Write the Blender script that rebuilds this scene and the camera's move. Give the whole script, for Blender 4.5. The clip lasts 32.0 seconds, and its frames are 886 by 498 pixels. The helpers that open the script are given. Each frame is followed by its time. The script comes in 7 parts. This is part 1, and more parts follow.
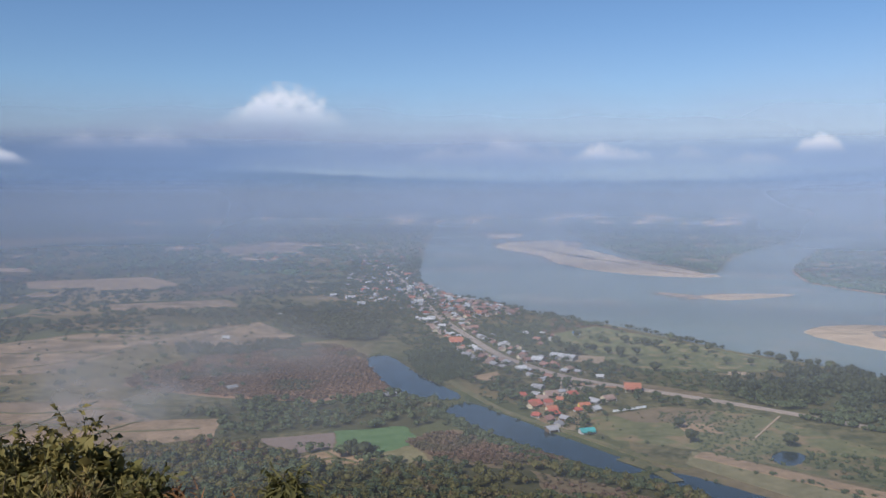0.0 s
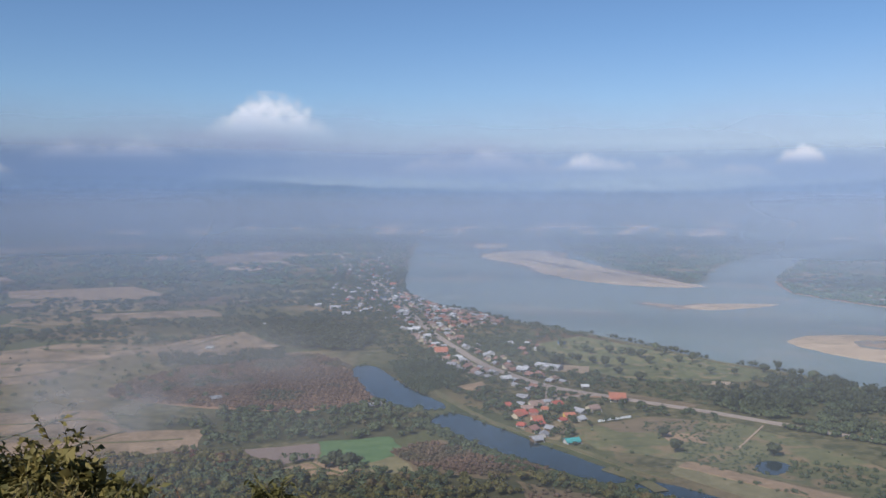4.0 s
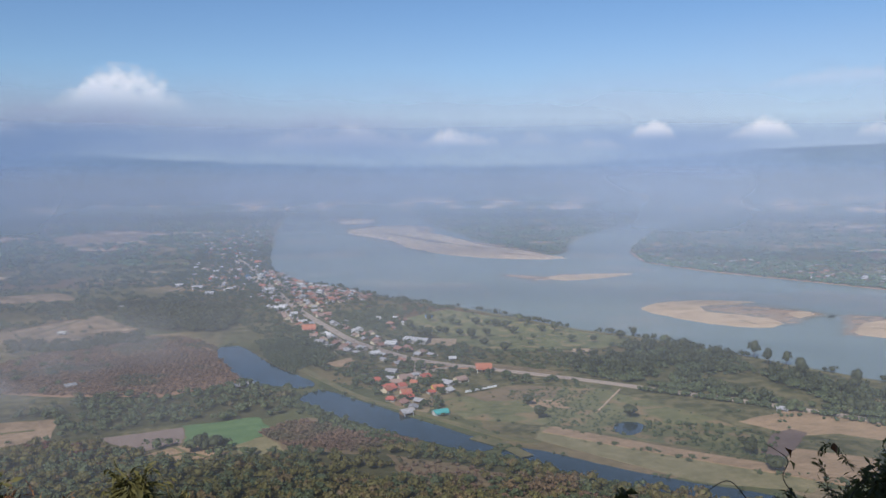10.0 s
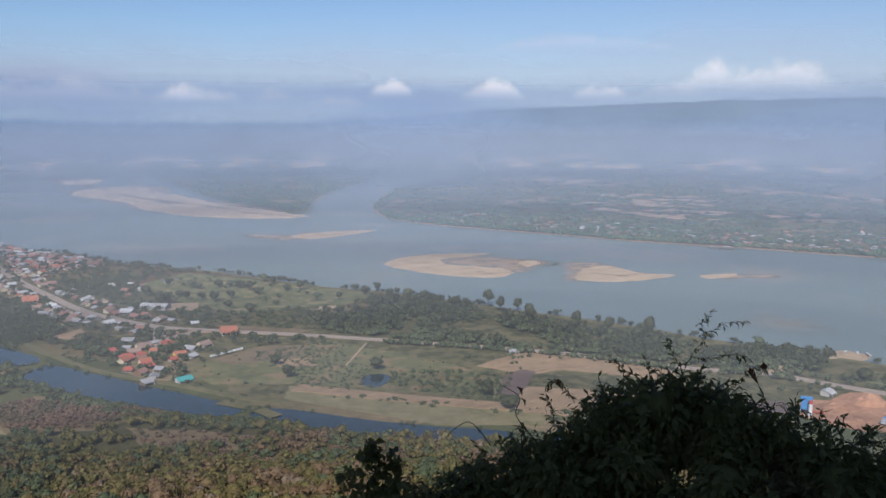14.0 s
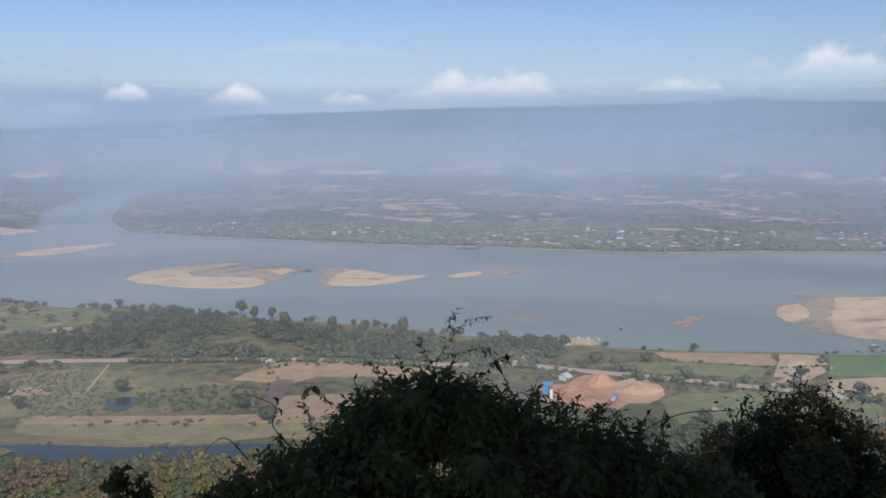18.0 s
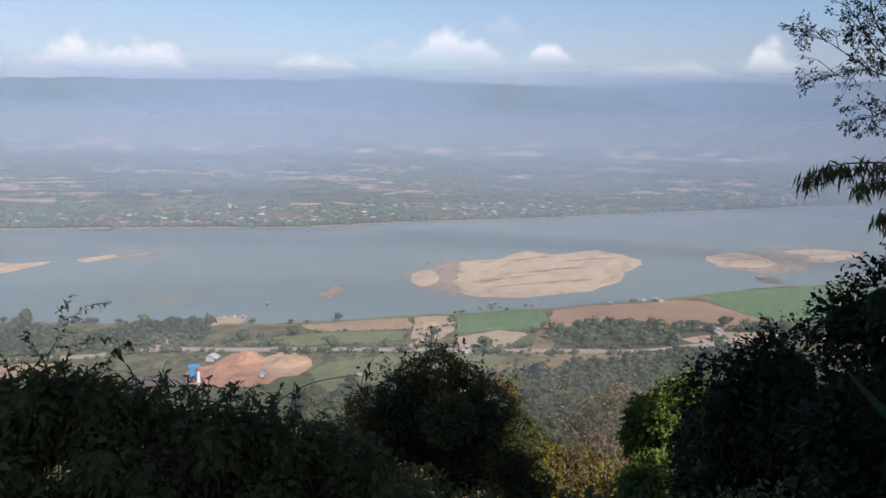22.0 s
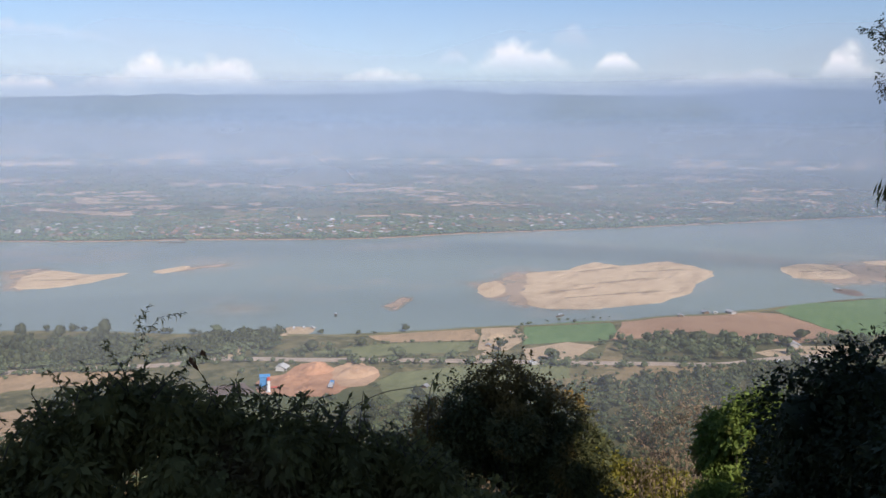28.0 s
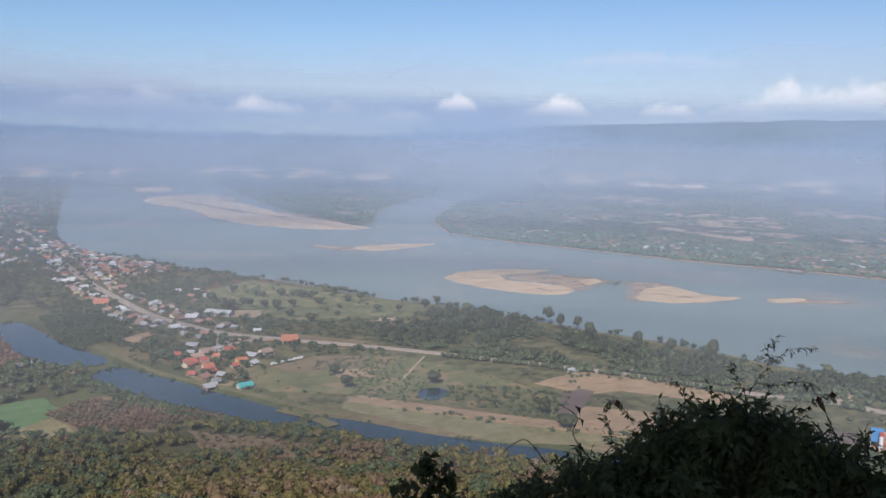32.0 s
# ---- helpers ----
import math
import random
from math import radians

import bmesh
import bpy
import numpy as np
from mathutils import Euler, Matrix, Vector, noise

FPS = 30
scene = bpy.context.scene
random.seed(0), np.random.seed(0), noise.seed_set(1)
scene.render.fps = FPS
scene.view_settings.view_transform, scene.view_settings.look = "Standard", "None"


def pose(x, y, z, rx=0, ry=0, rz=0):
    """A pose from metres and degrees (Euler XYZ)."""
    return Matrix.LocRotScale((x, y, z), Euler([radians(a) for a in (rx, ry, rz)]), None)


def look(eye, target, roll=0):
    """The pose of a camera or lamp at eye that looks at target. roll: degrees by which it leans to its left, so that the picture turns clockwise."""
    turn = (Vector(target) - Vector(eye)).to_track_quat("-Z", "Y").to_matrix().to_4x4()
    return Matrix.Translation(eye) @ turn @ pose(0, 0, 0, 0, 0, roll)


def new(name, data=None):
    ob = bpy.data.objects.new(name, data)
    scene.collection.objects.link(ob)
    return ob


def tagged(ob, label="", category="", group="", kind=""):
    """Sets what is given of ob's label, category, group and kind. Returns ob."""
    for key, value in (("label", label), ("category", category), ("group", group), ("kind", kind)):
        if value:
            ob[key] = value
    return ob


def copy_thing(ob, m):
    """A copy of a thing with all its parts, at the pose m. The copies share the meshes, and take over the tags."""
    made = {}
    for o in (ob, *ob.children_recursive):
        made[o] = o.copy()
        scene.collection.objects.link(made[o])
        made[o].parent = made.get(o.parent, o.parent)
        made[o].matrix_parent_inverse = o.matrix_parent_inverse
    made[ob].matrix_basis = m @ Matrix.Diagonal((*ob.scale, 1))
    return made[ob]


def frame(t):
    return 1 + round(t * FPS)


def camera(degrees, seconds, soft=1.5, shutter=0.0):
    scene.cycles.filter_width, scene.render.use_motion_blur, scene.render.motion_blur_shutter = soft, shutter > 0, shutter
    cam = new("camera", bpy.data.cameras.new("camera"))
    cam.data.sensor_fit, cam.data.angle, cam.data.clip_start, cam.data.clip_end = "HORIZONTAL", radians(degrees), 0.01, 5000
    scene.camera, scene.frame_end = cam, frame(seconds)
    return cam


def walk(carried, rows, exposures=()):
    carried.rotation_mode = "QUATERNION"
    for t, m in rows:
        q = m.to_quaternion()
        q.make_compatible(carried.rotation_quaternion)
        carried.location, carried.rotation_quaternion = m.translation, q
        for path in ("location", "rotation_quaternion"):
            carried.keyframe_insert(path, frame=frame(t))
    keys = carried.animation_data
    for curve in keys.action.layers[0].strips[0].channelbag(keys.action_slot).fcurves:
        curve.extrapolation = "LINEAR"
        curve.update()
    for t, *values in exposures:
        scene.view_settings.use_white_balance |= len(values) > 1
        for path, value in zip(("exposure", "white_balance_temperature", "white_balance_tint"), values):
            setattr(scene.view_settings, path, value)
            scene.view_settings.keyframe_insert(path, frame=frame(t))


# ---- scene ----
cam = camera(54.8, 32.0, soft=1.5)
# seconds, place in metres, tilt, roll and turn in degrees: a hand-held pan from a hilltop viewpoint
PATH = [
    (0.0, 0.000, -0.000, 200, 85.70, -0.00, -0.00),
    (0.5, 0.000, -0.000, 200, 85.83, 0.21, -1.71),
    (1.0, 0.000, -0.000, 200, 86.23, 0.51, -2.25),
    (1.5, 0.000, -0.000, 200, 85.76, 0.76, -2.97),
    (2.0, 0.000, -0.000, 200, 85.81, 0.79, -2.13),
    (2.5, 0.000, -0.000, 200, 86.09, 0.76, -0.39),
    (4.5, 0.000, -0.000, 200, 86.37, -0.43, -1.24),
    (5.0, 0.000, -0.000, 200, 86.01, -0.44, -1.45),
    (5.5, 0.000, -0.000, 200, 85.56, -0.07, -1.85),
    (6.0, 0.000, -0.000, 200, 85.43, -0.25, -3.27),
    (6.5, 0.000, -0.000, 200, 84.98, -0.07, -4.73),
    (7.0, 0.000, -0.000, 200, 84.52, -0.08, -6.15),
    (7.5, 0.000, -0.000, 200, 83.80, 0.66, -5.66),
    (8.0, 0.000, -0.000, 200, 84.05, 0.50, -6.30),
    (8.5, 0.000, -0.000, 200, 84.00, 0.34, -7.32),
    (9.0, 0.000, -0.000, 200, 84.60, -0.17, -7.86),
    (9.5, 0.000, -0.000, 200, 84.70, 0.02, -8.48),
    (10.0, 0.000, -0.000, 200, 84.72, 0.16, -9.95),
    (10.5, 0.000, -0.000, 200, 84.44, -0.49, -11.77),
    (11.0, 0.000, -0.000, 200, 83.66, -0.90, -13.42),
    (11.5, 0.000, -0.000, 200, 83.15, -0.19, -15.34),
    (12.0, 0.000, -0.000, 200, 82.60, -0.01, -18.46),
    (12.5, 0.000, -0.000, 200, 82.61, 0.23, -21.24),
    (13.0, 0.000, -0.000, 200, 82.47, 0.20, -23.17),
    (13.5, 0.000, -0.000, 200, 81.87, -0.13, -25.14),
    (15.5, 0.000, -0.000, 200, 83.08, 0.46, -32.47),
    (16.0, 0.000, -0.000, 200, 83.71, 0.74, -34.42),
    (16.5, 0.000, -0.000, 200, 83.78, -0.04, -36.97),
    (17.0, 0.000, -0.000, 200, 83.16, 0.24, -38.45),
    (17.5, 0.000, -0.000, 200, 83.44, 0.04, -40.82),
    (18.0, 0.006, -0.008, 200, 82.40, -0.13, -43.67),
    (18.5, 0.014, -0.017, 200, 82.09, -0.36, -46.09),
    (19.0, 0.022, -0.027, 200, 81.80, -0.56, -48.88),
    (19.5, 0.031, -0.037, 200, 80.77, -1.30, -51.71),
    (20.0, 0.035, -0.042, 200, 79.94, -1.81, -54.07),
    (20.5, 0.042, -0.051, 200, 81.56, -0.51, -54.36),
    (21.0, 0.056, -0.068, 200, 80.62, -0.90, -58.13),
    (21.5, 0.058, -0.070, 200, 81.09, -0.13, -61.42),
    (22.0, 0.059, -0.071, 200, 81.04, -1.13, -67.34),
    (22.5, 0.061, -0.074, 200, 81.89, -0.54, -70.28),
    (23.0, 0.064, -0.077, 200, 82.00, -0.71, -72.93),
    (23.5, 0.069, -0.083, 200, 82.22, -1.04, -75.80),
    (24.0, 0.074, -0.089, 200, 82.15, -0.76, -77.68),
    (24.5, 0.077, -0.092, 200, 83.03, -0.79, -79.68),
    (26.5, 0.077, -0.092, 200, 82.52, -0.64, -74.70),
    (27.0, 0.064, -0.077, 200, 82.42, -0.70, -70.92),
    (27.5, 0.060, -0.072, 200, 82.14, -0.48, -66.10),
    (28.0, 0.056, -0.067, 200, 81.74, -0.36, -62.95),
    (28.5, 0.043, -0.052, 200, 81.64, -0.33, -58.59),
    (29.0, 0.033, -0.040, 200, 81.95, -0.08, -52.99),
    (29.5, 0.026, -0.031, 200, 81.21, -0.19, -49.21),
    (30.0, 0.013, -0.015, 200, 81.04, -0.73, -46.09),
    (30.5, 0.006, -0.008, 200, 81.62, -1.25, -41.79),
    (31.0, 0.000, -0.000, 200, 82.20, -0.92, -36.03),
    (31.5, 0.000, -0.000, 200, 82.41, -0.47, -28.37),
    (32.0, 0.000, -0.000, 200, 82.86, -1.32, -22.78),
]
walk(cam, [(r[0], pose(*r[1:])) for r in PATH], [(0.0, 0.27, 5750, 11), (10.0, 0.29, 5800, 11), (13.0, 0.27, 5850, 12), (19.0, 0.38, 6000, 12), (23.0, 0.60, 6200, 13), (27.0, 0.70, 6300, 13), (28.0, 0.62, 6200, 13), (30.0, 0.56, 6100, 12), (32.0, 0.42, 5950, 12)])

# ---- light ----
SUN_AZ, SUN_EL = -145.0, 38.0      # degrees clockwise from +y, and above the horizon
sun_dir = Vector((math.sin(radians(SUN_AZ)) * math.cos(radians(SUN_EL)),
                  math.cos(radians(SUN_AZ)) * math.cos(radians(SUN_EL)), math.sin(radians(SUN_EL))))
world = bpy.data.worlds.new("sky")
scene.world = world
world.use_nodes = True
wn, wl = world.node_tree.nodes, world.node_tree.links
sky = wn.new("ShaderNodeTexSky")
sky.sky_type, sky.sun_disc = "NISHITA", False
sky.sun_elevation, sky.sun_rotation = radians(SUN_EL), radians(SUN_AZ)
sky.altitude, sky.air_density, sky.dust_density, sky.ozone_density = 800, 1.0, 0.3, 3.8
wl.new(sky.outputs[0], wn["Background"].inputs[0])
wn["Background"].inputs[1].default_value = 0.073
sun = new("sun", bpy.data.lights.new("sun", "SUN"))
sun.data.energy, sun.data.angle, sun.data.color = 3.8, radians(0.6), (1.0, 0.93, 0.82)
sun.matrix_world = look(sun_dir * 100, (0, 0, 0))

# ---- materials ----


def node_mat(name, rough=0.9, spec=0.2):
    m = bpy.data.materials.new(name)
    m.use_nodes = True
    nt = m.node_tree
    b = nt.nodes["Principled BSDF"]
    b.inputs["Roughness"].default_value = rough
    b.inputs["Specular IOR Level"].default_value = spec
    return m, nt.nodes, nt.links, b


def noise_node(N, L, scale, detail=4.0, rough=0.55, stretch=(1, 1, 1), local=False):
    co = N.new("ShaderNodeTexCoord").outputs["Object"] if local else N.new("ShaderNodeNewGeometry").outputs["Position"]
    mp = N.new("ShaderNodeMapping")
    mp.inputs["Scale"].default_value = [scale * s for s in stretch]
    L.new(co, mp.inputs["Vector"])
    t = N.new("ShaderNodeTexNoise")
    t.inputs["Scale"].default_value, t.inputs["Detail"].default_value, t.inputs["Roughness"].default_value = 1.0, detail, rough
    L.new(mp.outputs[0], t.inputs["Vector"])
    return t.outputs["Fac"]


def ramp_node(N, L, fac, stops, constant=False):
    r = N.new("ShaderNodeValToRGB")
    r.color_ramp.interpolation = "CONSTANT" if constant else "LINEAR"
    while len(r.color_ramp.elements) < len(stops):
        r.color_ramp.elements.new(0.5)
    for e, (p, c) in zip(r.color_ramp.elements, stops):
        e.position, e.color = p, (*c, 1) if len(c) == 3 else c
    L.new(fac, r.inputs[0])
    return r.outputs[0]


def mix_node(N, L, fac, a, b, mode="MIX"):
    x = N.new("ShaderNodeMix")
    x.data_type, x.blend_type = "RGBA", mode
    for sock, v in ((x.inputs[0], fac), (x.inputs[6], a), (x.inputs[7], b)):
        if isinstance(v, (int, float)):
            sock.default_value = v
        elif isinstance(v, tuple):
            sock.default_value = (*v, 1)
        else:
            L.new(v, sock)
    return x.outputs[2]


def math_node(N, L, op, a, b=0.0, clamp=False):
    x = N.new("ShaderNodeMath")
    x.operation, x.use_clamp = op, clamp
    for sock, v in zip(x.inputs, (a, b)):
        if isinstance(v, (int, float)):
            sock.default_value = v
        else:
            L.new(v, sock)
    return x.outputs[0]


def map_node(N, L, v, a, b, c=0.0, d=1.0, smooth=True):
    x = N.new("ShaderNodeMapRange")
    x.interpolation_type = "SMOOTHSTEP" if smooth else "LINEAR"
    L.new(v, x.inputs[0])
    for i, q in enumerate((a, b, c, d)):
        x.inputs[i + 1].default_value = q
    return x.outputs[0]


def bump_node(N, L, b, height, strength, distance):
    u = N.new("ShaderNodeBump")
    u.inputs["Strength"].default_value, u.inputs["Distance"].default_value = strength, distance
    L.new(height, u.inputs["Height"])
    L.new(u.outputs[0], b.inputs["Normal"])


def two_scale(name, dark, light, big, small, rough=0.92, bump=0.4, stretch=(1, 1, 1), local=False, rnd=0.0, spec=0.2, wet=None):
    """A surface with broad patches and a fine grain; big and small are the sizes of both in metres."""
    m, N, L, b = node_mat(name, rough, spec)
    n1 = noise_node(N, L, 1 / big, 5, 0.6, stretch, local)
    n2 = noise_node(N, L, 1 / small, 4, 0.65, stretch, local)
    n3 = noise_node(N, L, 1 / math.sqrt(big * small), 4, 0.6, stretch, local)
    f = math_node(N, L, "ADD", math_node(N, L, "MULTIPLY", n1, 0.42), math_node(N, L, "MULTIPLY", n2, 0.26))
    f = math_node(N, L, "ADD", f, math_node(N, L, "MULTIPLY", n3, 0.32))
    c = mix_node(N, L, map_node(N, L, f, 0.38, 0.62, smooth=False), dark, light)
    if wet:
        w = noise_node(N, L, 1 / (big * 0.8), 5, 0.6, stretch, local)
        c = mix_node(N, L, map_node(N, L, w, 0.5, 0.64), c, wet)
    if rnd:
        r = N.new("ShaderNodeObjectInfo").outputs["Random"]
        c = mix_node(N, L, 1.0, c, ramp_node(N, L, r, [(0, (1 - rnd,) * 3), (1, (1, 1, 1))]), "MULTIPLY")
    L.new(c, b.inputs["Base Color"])
    bump_node(N, L, b, n2, bump, small * 0.3)
    return m


def foliage(name, dark, light, patch, autumn=None, share=0.5, trans=0.25):
    """Leaves whose tint drifts from plant to plant and from clump to clump."""
    m, N, L, b = node_mat(name, 0.6, 0.25)
    isl = N.new("ShaderNodeNewGeometry").outputs["Random Per Island"]
    n1 = noise_node(N, L, 1 / patch, 2, 0.6)
    f = math_node(N, L, "ADD", math_node(N, L, "MULTIPLY", isl, 0.3), math_node(N, L, "MULTIPLY", n1, 0.7))
    c = mix_node(N, L, map_node(N, L, f, 0.25, 0.75, smooth=False), dark, light)
    if autumn:
        n2 = noise_node(N, L, 1 / (patch * 1.7), 2, 0.7)
        c = mix_node(N, L, map_node(N, L, n2, share - 0.06, share + 0.08), c, autumn)
    L.new(c, b.inputs["Base Color"])
    if trans:
        t = N.new("ShaderNodeBsdfTranslucent")
        L.new(c, t.inputs["Color"])
        s = N.new("ShaderNodeMixShader")
        s.inputs[0].default_value = trans
        L.new(b.outputs[0], s.inputs[1])
        L.new(t.outputs[0], s.inputs[2])
        L.new(s.outputs[0], N["Material Output"].inputs[0])
    return m


def ground_mat():
    m, N, L, b = node_mat("plain_soil", 0.95, 0.1)
    pos = N.new("ShaderNodeNewGeometry").outputs["Position"]
    warp = N.new("ShaderNodeTexNoise")
    warp.inputs["Scale"].default_value, warp.inputs["Detail"].default_value = 0.004, 3
    L.new(pos, warp.inputs["Vector"])
    add = N.new("ShaderNodeVectorMath")
    add.operation = "MULTIPLY_ADD"
    L.new(warp.outputs["Color"], add.inputs[0])
    add.inputs[1].default_value = (160, 160, 0)
    L.new(pos, add.inputs[2])
    vor = N.new("ShaderNodeTexVoronoi")
    vor.inputs["Scale"].default_value = 1 / 110
    L.new(add.outputs[0], vor.inputs["Vector"])
    sep = N.new("ShaderNodeSeparateColor")
    L.new(vor.outputs["Color"], sep.inputs[0])
    fields = ramp_node(N, L, sep.outputs[0], [
        (0.0, (0.075, 0.085, 0.035)), (0.2, (0.10, 0.11, 0.045)), (0.36, (0.20, 0.15, 0.075)), (0.52, (0.30, 0.21, 0.115)),
        (0.66, (0.12, 0.12, 0.05)), (0.8, (0.16, 0.10, 0.06)), (0.92, (0.33, 0.24, 0.14))], True)
    broad = noise_node(N, L, 1 / 420, 5, 0.6)
    scrub = mix_node(N, L, map_node(N, L, noise_node(N, L, 1 / 14, 8, 0.72), 0.36, 0.62), (0.055, 0.058, 0.024), (0.20, 0.165, 0.08))
    c = mix_node(N, L, map_node(N, L, broad, 0.44, 0.56), scrub, fields)
    c = mix_node(N, L, map_node(N, L, noise_node(N, L, 1 / 6, 5, 0.7), 0.3, 0.75, 0.0, 0.45), c, (0.06, 0.062, 0.03))
    L.new(c, b.inputs["Base Color"])
    bump_node(N, L, b, noise_node(N, L, 1 / 4, 5, 0.7), 0.5, 1.5)
    return m


def water_mat(name, color, silt, shoal=0.5, spec=0.35):
    m, N, L, b = node_mat(name, 0.26, spec)
    n = noise_node(N, L, 1 / 260, 4, 0.55)
    L.new(mix_node(N, L, map_node(N, L, n, shoal, shoal + 0.2), color, silt), b.inputs["Base Color"])
    bump_node(N, L, b, noise_node(N, L, 1 / 3.5, 3, 0.5), 0.08, 0.3)
    return m


def shoal_mat(name, dark, light, most):
    """Wet sand that shows through shallow water, fainter where it lies deeper."""
    m, N, L, b = node_mat(name, 0.7, 0.1)
    L.new(mix_node(N, L, noise_node(N, L, 1 / 25, 4), dark, light), b.inputs["Base Color"])
    at = N.new("ShaderNodeAttribute")
    at.attribute_name = "shallow"
    n = noise_node(N, L, 1 / 40, 4, 0.55, (1, 1.6, 1))
    f = math_node(N, L, "ADD", at.outputs["Fac"], math_node(N, L, "MULTIPLY", math_node(N, L, "SUBTRACT", n, 0.55), 1.5))
    t, o = N.new("ShaderNodeBsdfTransparent"), N.new("ShaderNodeMixShader")
    L.new(math_node(N, L, "MULTIPLY", map_node(N, L, f, 0.1, 1.1, 0.0, most), map_node(N, L, at.outputs["Fac"], 0.0, 0.85)), o.inputs[0])
    L.new(t.outputs[0], o.inputs[1])
    L.new(b.outputs[0], o.inputs[2])
    L.new(o.outputs[0], N["Material Output"].inputs[0])
    return m


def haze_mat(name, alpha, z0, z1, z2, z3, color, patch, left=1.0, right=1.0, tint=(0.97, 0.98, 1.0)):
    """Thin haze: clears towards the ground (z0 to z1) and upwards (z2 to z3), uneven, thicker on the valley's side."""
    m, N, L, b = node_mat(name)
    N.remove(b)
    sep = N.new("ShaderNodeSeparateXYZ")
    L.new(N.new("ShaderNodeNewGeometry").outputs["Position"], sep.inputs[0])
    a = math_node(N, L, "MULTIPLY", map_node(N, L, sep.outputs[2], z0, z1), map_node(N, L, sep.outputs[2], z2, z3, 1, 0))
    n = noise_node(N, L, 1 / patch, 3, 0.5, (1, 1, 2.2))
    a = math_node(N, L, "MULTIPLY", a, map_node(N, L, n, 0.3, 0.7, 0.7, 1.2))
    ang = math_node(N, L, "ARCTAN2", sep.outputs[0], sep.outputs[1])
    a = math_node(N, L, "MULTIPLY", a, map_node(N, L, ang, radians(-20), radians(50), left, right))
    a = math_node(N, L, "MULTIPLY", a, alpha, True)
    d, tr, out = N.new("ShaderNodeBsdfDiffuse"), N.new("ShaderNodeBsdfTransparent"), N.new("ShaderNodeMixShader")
    up = N.new("ShaderNodeCombineXYZ")   # normal fixed upwards, so the sheet takes the light from above evenly
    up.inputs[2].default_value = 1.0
    left_tint = tuple(q * k for q, k in zip(color, tint))   # shade put into the colour over the upper valley: far curtains darker and bluer
    L.new(mix_node(N, L, map_node(N, L, ang, radians(-15), radians(40)), left_tint, color), d.inputs["Color"])
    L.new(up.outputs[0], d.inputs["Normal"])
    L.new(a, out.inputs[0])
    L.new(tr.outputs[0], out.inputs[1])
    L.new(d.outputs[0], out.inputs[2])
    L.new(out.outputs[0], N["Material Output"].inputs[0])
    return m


def cloud_mat(name, dense=1.0, color=(1.0, 0.945, 0.915), glow=0.72):
    """A heaped cloud in its own frame, x from -1 to 1 and z from 0 to 1: a crisp uneven top over a base that melts away."""
    m, N, L, b = node_mat(name)
    N.remove(b)
    co = N.new("ShaderNodeTexCoord").outputs["Generated"]
    mp = N.new("ShaderNodeMapping")
    mp.inputs["Location"].default_value, mp.inputs["Scale"].default_value = (-1, 0, 0), (2, 0, 1)
    L.new(co, mp.inputs[0])
    sep = N.new("ShaderNodeSeparateXYZ")
    L.new(mp.outputs[0], sep.inputs[0])
    x, z = sep.outputs[0], sep.outputs[2]
    heap_n = noise_node(N, L, 1 / 120, 2, 0.5)
    puff = noise_node(N, L, 1 / 28, 4, 0.55)
    wide = math_node(N, L, "SUBTRACT", 1.0, math_node(N, L, "POWER", math_node(N, L, "ABSOLUTE", x), 2.0))
    top = math_node(N, L, "MULTIPLY", wide, map_node(N, L, heap_n, 0.3, 0.65, 0.62, 1.0))
    d = math_node(N, L, "SUBTRACT", math_node(N, L, "ADD", top, math_node(N, L, "MULTIPLY", math_node(N, L, "SUBTRACT", puff, 0.5), 0.42)), z)
    a = math_node(N, L, "MULTIPLY", map_node(N, L, d, -0.08, 0.36), map_node(N, L, z, 0.05, 0.75))
    a = math_node(N, L, "MULTIPLY", a, map_node(N, L, wide, 0.0, 0.35))
    a = math_node(N, L, "MULTIPLY", a, dense, True)
    # the sheet glows in place of sunlight falling on the cloud
    em, tr, out = N.new("ShaderNodeEmission"), N.new("ShaderNodeBsdfTransparent"), N.new("ShaderNodeMixShader")
    low = tuple(q * k for q, k in zip(color, (0.92, 0.945, 1.02)))   # underside shade painted into the colour, greyer and bluer
    body = math_node(N, L, "ADD", math_node(N, L, "MULTIPLY", d, -1.1), math_node(N, L, "MULTIPLY", puff, 0.8))
    L.new(mix_node(N, L, map_node(N, L, body, -0.15, 0.38), low, color), em.inputs["Color"])
    em.inputs["Strength"].default_value = glow
    L.new(a, out.inputs[0])
    L.new(tr.outputs[0], out.inputs[1])
    L.new(em.outputs[0], out.inputs[2])
    L.new(out.outputs[0], N["Material Output"].inputs[0])
    return m


M_GROUND = ground_mat()
M_RIVER = water_mat("river_water", (0.182, 0.217, 0.188), (0.262, 0.248, 0.20), 0.50, 0.2)
M_CANAL = water_mat("canal_water", (0.014, 0.030, 0.036), (0.022, 0.036, 0.036), spec=0.32)
M_CANAL.node_tree.nodes["Principled BSDF"].inputs["Roughness"].default_value = 0.12
M_SAND = two_scale("river_sand", (0.44, 0.315, 0.21), (0.66, 0.49, 0.33), 50, 4, bump=0.3, stretch=(1, 2.2, 1), wet=(0.40, 0.285, 0.19))
M_SHOAL = shoal_mat("wet_shoal_sand", (0.52, 0.34, 0.24), (0.66, 0.45, 0.31), 0.55)
M_SILT = shoal_mat("suspended_silt", (0.50, 0.40, 0.31), (0.56, 0.45, 0.35), 0.34)
M_WETSAND = shoal_mat("wet_river_sand", (0.32, 0.23, 0.16), (0.44, 0.32, 0.215), 0.5)
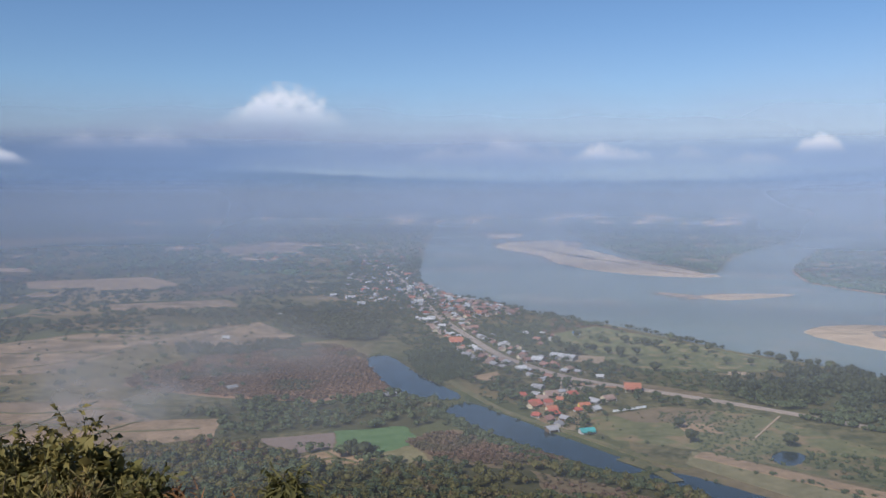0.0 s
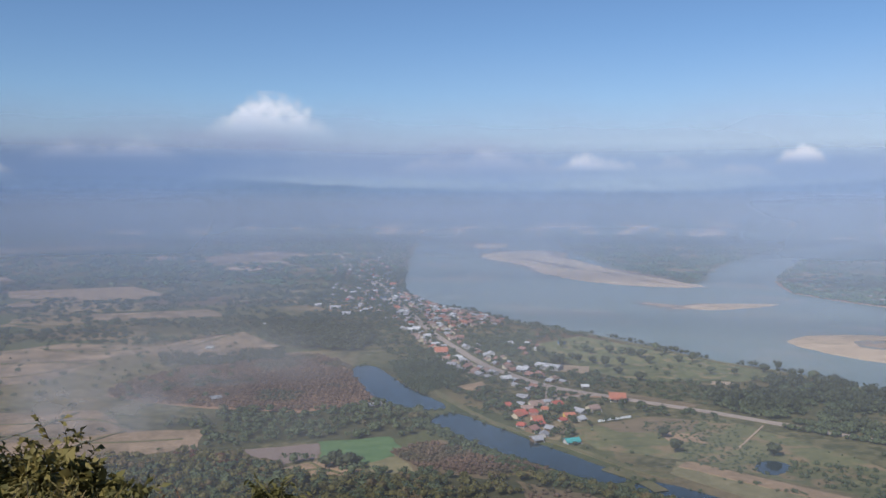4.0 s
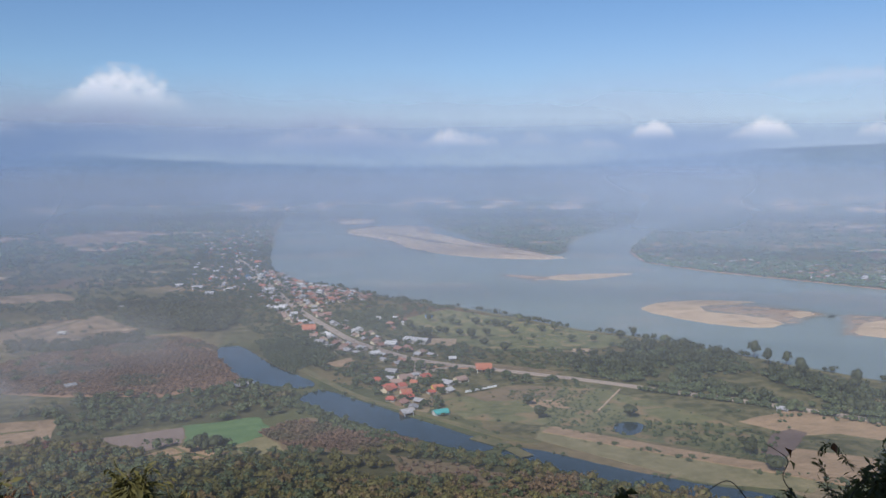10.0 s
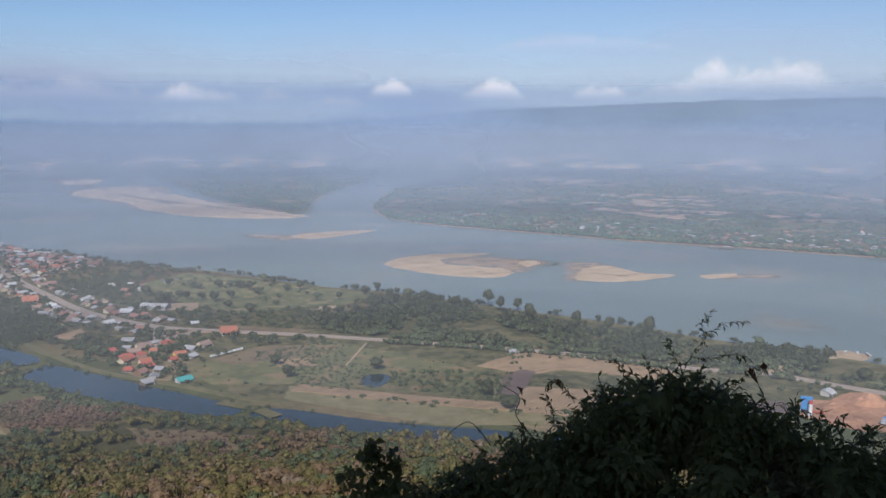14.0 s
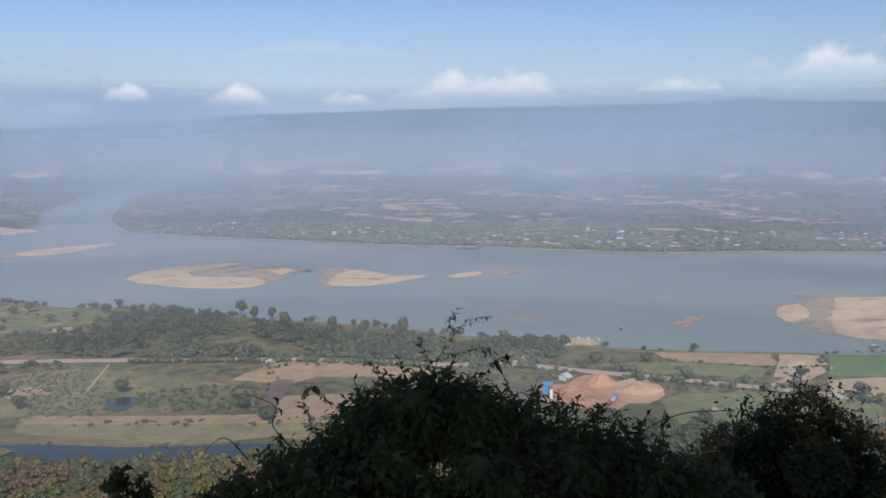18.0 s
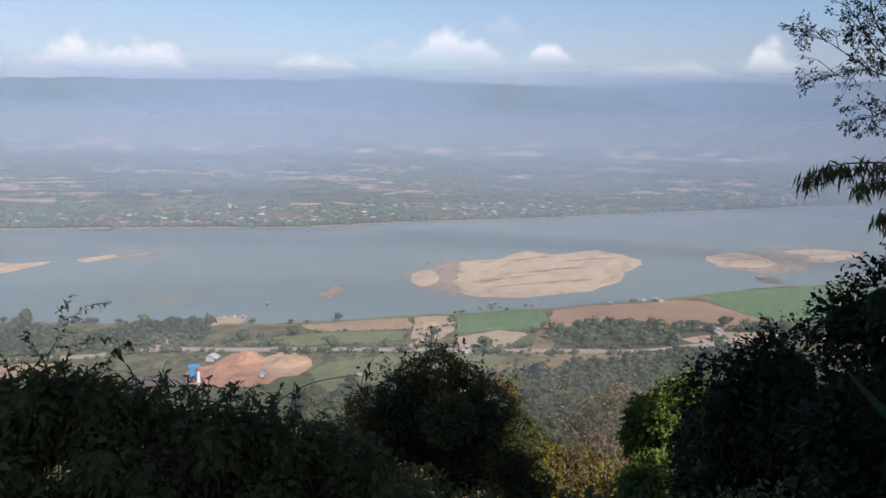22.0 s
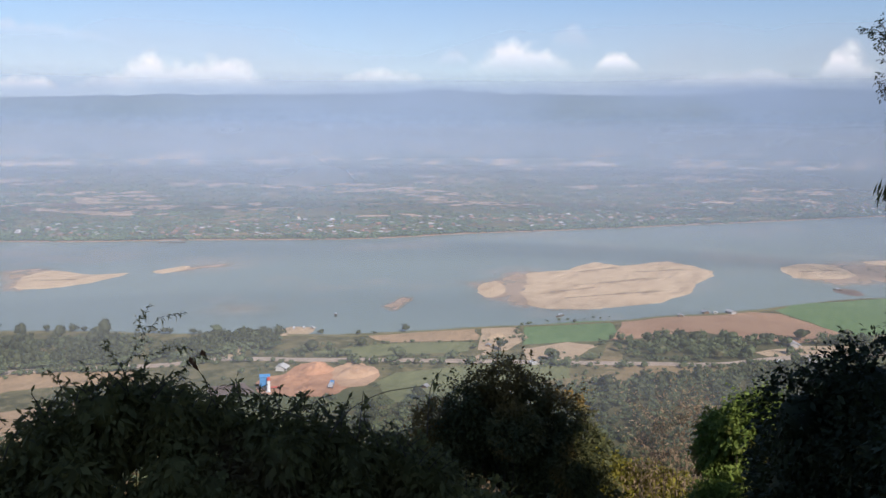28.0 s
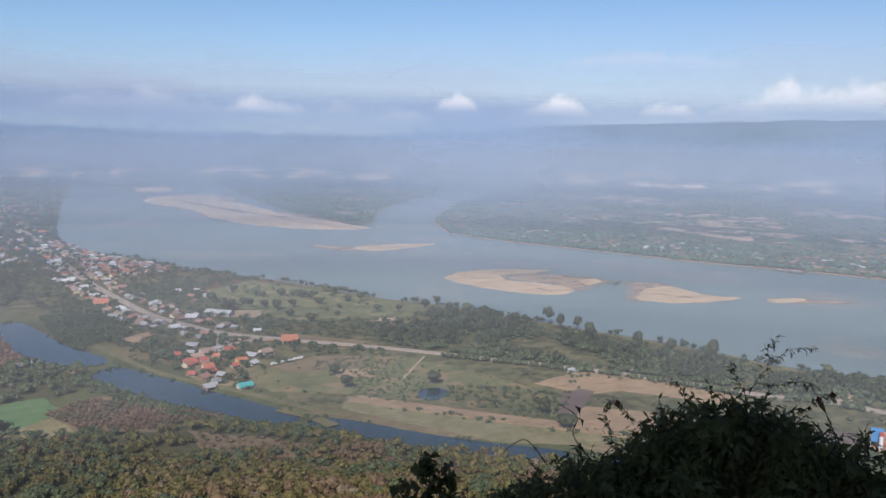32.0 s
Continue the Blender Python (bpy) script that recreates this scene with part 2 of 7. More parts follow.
M_ROAD = two_scale("dusty_road", (0.29, 0.225, 0.175), (0.42, 0.335, 0.265), 20, 2, bump=0.2)
M_DIRT = two_scale("dirt_track", (0.34, 0.24, 0.15), (0.46, 0.34, 0.22), 14, 2)
M_STUBBLE = two_scale("dry_stubble", (0.23, 0.155, 0.088), (0.43, 0.285, 0.165), 30, 2.5, stretch=(1, 2, 1))
M_STRAW = two_scale("pale_dry_paddy", (0.15, 0.105, 0.06), (0.42, 0.285, 0.18), 60, 5, wet=(0.17, 0.12, 0.07))
M_MEADOW = two_scale("green_meadow", (0.075, 0.088, 0.036), (0.225, 0.215, 0.09), 22, 1.4, wet=(0.28, 0.215, 0.105))
M_PASTURE = two_scale("rough_pasture", (0.080, 0.088, 0.036), (0.205, 0.185, 0.080), 30, 1.6, wet=(0.235, 0.165, 0.085))
M_CROP = two_scale("green_crop", (0.080, 0.145, 0.052), (0.15, 0.215, 0.085), 30, 2, stretch=(1, 3, 1))
M_PLOT = two_scale("olive_green_plot", (0.105, 0.115, 0.048), (0.205, 0.205, 0.092), 24, 2, stretch=(1, 3, 1))
M_TILLED = two_scale("tilled_purple_soil", (0.20, 0.145, 0.115), (0.27, 0.20, 0.165), 30, 3, stretch=(3, 1, 1))
M_DARKTILL = two_scale("dark_tilled_soil", (0.13, 0.085, 0.07), (0.18, 0.125, 0.10), 30, 3)
M_REDSOIL = two_scale("red_soil", (0.30, 0.17, 0.10), (0.40, 0.25, 0.16), 40, 4)
M_ORANGE = two_scale("orange_building_sand", (0.30, 0.145, 0.08), (0.56, 0.30, 0.175), 13, 1.4, bump=0.7)
M_PALEORANGE = two_scale("pale_building_sand", (0.36, 0.215, 0.13), (0.58, 0.38, 0.24), 13, 1.4, bump=0.7)
M_SCRUBFIELD = two_scale("dry_scrub_grass", (0.15, 0.135, 0.06), (0.31, 0.25, 0.13), 25, 2)
M_FARFIELD = two_scale("far_dry_fields", (0.22, 0.15, 0.09), (0.62, 0.41, 0.27), 50, 12)
M_BROWNSCRUB = two_scale("brown_scrub_ground", (0.13, 0.10, 0.055), (0.25, 0.175, 0.10), 16, 1.5)
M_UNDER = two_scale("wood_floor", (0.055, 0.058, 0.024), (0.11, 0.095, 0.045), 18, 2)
M_BANK = two_scale("grassy_bank", (0.10, 0.105, 0.04), (0.20, 0.16, 0.08), 14, 2)
M_MOUNT = two_scale("wooded_mountain", (0.05, 0.075, 0.05), (0.11, 0.13, 0.075), 240, 30)
_N, _L = M_MOUNT.node_tree.nodes, M_MOUNT.node_tree.links   # dry clearings on the foothills
_sep = _N.new("ShaderNodeSeparateXYZ")
_L.new(_N.new("ShaderNodeNewGeometry").outputs["Position"], _sep.inputs[0])
_low = math_node(_N, _L, "MULTIPLY", map_node(_N, _L, _sep.outputs[2], 40, 110, 1, 0), map_node(_N, _L, noise_node(_N, _L, 1 / 170, 4, 0.6, (1, 1, 5)), 0.5, 0.58))
_base = _N["Principled BSDF"].inputs["Base Color"]
_L.new(mix_node(_N, _L, _low, _base.links[0].from_socket, (0.66, 0.45, 0.30)), _base)
M_BARK = two_scale("bark", (0.05, 0.04, 0.03), (0.13, 0.10, 0.075), 0.5, 0.06, stretch=(1, 1, 0.25), local=True)
F_GREEN = foliage("tree_leaves_green", (0.060, 0.078, 0.038), (0.138, 0.158, 0.072), 14, (0.17, 0.14, 0.07), 0.66)
F_VILLAGE = foliage("village_tree_leaves", (0.045, 0.060, 0.030), (0.105, 0.125, 0.058), 16, (0.14, 0.125, 0.065), 0.66)
F_DARK = foliage("tree_leaves_dark", (0.038, 0.046, 0.022), (0.085, 0.092, 0.040), 20)
F_HILL = foliage("hillside_leaves", (0.105, 0.100, 0.034), (0.215, 0.185, 0.060), 11, (0.215, 0.15, 0.07), 0.57, 0.35)
F_OLIVE = foliage("yellowing_leaves", (0.135, 0.113, 0.040), (0.245, 0.192, 0.070), 9, (0.24, 0.16, 0.075), 0.6, 0.35)
F_RUSSET = foliage("russet_hill_leaves", (0.150, 0.098, 0.052), (0.255, 0.168, 0.092), 9, (0.26, 0.20, 0.13), 0.6, 0.3)
F_BROWN = foliage("bare_orchard_twigs", (0.155, 0.095, 0.066), (0.255, 0.16, 0.105), 60, (0.115, 0.105, 0.06), 0.58)
F_FAR = foliage("far_woods_leaves", (0.048, 0.086, 0.042), (0.120, 0.168, 0.078), 90, (0.20, 0.18, 0.085), 0.62, 0.0)
F_BUSH = foliage("bush_leaves", (0.085, 0.080, 0.026), (0.235, 0.205, 0.068), 0.5, (0.17, 0.11, 0.055), 0.66, trans=0.4)
# very dark leaf colour: part of the thicket's shade is put into it
F_THICKET = foliage("darkened_thicket_leaves", (0.019, 0.024, 0.009), (0.054, 0.062, 0.021), 0.5, trans=0.2)
F_OPEN = foliage("open_tree_leaves", (0.028, 0.034, 0.018), (0.085, 0.088, 0.046), 0.7, trans=0.25)
F_BUSHDRY = foliage("dry_leaves", (0.10, 0.045, 0.02), (0.20, 0.09, 0.04), 0.3)
F_ROUND = foliage("round_tree_leaves", (0.048, 0.056, 0.022), (0.15, 0.14, 0.048), 2.0, (0.22, 0.14, 0.04), 0.55)
F_YELLOW = foliage("yellow_green_leaves", (0.14, 0.14, 0.02), (0.33, 0.27, 0.04), 1.2)
F_LIME = foliage("bright_green_leaves", (0.075, 0.115, 0.022), (0.20, 0.25, 0.05), 0.9, (0.25, 0.17, 0.045), 0.56, 0.35)
F_STALK = foliage("dry_stalks", (0.22, 0.145, 0.09), (0.38, 0.27, 0.17), 1.5)
F_GOLD = foliage("golden_bush_leaves", (0.093, 0.093, 0.028), (0.264, 0.202, 0.062), 1.0, (0.248, 0.116, 0.046), 0.62)
F_BANANA = foliage("banana_leaf_green", (0.022, 0.050, 0.007), (0.036, 0.072, 0.011), 1.0)

# ---- tools for building ----


def link_mesh(name, verts, faces, material, parent=None, label="", smooth=False):
    me = bpy.data.meshes.new(name)
    me.from_pydata([tuple(v) for v in verts], [], [tuple(f) for f in faces])
    me.materials.append(material)
    if smooth:
        me.shade_smooth()
    ob = new(name, me)
    ob.parent = parent
    return tagged(ob, label)


def part(name, bm, material, parent=None, label="", smooth=False):
    """Links a bmesh as one mesh object under a thing or a part."""
    me = bpy.data.meshes.new(name)
    bm.to_mesh(me)
    bm.free()
    me.materials.append(material)
    if smooth:
        me.shade_smooth()
    ob = new(name, me)
    ob.parent = parent
    return tagged(ob, label)


def tri_mesh(name, verts, tris, material, parent=None, label=""):
    """A mesh from arrays of corners and triangles."""
    verts, tris = np.asarray(verts, np.float32), np.asarray(tris, np.int32)
    me = bpy.data.meshes.new(name)
    me.vertices.add(len(verts))
    me.vertices.foreach_set("co", verts.ravel())
    me.loops.add(tris.size)
    me.loops.foreach_set("vertex_index", tris.ravel())
    me.polygons.add(len(tris))
    me.polygons.foreach_set("loop_start", np.arange(0, tris.size, 3, dtype=np.int32))
    me.update(calc_edges=True)
    me.materials.append(material)
    ob = new(name, me)
    ob.parent = parent
    return tagged(ob, label)


def smooth_line(pts, n=6, closed=False):
    """Catmull-Rom curve through a few points."""
    p = np.array(pts, float)
    k = len(p)
    out = []
    for i in range(k if closed else k - 1):
        a, b, c, d = (p[(i + j) % k] if closed else p[min(max(i + j, 0), k - 1)] for j in (-1, 0, 1, 2))
        for s in np.linspace(0, 1, n, endpoint=False):
            out.append(0.5 * (2 * b + (c - a) * s + (2 * a - 5 * b + 4 * c - d) * s * s + (3 * b - a - 3 * c + d) * s ** 3))
    if not closed:
        out.append(p[-1])
    return np.array(out)


def rough_line(line, size, amount):
    """The same line with a small natural wobble."""
    out = []
    for x, y in line:
        v = noise.noise_vector((x / size, y / size, 3.3)) + 0.5 * noise.noise_vector((x / size * 3, y / size * 3, 7.7))
        out.append((x + v.x * amount, y + v.y * amount))
    return np.array(out)


def inside(poly, pts):
    """Which points lie inside the polygon."""
    poly, pts = np.asarray(poly, float), np.asarray(pts, float)
    hit = np.zeros(len(pts), bool)
    for (x0, y0), (x1, y1) in zip(poly, np.roll(poly, -1, axis=0)):
        span = (y0 > pts[:, 1]) != (y1 > pts[:, 1])
        if y0 != y1:
            hit ^= span & (pts[:, 0] < (x1 - x0) * (pts[:, 1] - y0) / (y1 - y0) + x0)
    return hit


# ---- the land ----
def hill(x, y):
    """Height of the ground: a steep wooded hill under the viewpoint, then the plain."""
    r = math.hypot(x, y)
    front = np.interp(r, (0, 1.2, 2.5, 6, 14, 30, 70, 200, 330, 430, 500), (198.4, 198.3, 197.6, 194.5, 188.5, 178, 150, 84, 34, 8, 0))
    back = np.interp(r, (0, 2, 12, 40, 120, 400, 900, 1600), (198.4, 198.4, 199.5, 206, 214, 190, 90, 0))
    a = math.degrees(math.atan2(x, y))
    side = max(abs(a - 32) - 75, 0) / 45          # 0 in front, 1 behind
    w = min(side, 1.0)
    w = w * w * (3 - 2 * w)
    z = front * (1 - w) + back * w
    if r > 4 and z > 0.5:
        z += min(r / 60, 4) * noise.noise((x / 45, y / 45, 1.5)) * min(z / 8, 1)
    return float(z)


rings = [0.6, 1.2, 2, 3, 4.5, 6.5, 9, 12, 16, 21, 28, 36, 46, 58, 72, 90, 110, 135, 165, 200, 240, 285, 330, 380, 430, 480, 530, 580,
         700, 900, 1200, 1600, 2200, 3000, 4000, 4985]
SEG = 144
verts, faces = [(0, 0, 198.4)], []
for r in rings:
    for k in range(SEG):
        a = 2 * math.pi * k / SEG
        x, y = r * math.sin(a), r * math.cos(a)
        verts.append((x, y, hill(x, y)))
for k in range(SEG):
    faces.append((0, 1 + (k + 1) % SEG, 1 + k))
    for j in range(len(rings) - 1):
        b = 1 + j * SEG
        faces.append((b + k, b + (k + 1) % SEG, b + SEG + (k + 1) % SEG, b + SEG + k))
ground = link_mesh("ground", verts, faces, M_GROUND, smooth=True)
tagged(ground, "wide plain of dry fields and scrub below a wooded hill", "ground", kind="structure")


def sheet(name, outline, material, z, label, category, kind="structure", group=""):
    """A flat patch of ground, water or sand lying on the plain, with its edge turned down."""
    n = len(outline)
    verts = [(x, y, z) for x, y in outline] + [(x, y, z - 0.5) for x, y in outline]
    me = bpy.data.meshes.new(name)
    bm = bmesh.new()
    vs = [bm.verts.new(v) for v in verts]
    f = bm.faces.new(vs[:n])
    f.normal_update()
    if f.normal.z < 0:
        f.normal_flip()
    for i in range(n):
        bm.faces.new((vs[i], vs[(i + 1) % n], vs[n + (i + 1) % n], vs[n + i]))
    bmesh.ops.triangulate(bm, faces=[f])
    bm.to_mesh(me)
    bm.free()
    me.materials.append(material)
    return tagged(new(name, me), label, category, group, kind)


near_bank = [(90, 4950), (4, 4148), (-35, 3561), (-54, 2793), (-54, 2215), (-54, 1950), (-38, 1725), (15, 1548), (69, 1480), (108, 1398), (174, 1289),
             (244, 1205), (301, 1106), (352, 1018), (395, 968), (440, 900), (475, 835), (508, 772), (550, 700), (578, 640), (602, 580), (640, 512), (676, 440), (702, 412), (765, 343), (800, 298),
             (857, 232), (899, 198), (945, 143), (1013, 87), (1080, 38), (1138, -30), (1194, -88), (1300, -260), (1440, -700), (1500, -1500)]
far_bank = [(2700, -1500), (2560, -700), (2400, -260), (2245, -74), (1961, 176), (1726, 385), (1552, 547), (1422, 678), (1258, 812), (1097, 1062),
            (1000, 1190), (922, 1335), (806, 1540), (756, 1690), (762, 1790), (838, 2025), (1126, 2558), (1523, 3067), (2000, 3620),
            (1900, 3720), (1210, 2950), (972, 2637), (753, 2243), (612, 1924), (525, 2162), (504, 2757), (524, 3662), (560, 4950)]
river_line = np.vstack([rough_line(smooth_line(near_bank, 8), 40, 5), rough_line(smooth_line(far_bank, 8), 60, 9)])
sheet("river", river_line, M_RIVER, 0.25, "broad calm brown-grey river with smooth hazy water", "river")

canal_up = smooth_line([(-88, 966), (-62, 985), (-22, 880), (12, 812), (14, 786), (-10, 784), (-26, 792), (-55, 838)], 6, True)
canal_mid = smooth_line([(2, 752), (16, 768), (30, 766), (98, 662), (138, 604), (144, 588), (128, 580), (112, 590), (66, 641), (14, 718)], 6, True)
canal_low = smooth_line([(141, 573), (154, 584), (179, 567), (206, 535), (236, 508), (257, 490), (281, 473), (289, 459), (276, 451), (258, 462), (219, 488), (181, 523), (156, 546)], 6, True)
canal_end = smooth_line([(296, 452), (312, 446), (350, 408), (345, 392), (318, 410), (300, 432)], 6, True)
WATERS = []
for line in (canal_up, canal_mid, canal_low, canal_end):
    line = rough_line(line, 18, 2.0)
    WATERS.append(line)
    sheet("canal", line, M_CANAL, 0.3, "still dark blue water of an old river channel between grassy banks", "canal")
small_pond = rough_line(smooth_line([(241, 615), (254, 629), (267, 622), (264, 608), (250, 596), (240, 602)], 6, True), 10, 2)
WATERS.append(small_pond)
sheet("pond", small_pond, M_CANAL, 0.3, "small dark farm pond among scrub", "pond")


def straight_line(pts, n=6):
    """A closed outline with straight sides."""
    p = np.array(pts, float)
    return np.vstack([p[i] + (p[(i + 1) % len(p)] - p[i]) * s for i in range(len(p)) for s in np.linspace(0, 1, n, endpoint=False)])


def patch(name, pts, material, label, z=0.35, wob=3.0, n=5, category="field"):
    base = straight_line(pts) if category in ("field", "meadow") else smooth_line(pts, n, True)
    line = rough_line(rough_line(base, 22, wob), 7, wob * 0.35)
    sheet(name, line, material, z, label, category, group="")
    return line


# sandbanks: some dry and pale, with wet shoals round them that sink under the river
SANDS = [
    ([(172, 2819), (300, 3032), (420, 3055), (398, 2770), (455, 2577), (507, 2194), (604, 1890), (584, 1842), (504, 1848), (391, 1925), (314, 2094), (258, 2467), (192, 2618)], 16),
    ([(186, 3373), (323, 3483), (279, 3235), (196, 3194)], 12), ([(463, 1524), (539, 1558), (640, 1550), (575, 1499), (486, 1472)], 4),
    ([(491, 1150), (539, 1198), (615, 1206), (680, 1176), (640, 1162), (588, 1156), (574, 1120), (586, 1090), (624, 1043), (620, 1000), (577, 982), (525, 1027), (497, 1095)], 5),
    ([(674, 924), (734, 986), (780, 990), (785, 923), (815, 889), (761, 878), (699, 886)], 5), ([(679, 1077), (707, 1084), (703, 1058), (668, 1038)], 4), ([(845, 874), (898, 862), (880, 845), (838, 848)], 3),
    ([(1009, 395), (1084, 414), (1137, 377), (1213, 366), (1206, 318), (1276, 277), (1214, 198), (1106, 199), (1014, 199), (934, 239), (889, 280), (884, 337), (938, 370)], 9)]
SANDS_SMALL = [([(963, 438), (1001, 437), (974, 409), (925, 393), (901, 401), (929, 424)], 5), ([(1303, 114), (1360, 82), (1350, 50), (1273, 19), (1230, 50), (1219, 91)], 7),
               ([(1415, 14), (1470, -53), (1440, -90), (1350, -60), (1330, -25), (1380, -20)], 9)]
SHOALS = [([(370, 1590), (463, 1560), (540, 1575), (560, 1490), (440, 1455), (390, 1500)], 8, 26), ([(560, 1160), (655, 1180), (720, 1110), (735, 1050), (690, 1010), (620, 980), (580, 1070)], 8, 26),
          ([(735, 1060), (800, 1045), (800, 970), (730, 900), (660, 890), (640, 930)], 10, 26), ([(960, 475), (1010, 465), (1110, 440), (1090, 350), (900, 260), (848, 310), (858, 380), (905, 440)], 10, 30),
          ([(1200, 110), (1310, 135), (1400, 95), (1470, 0), (1510, -110), (1440, -130), (1340, -95), (1240, -50), (1150, 40)], 12, 45), ([(838, 880), (900, 870), (960, 820), (930, 800), (850, 830)], 6, 20),
          ([(780, 482), (842, 495), (875, 485), (850, 462), (775, 452)], 5, 14), ([(660, 1120), (720, 1100), (725, 1040), (660, 1030)], 6, 18), ([(120, 3560), (340, 3600), (330, 3180), (160, 3100)], 20, 60),
          ([(150, 2900), (300, 3120), (480, 3080), (470, 2600), (600, 1950), (470, 1830), (300, 2050), (170, 2550)], 20, 60), ([(640, 660), (740, 700), (800, 590), (720, 530), (650, 570)], 12, 60)]


def shoal(pts, wob, rim, material, label, name="shoal", z=0.31):
    """A sheet of sand just under the water, whose rim lies deeper than its middle."""
    outer = rough_line(rough_line(smooth_line(pts, 6, True), 22, wob), 7, wob * 0.4)
    mid = outer.mean(0)
    d = np.linalg.norm(outer - mid, axis=1)[:, None]
    rings = [mid + (outer - mid) * np.clip(1 - rim * q / d, 0.12, 1) for q in (0.0, 0.3, 0.65, 1.0)]
    n = len(outer)
    verts = [(x, y, z + 0.01 * k) for k, ring in enumerate(rings) for x, y in ring] + [(*mid, z + 0.035)]
    faces = [(k * n + i, k * n + (i + 1) % n, (k + 1) * n + (i + 1) % n, (k + 1) * n + i) for k in range(3) for i in range(n)]
    faces += [(3 * n + i, 3 * n + (i + 1) % n, 4 * n) for i in range(n)]
    ob = link_mesh(name, verts, faces, material, smooth=True)
    at = ob.data.attributes.new("shallow", "FLOAT", "POINT")
    at.data.foreach_set("value", np.repeat((0.0, 0.4, 0.8, 1.0), n).tolist() + [1.0])
    return tagged(ob, label, name.replace("_", " "), kind="structure")


for i, (pts, wob, rim) in enumerate(SHOALS):
    shoal(pts, wob, rim * 1.8, M_SILT if i == len(SHOALS) - 1 else M_SHOAL, "reddish wet shoal just under the river surface")
for pts, wob in SANDS + SANDS_SMALL:
    patch("sandbank", pts, M_SAND, "pale dry sandbank in the river", 0.42, wob, 6, "sandbank")
patch("sandbank", [(1142, 44), (1163, 36), (1162, 18), (1132, 7), (1120, 17)], M_DARKTILL, "small dark mud bar in the river", 0.43, 4, 6, "sandbank")
for x, y, a, long, wide in ((985, 330, 148, 75, 17), (1080, 290, 142, 95, 20), (1150, 345, 150, 60, 9), (1010, 255, 135, 60, 12), (1185, 265, 138, 55, 14), (960, 300, 140, 40, 10), (330, 2560, 105, 260, 34),
                            (430, 2250, 112, 200, 26), (520, 1960, 120, 120, 18), (585, 1020, 100, 26, 9), (735, 930, 125, 40, 9), (1290, 70, 130, 50, 10), (1400, -30, 125, 55, 12)):
    c, n = math.cos(radians(a)), math.sin(radians(a))
    ring = [(long * math.cos(t), wide * math.sin(t)) for t in (2 * math.pi * k / 12 for k in range(12))]
    shoal([(x + u * c - v * n, y + u * n + v * c) for u, v in ring], wide * 0.4, long * 0.75, M_WETSAND, "darker wet streak on the sandbank", "wet_sand", 0.43)

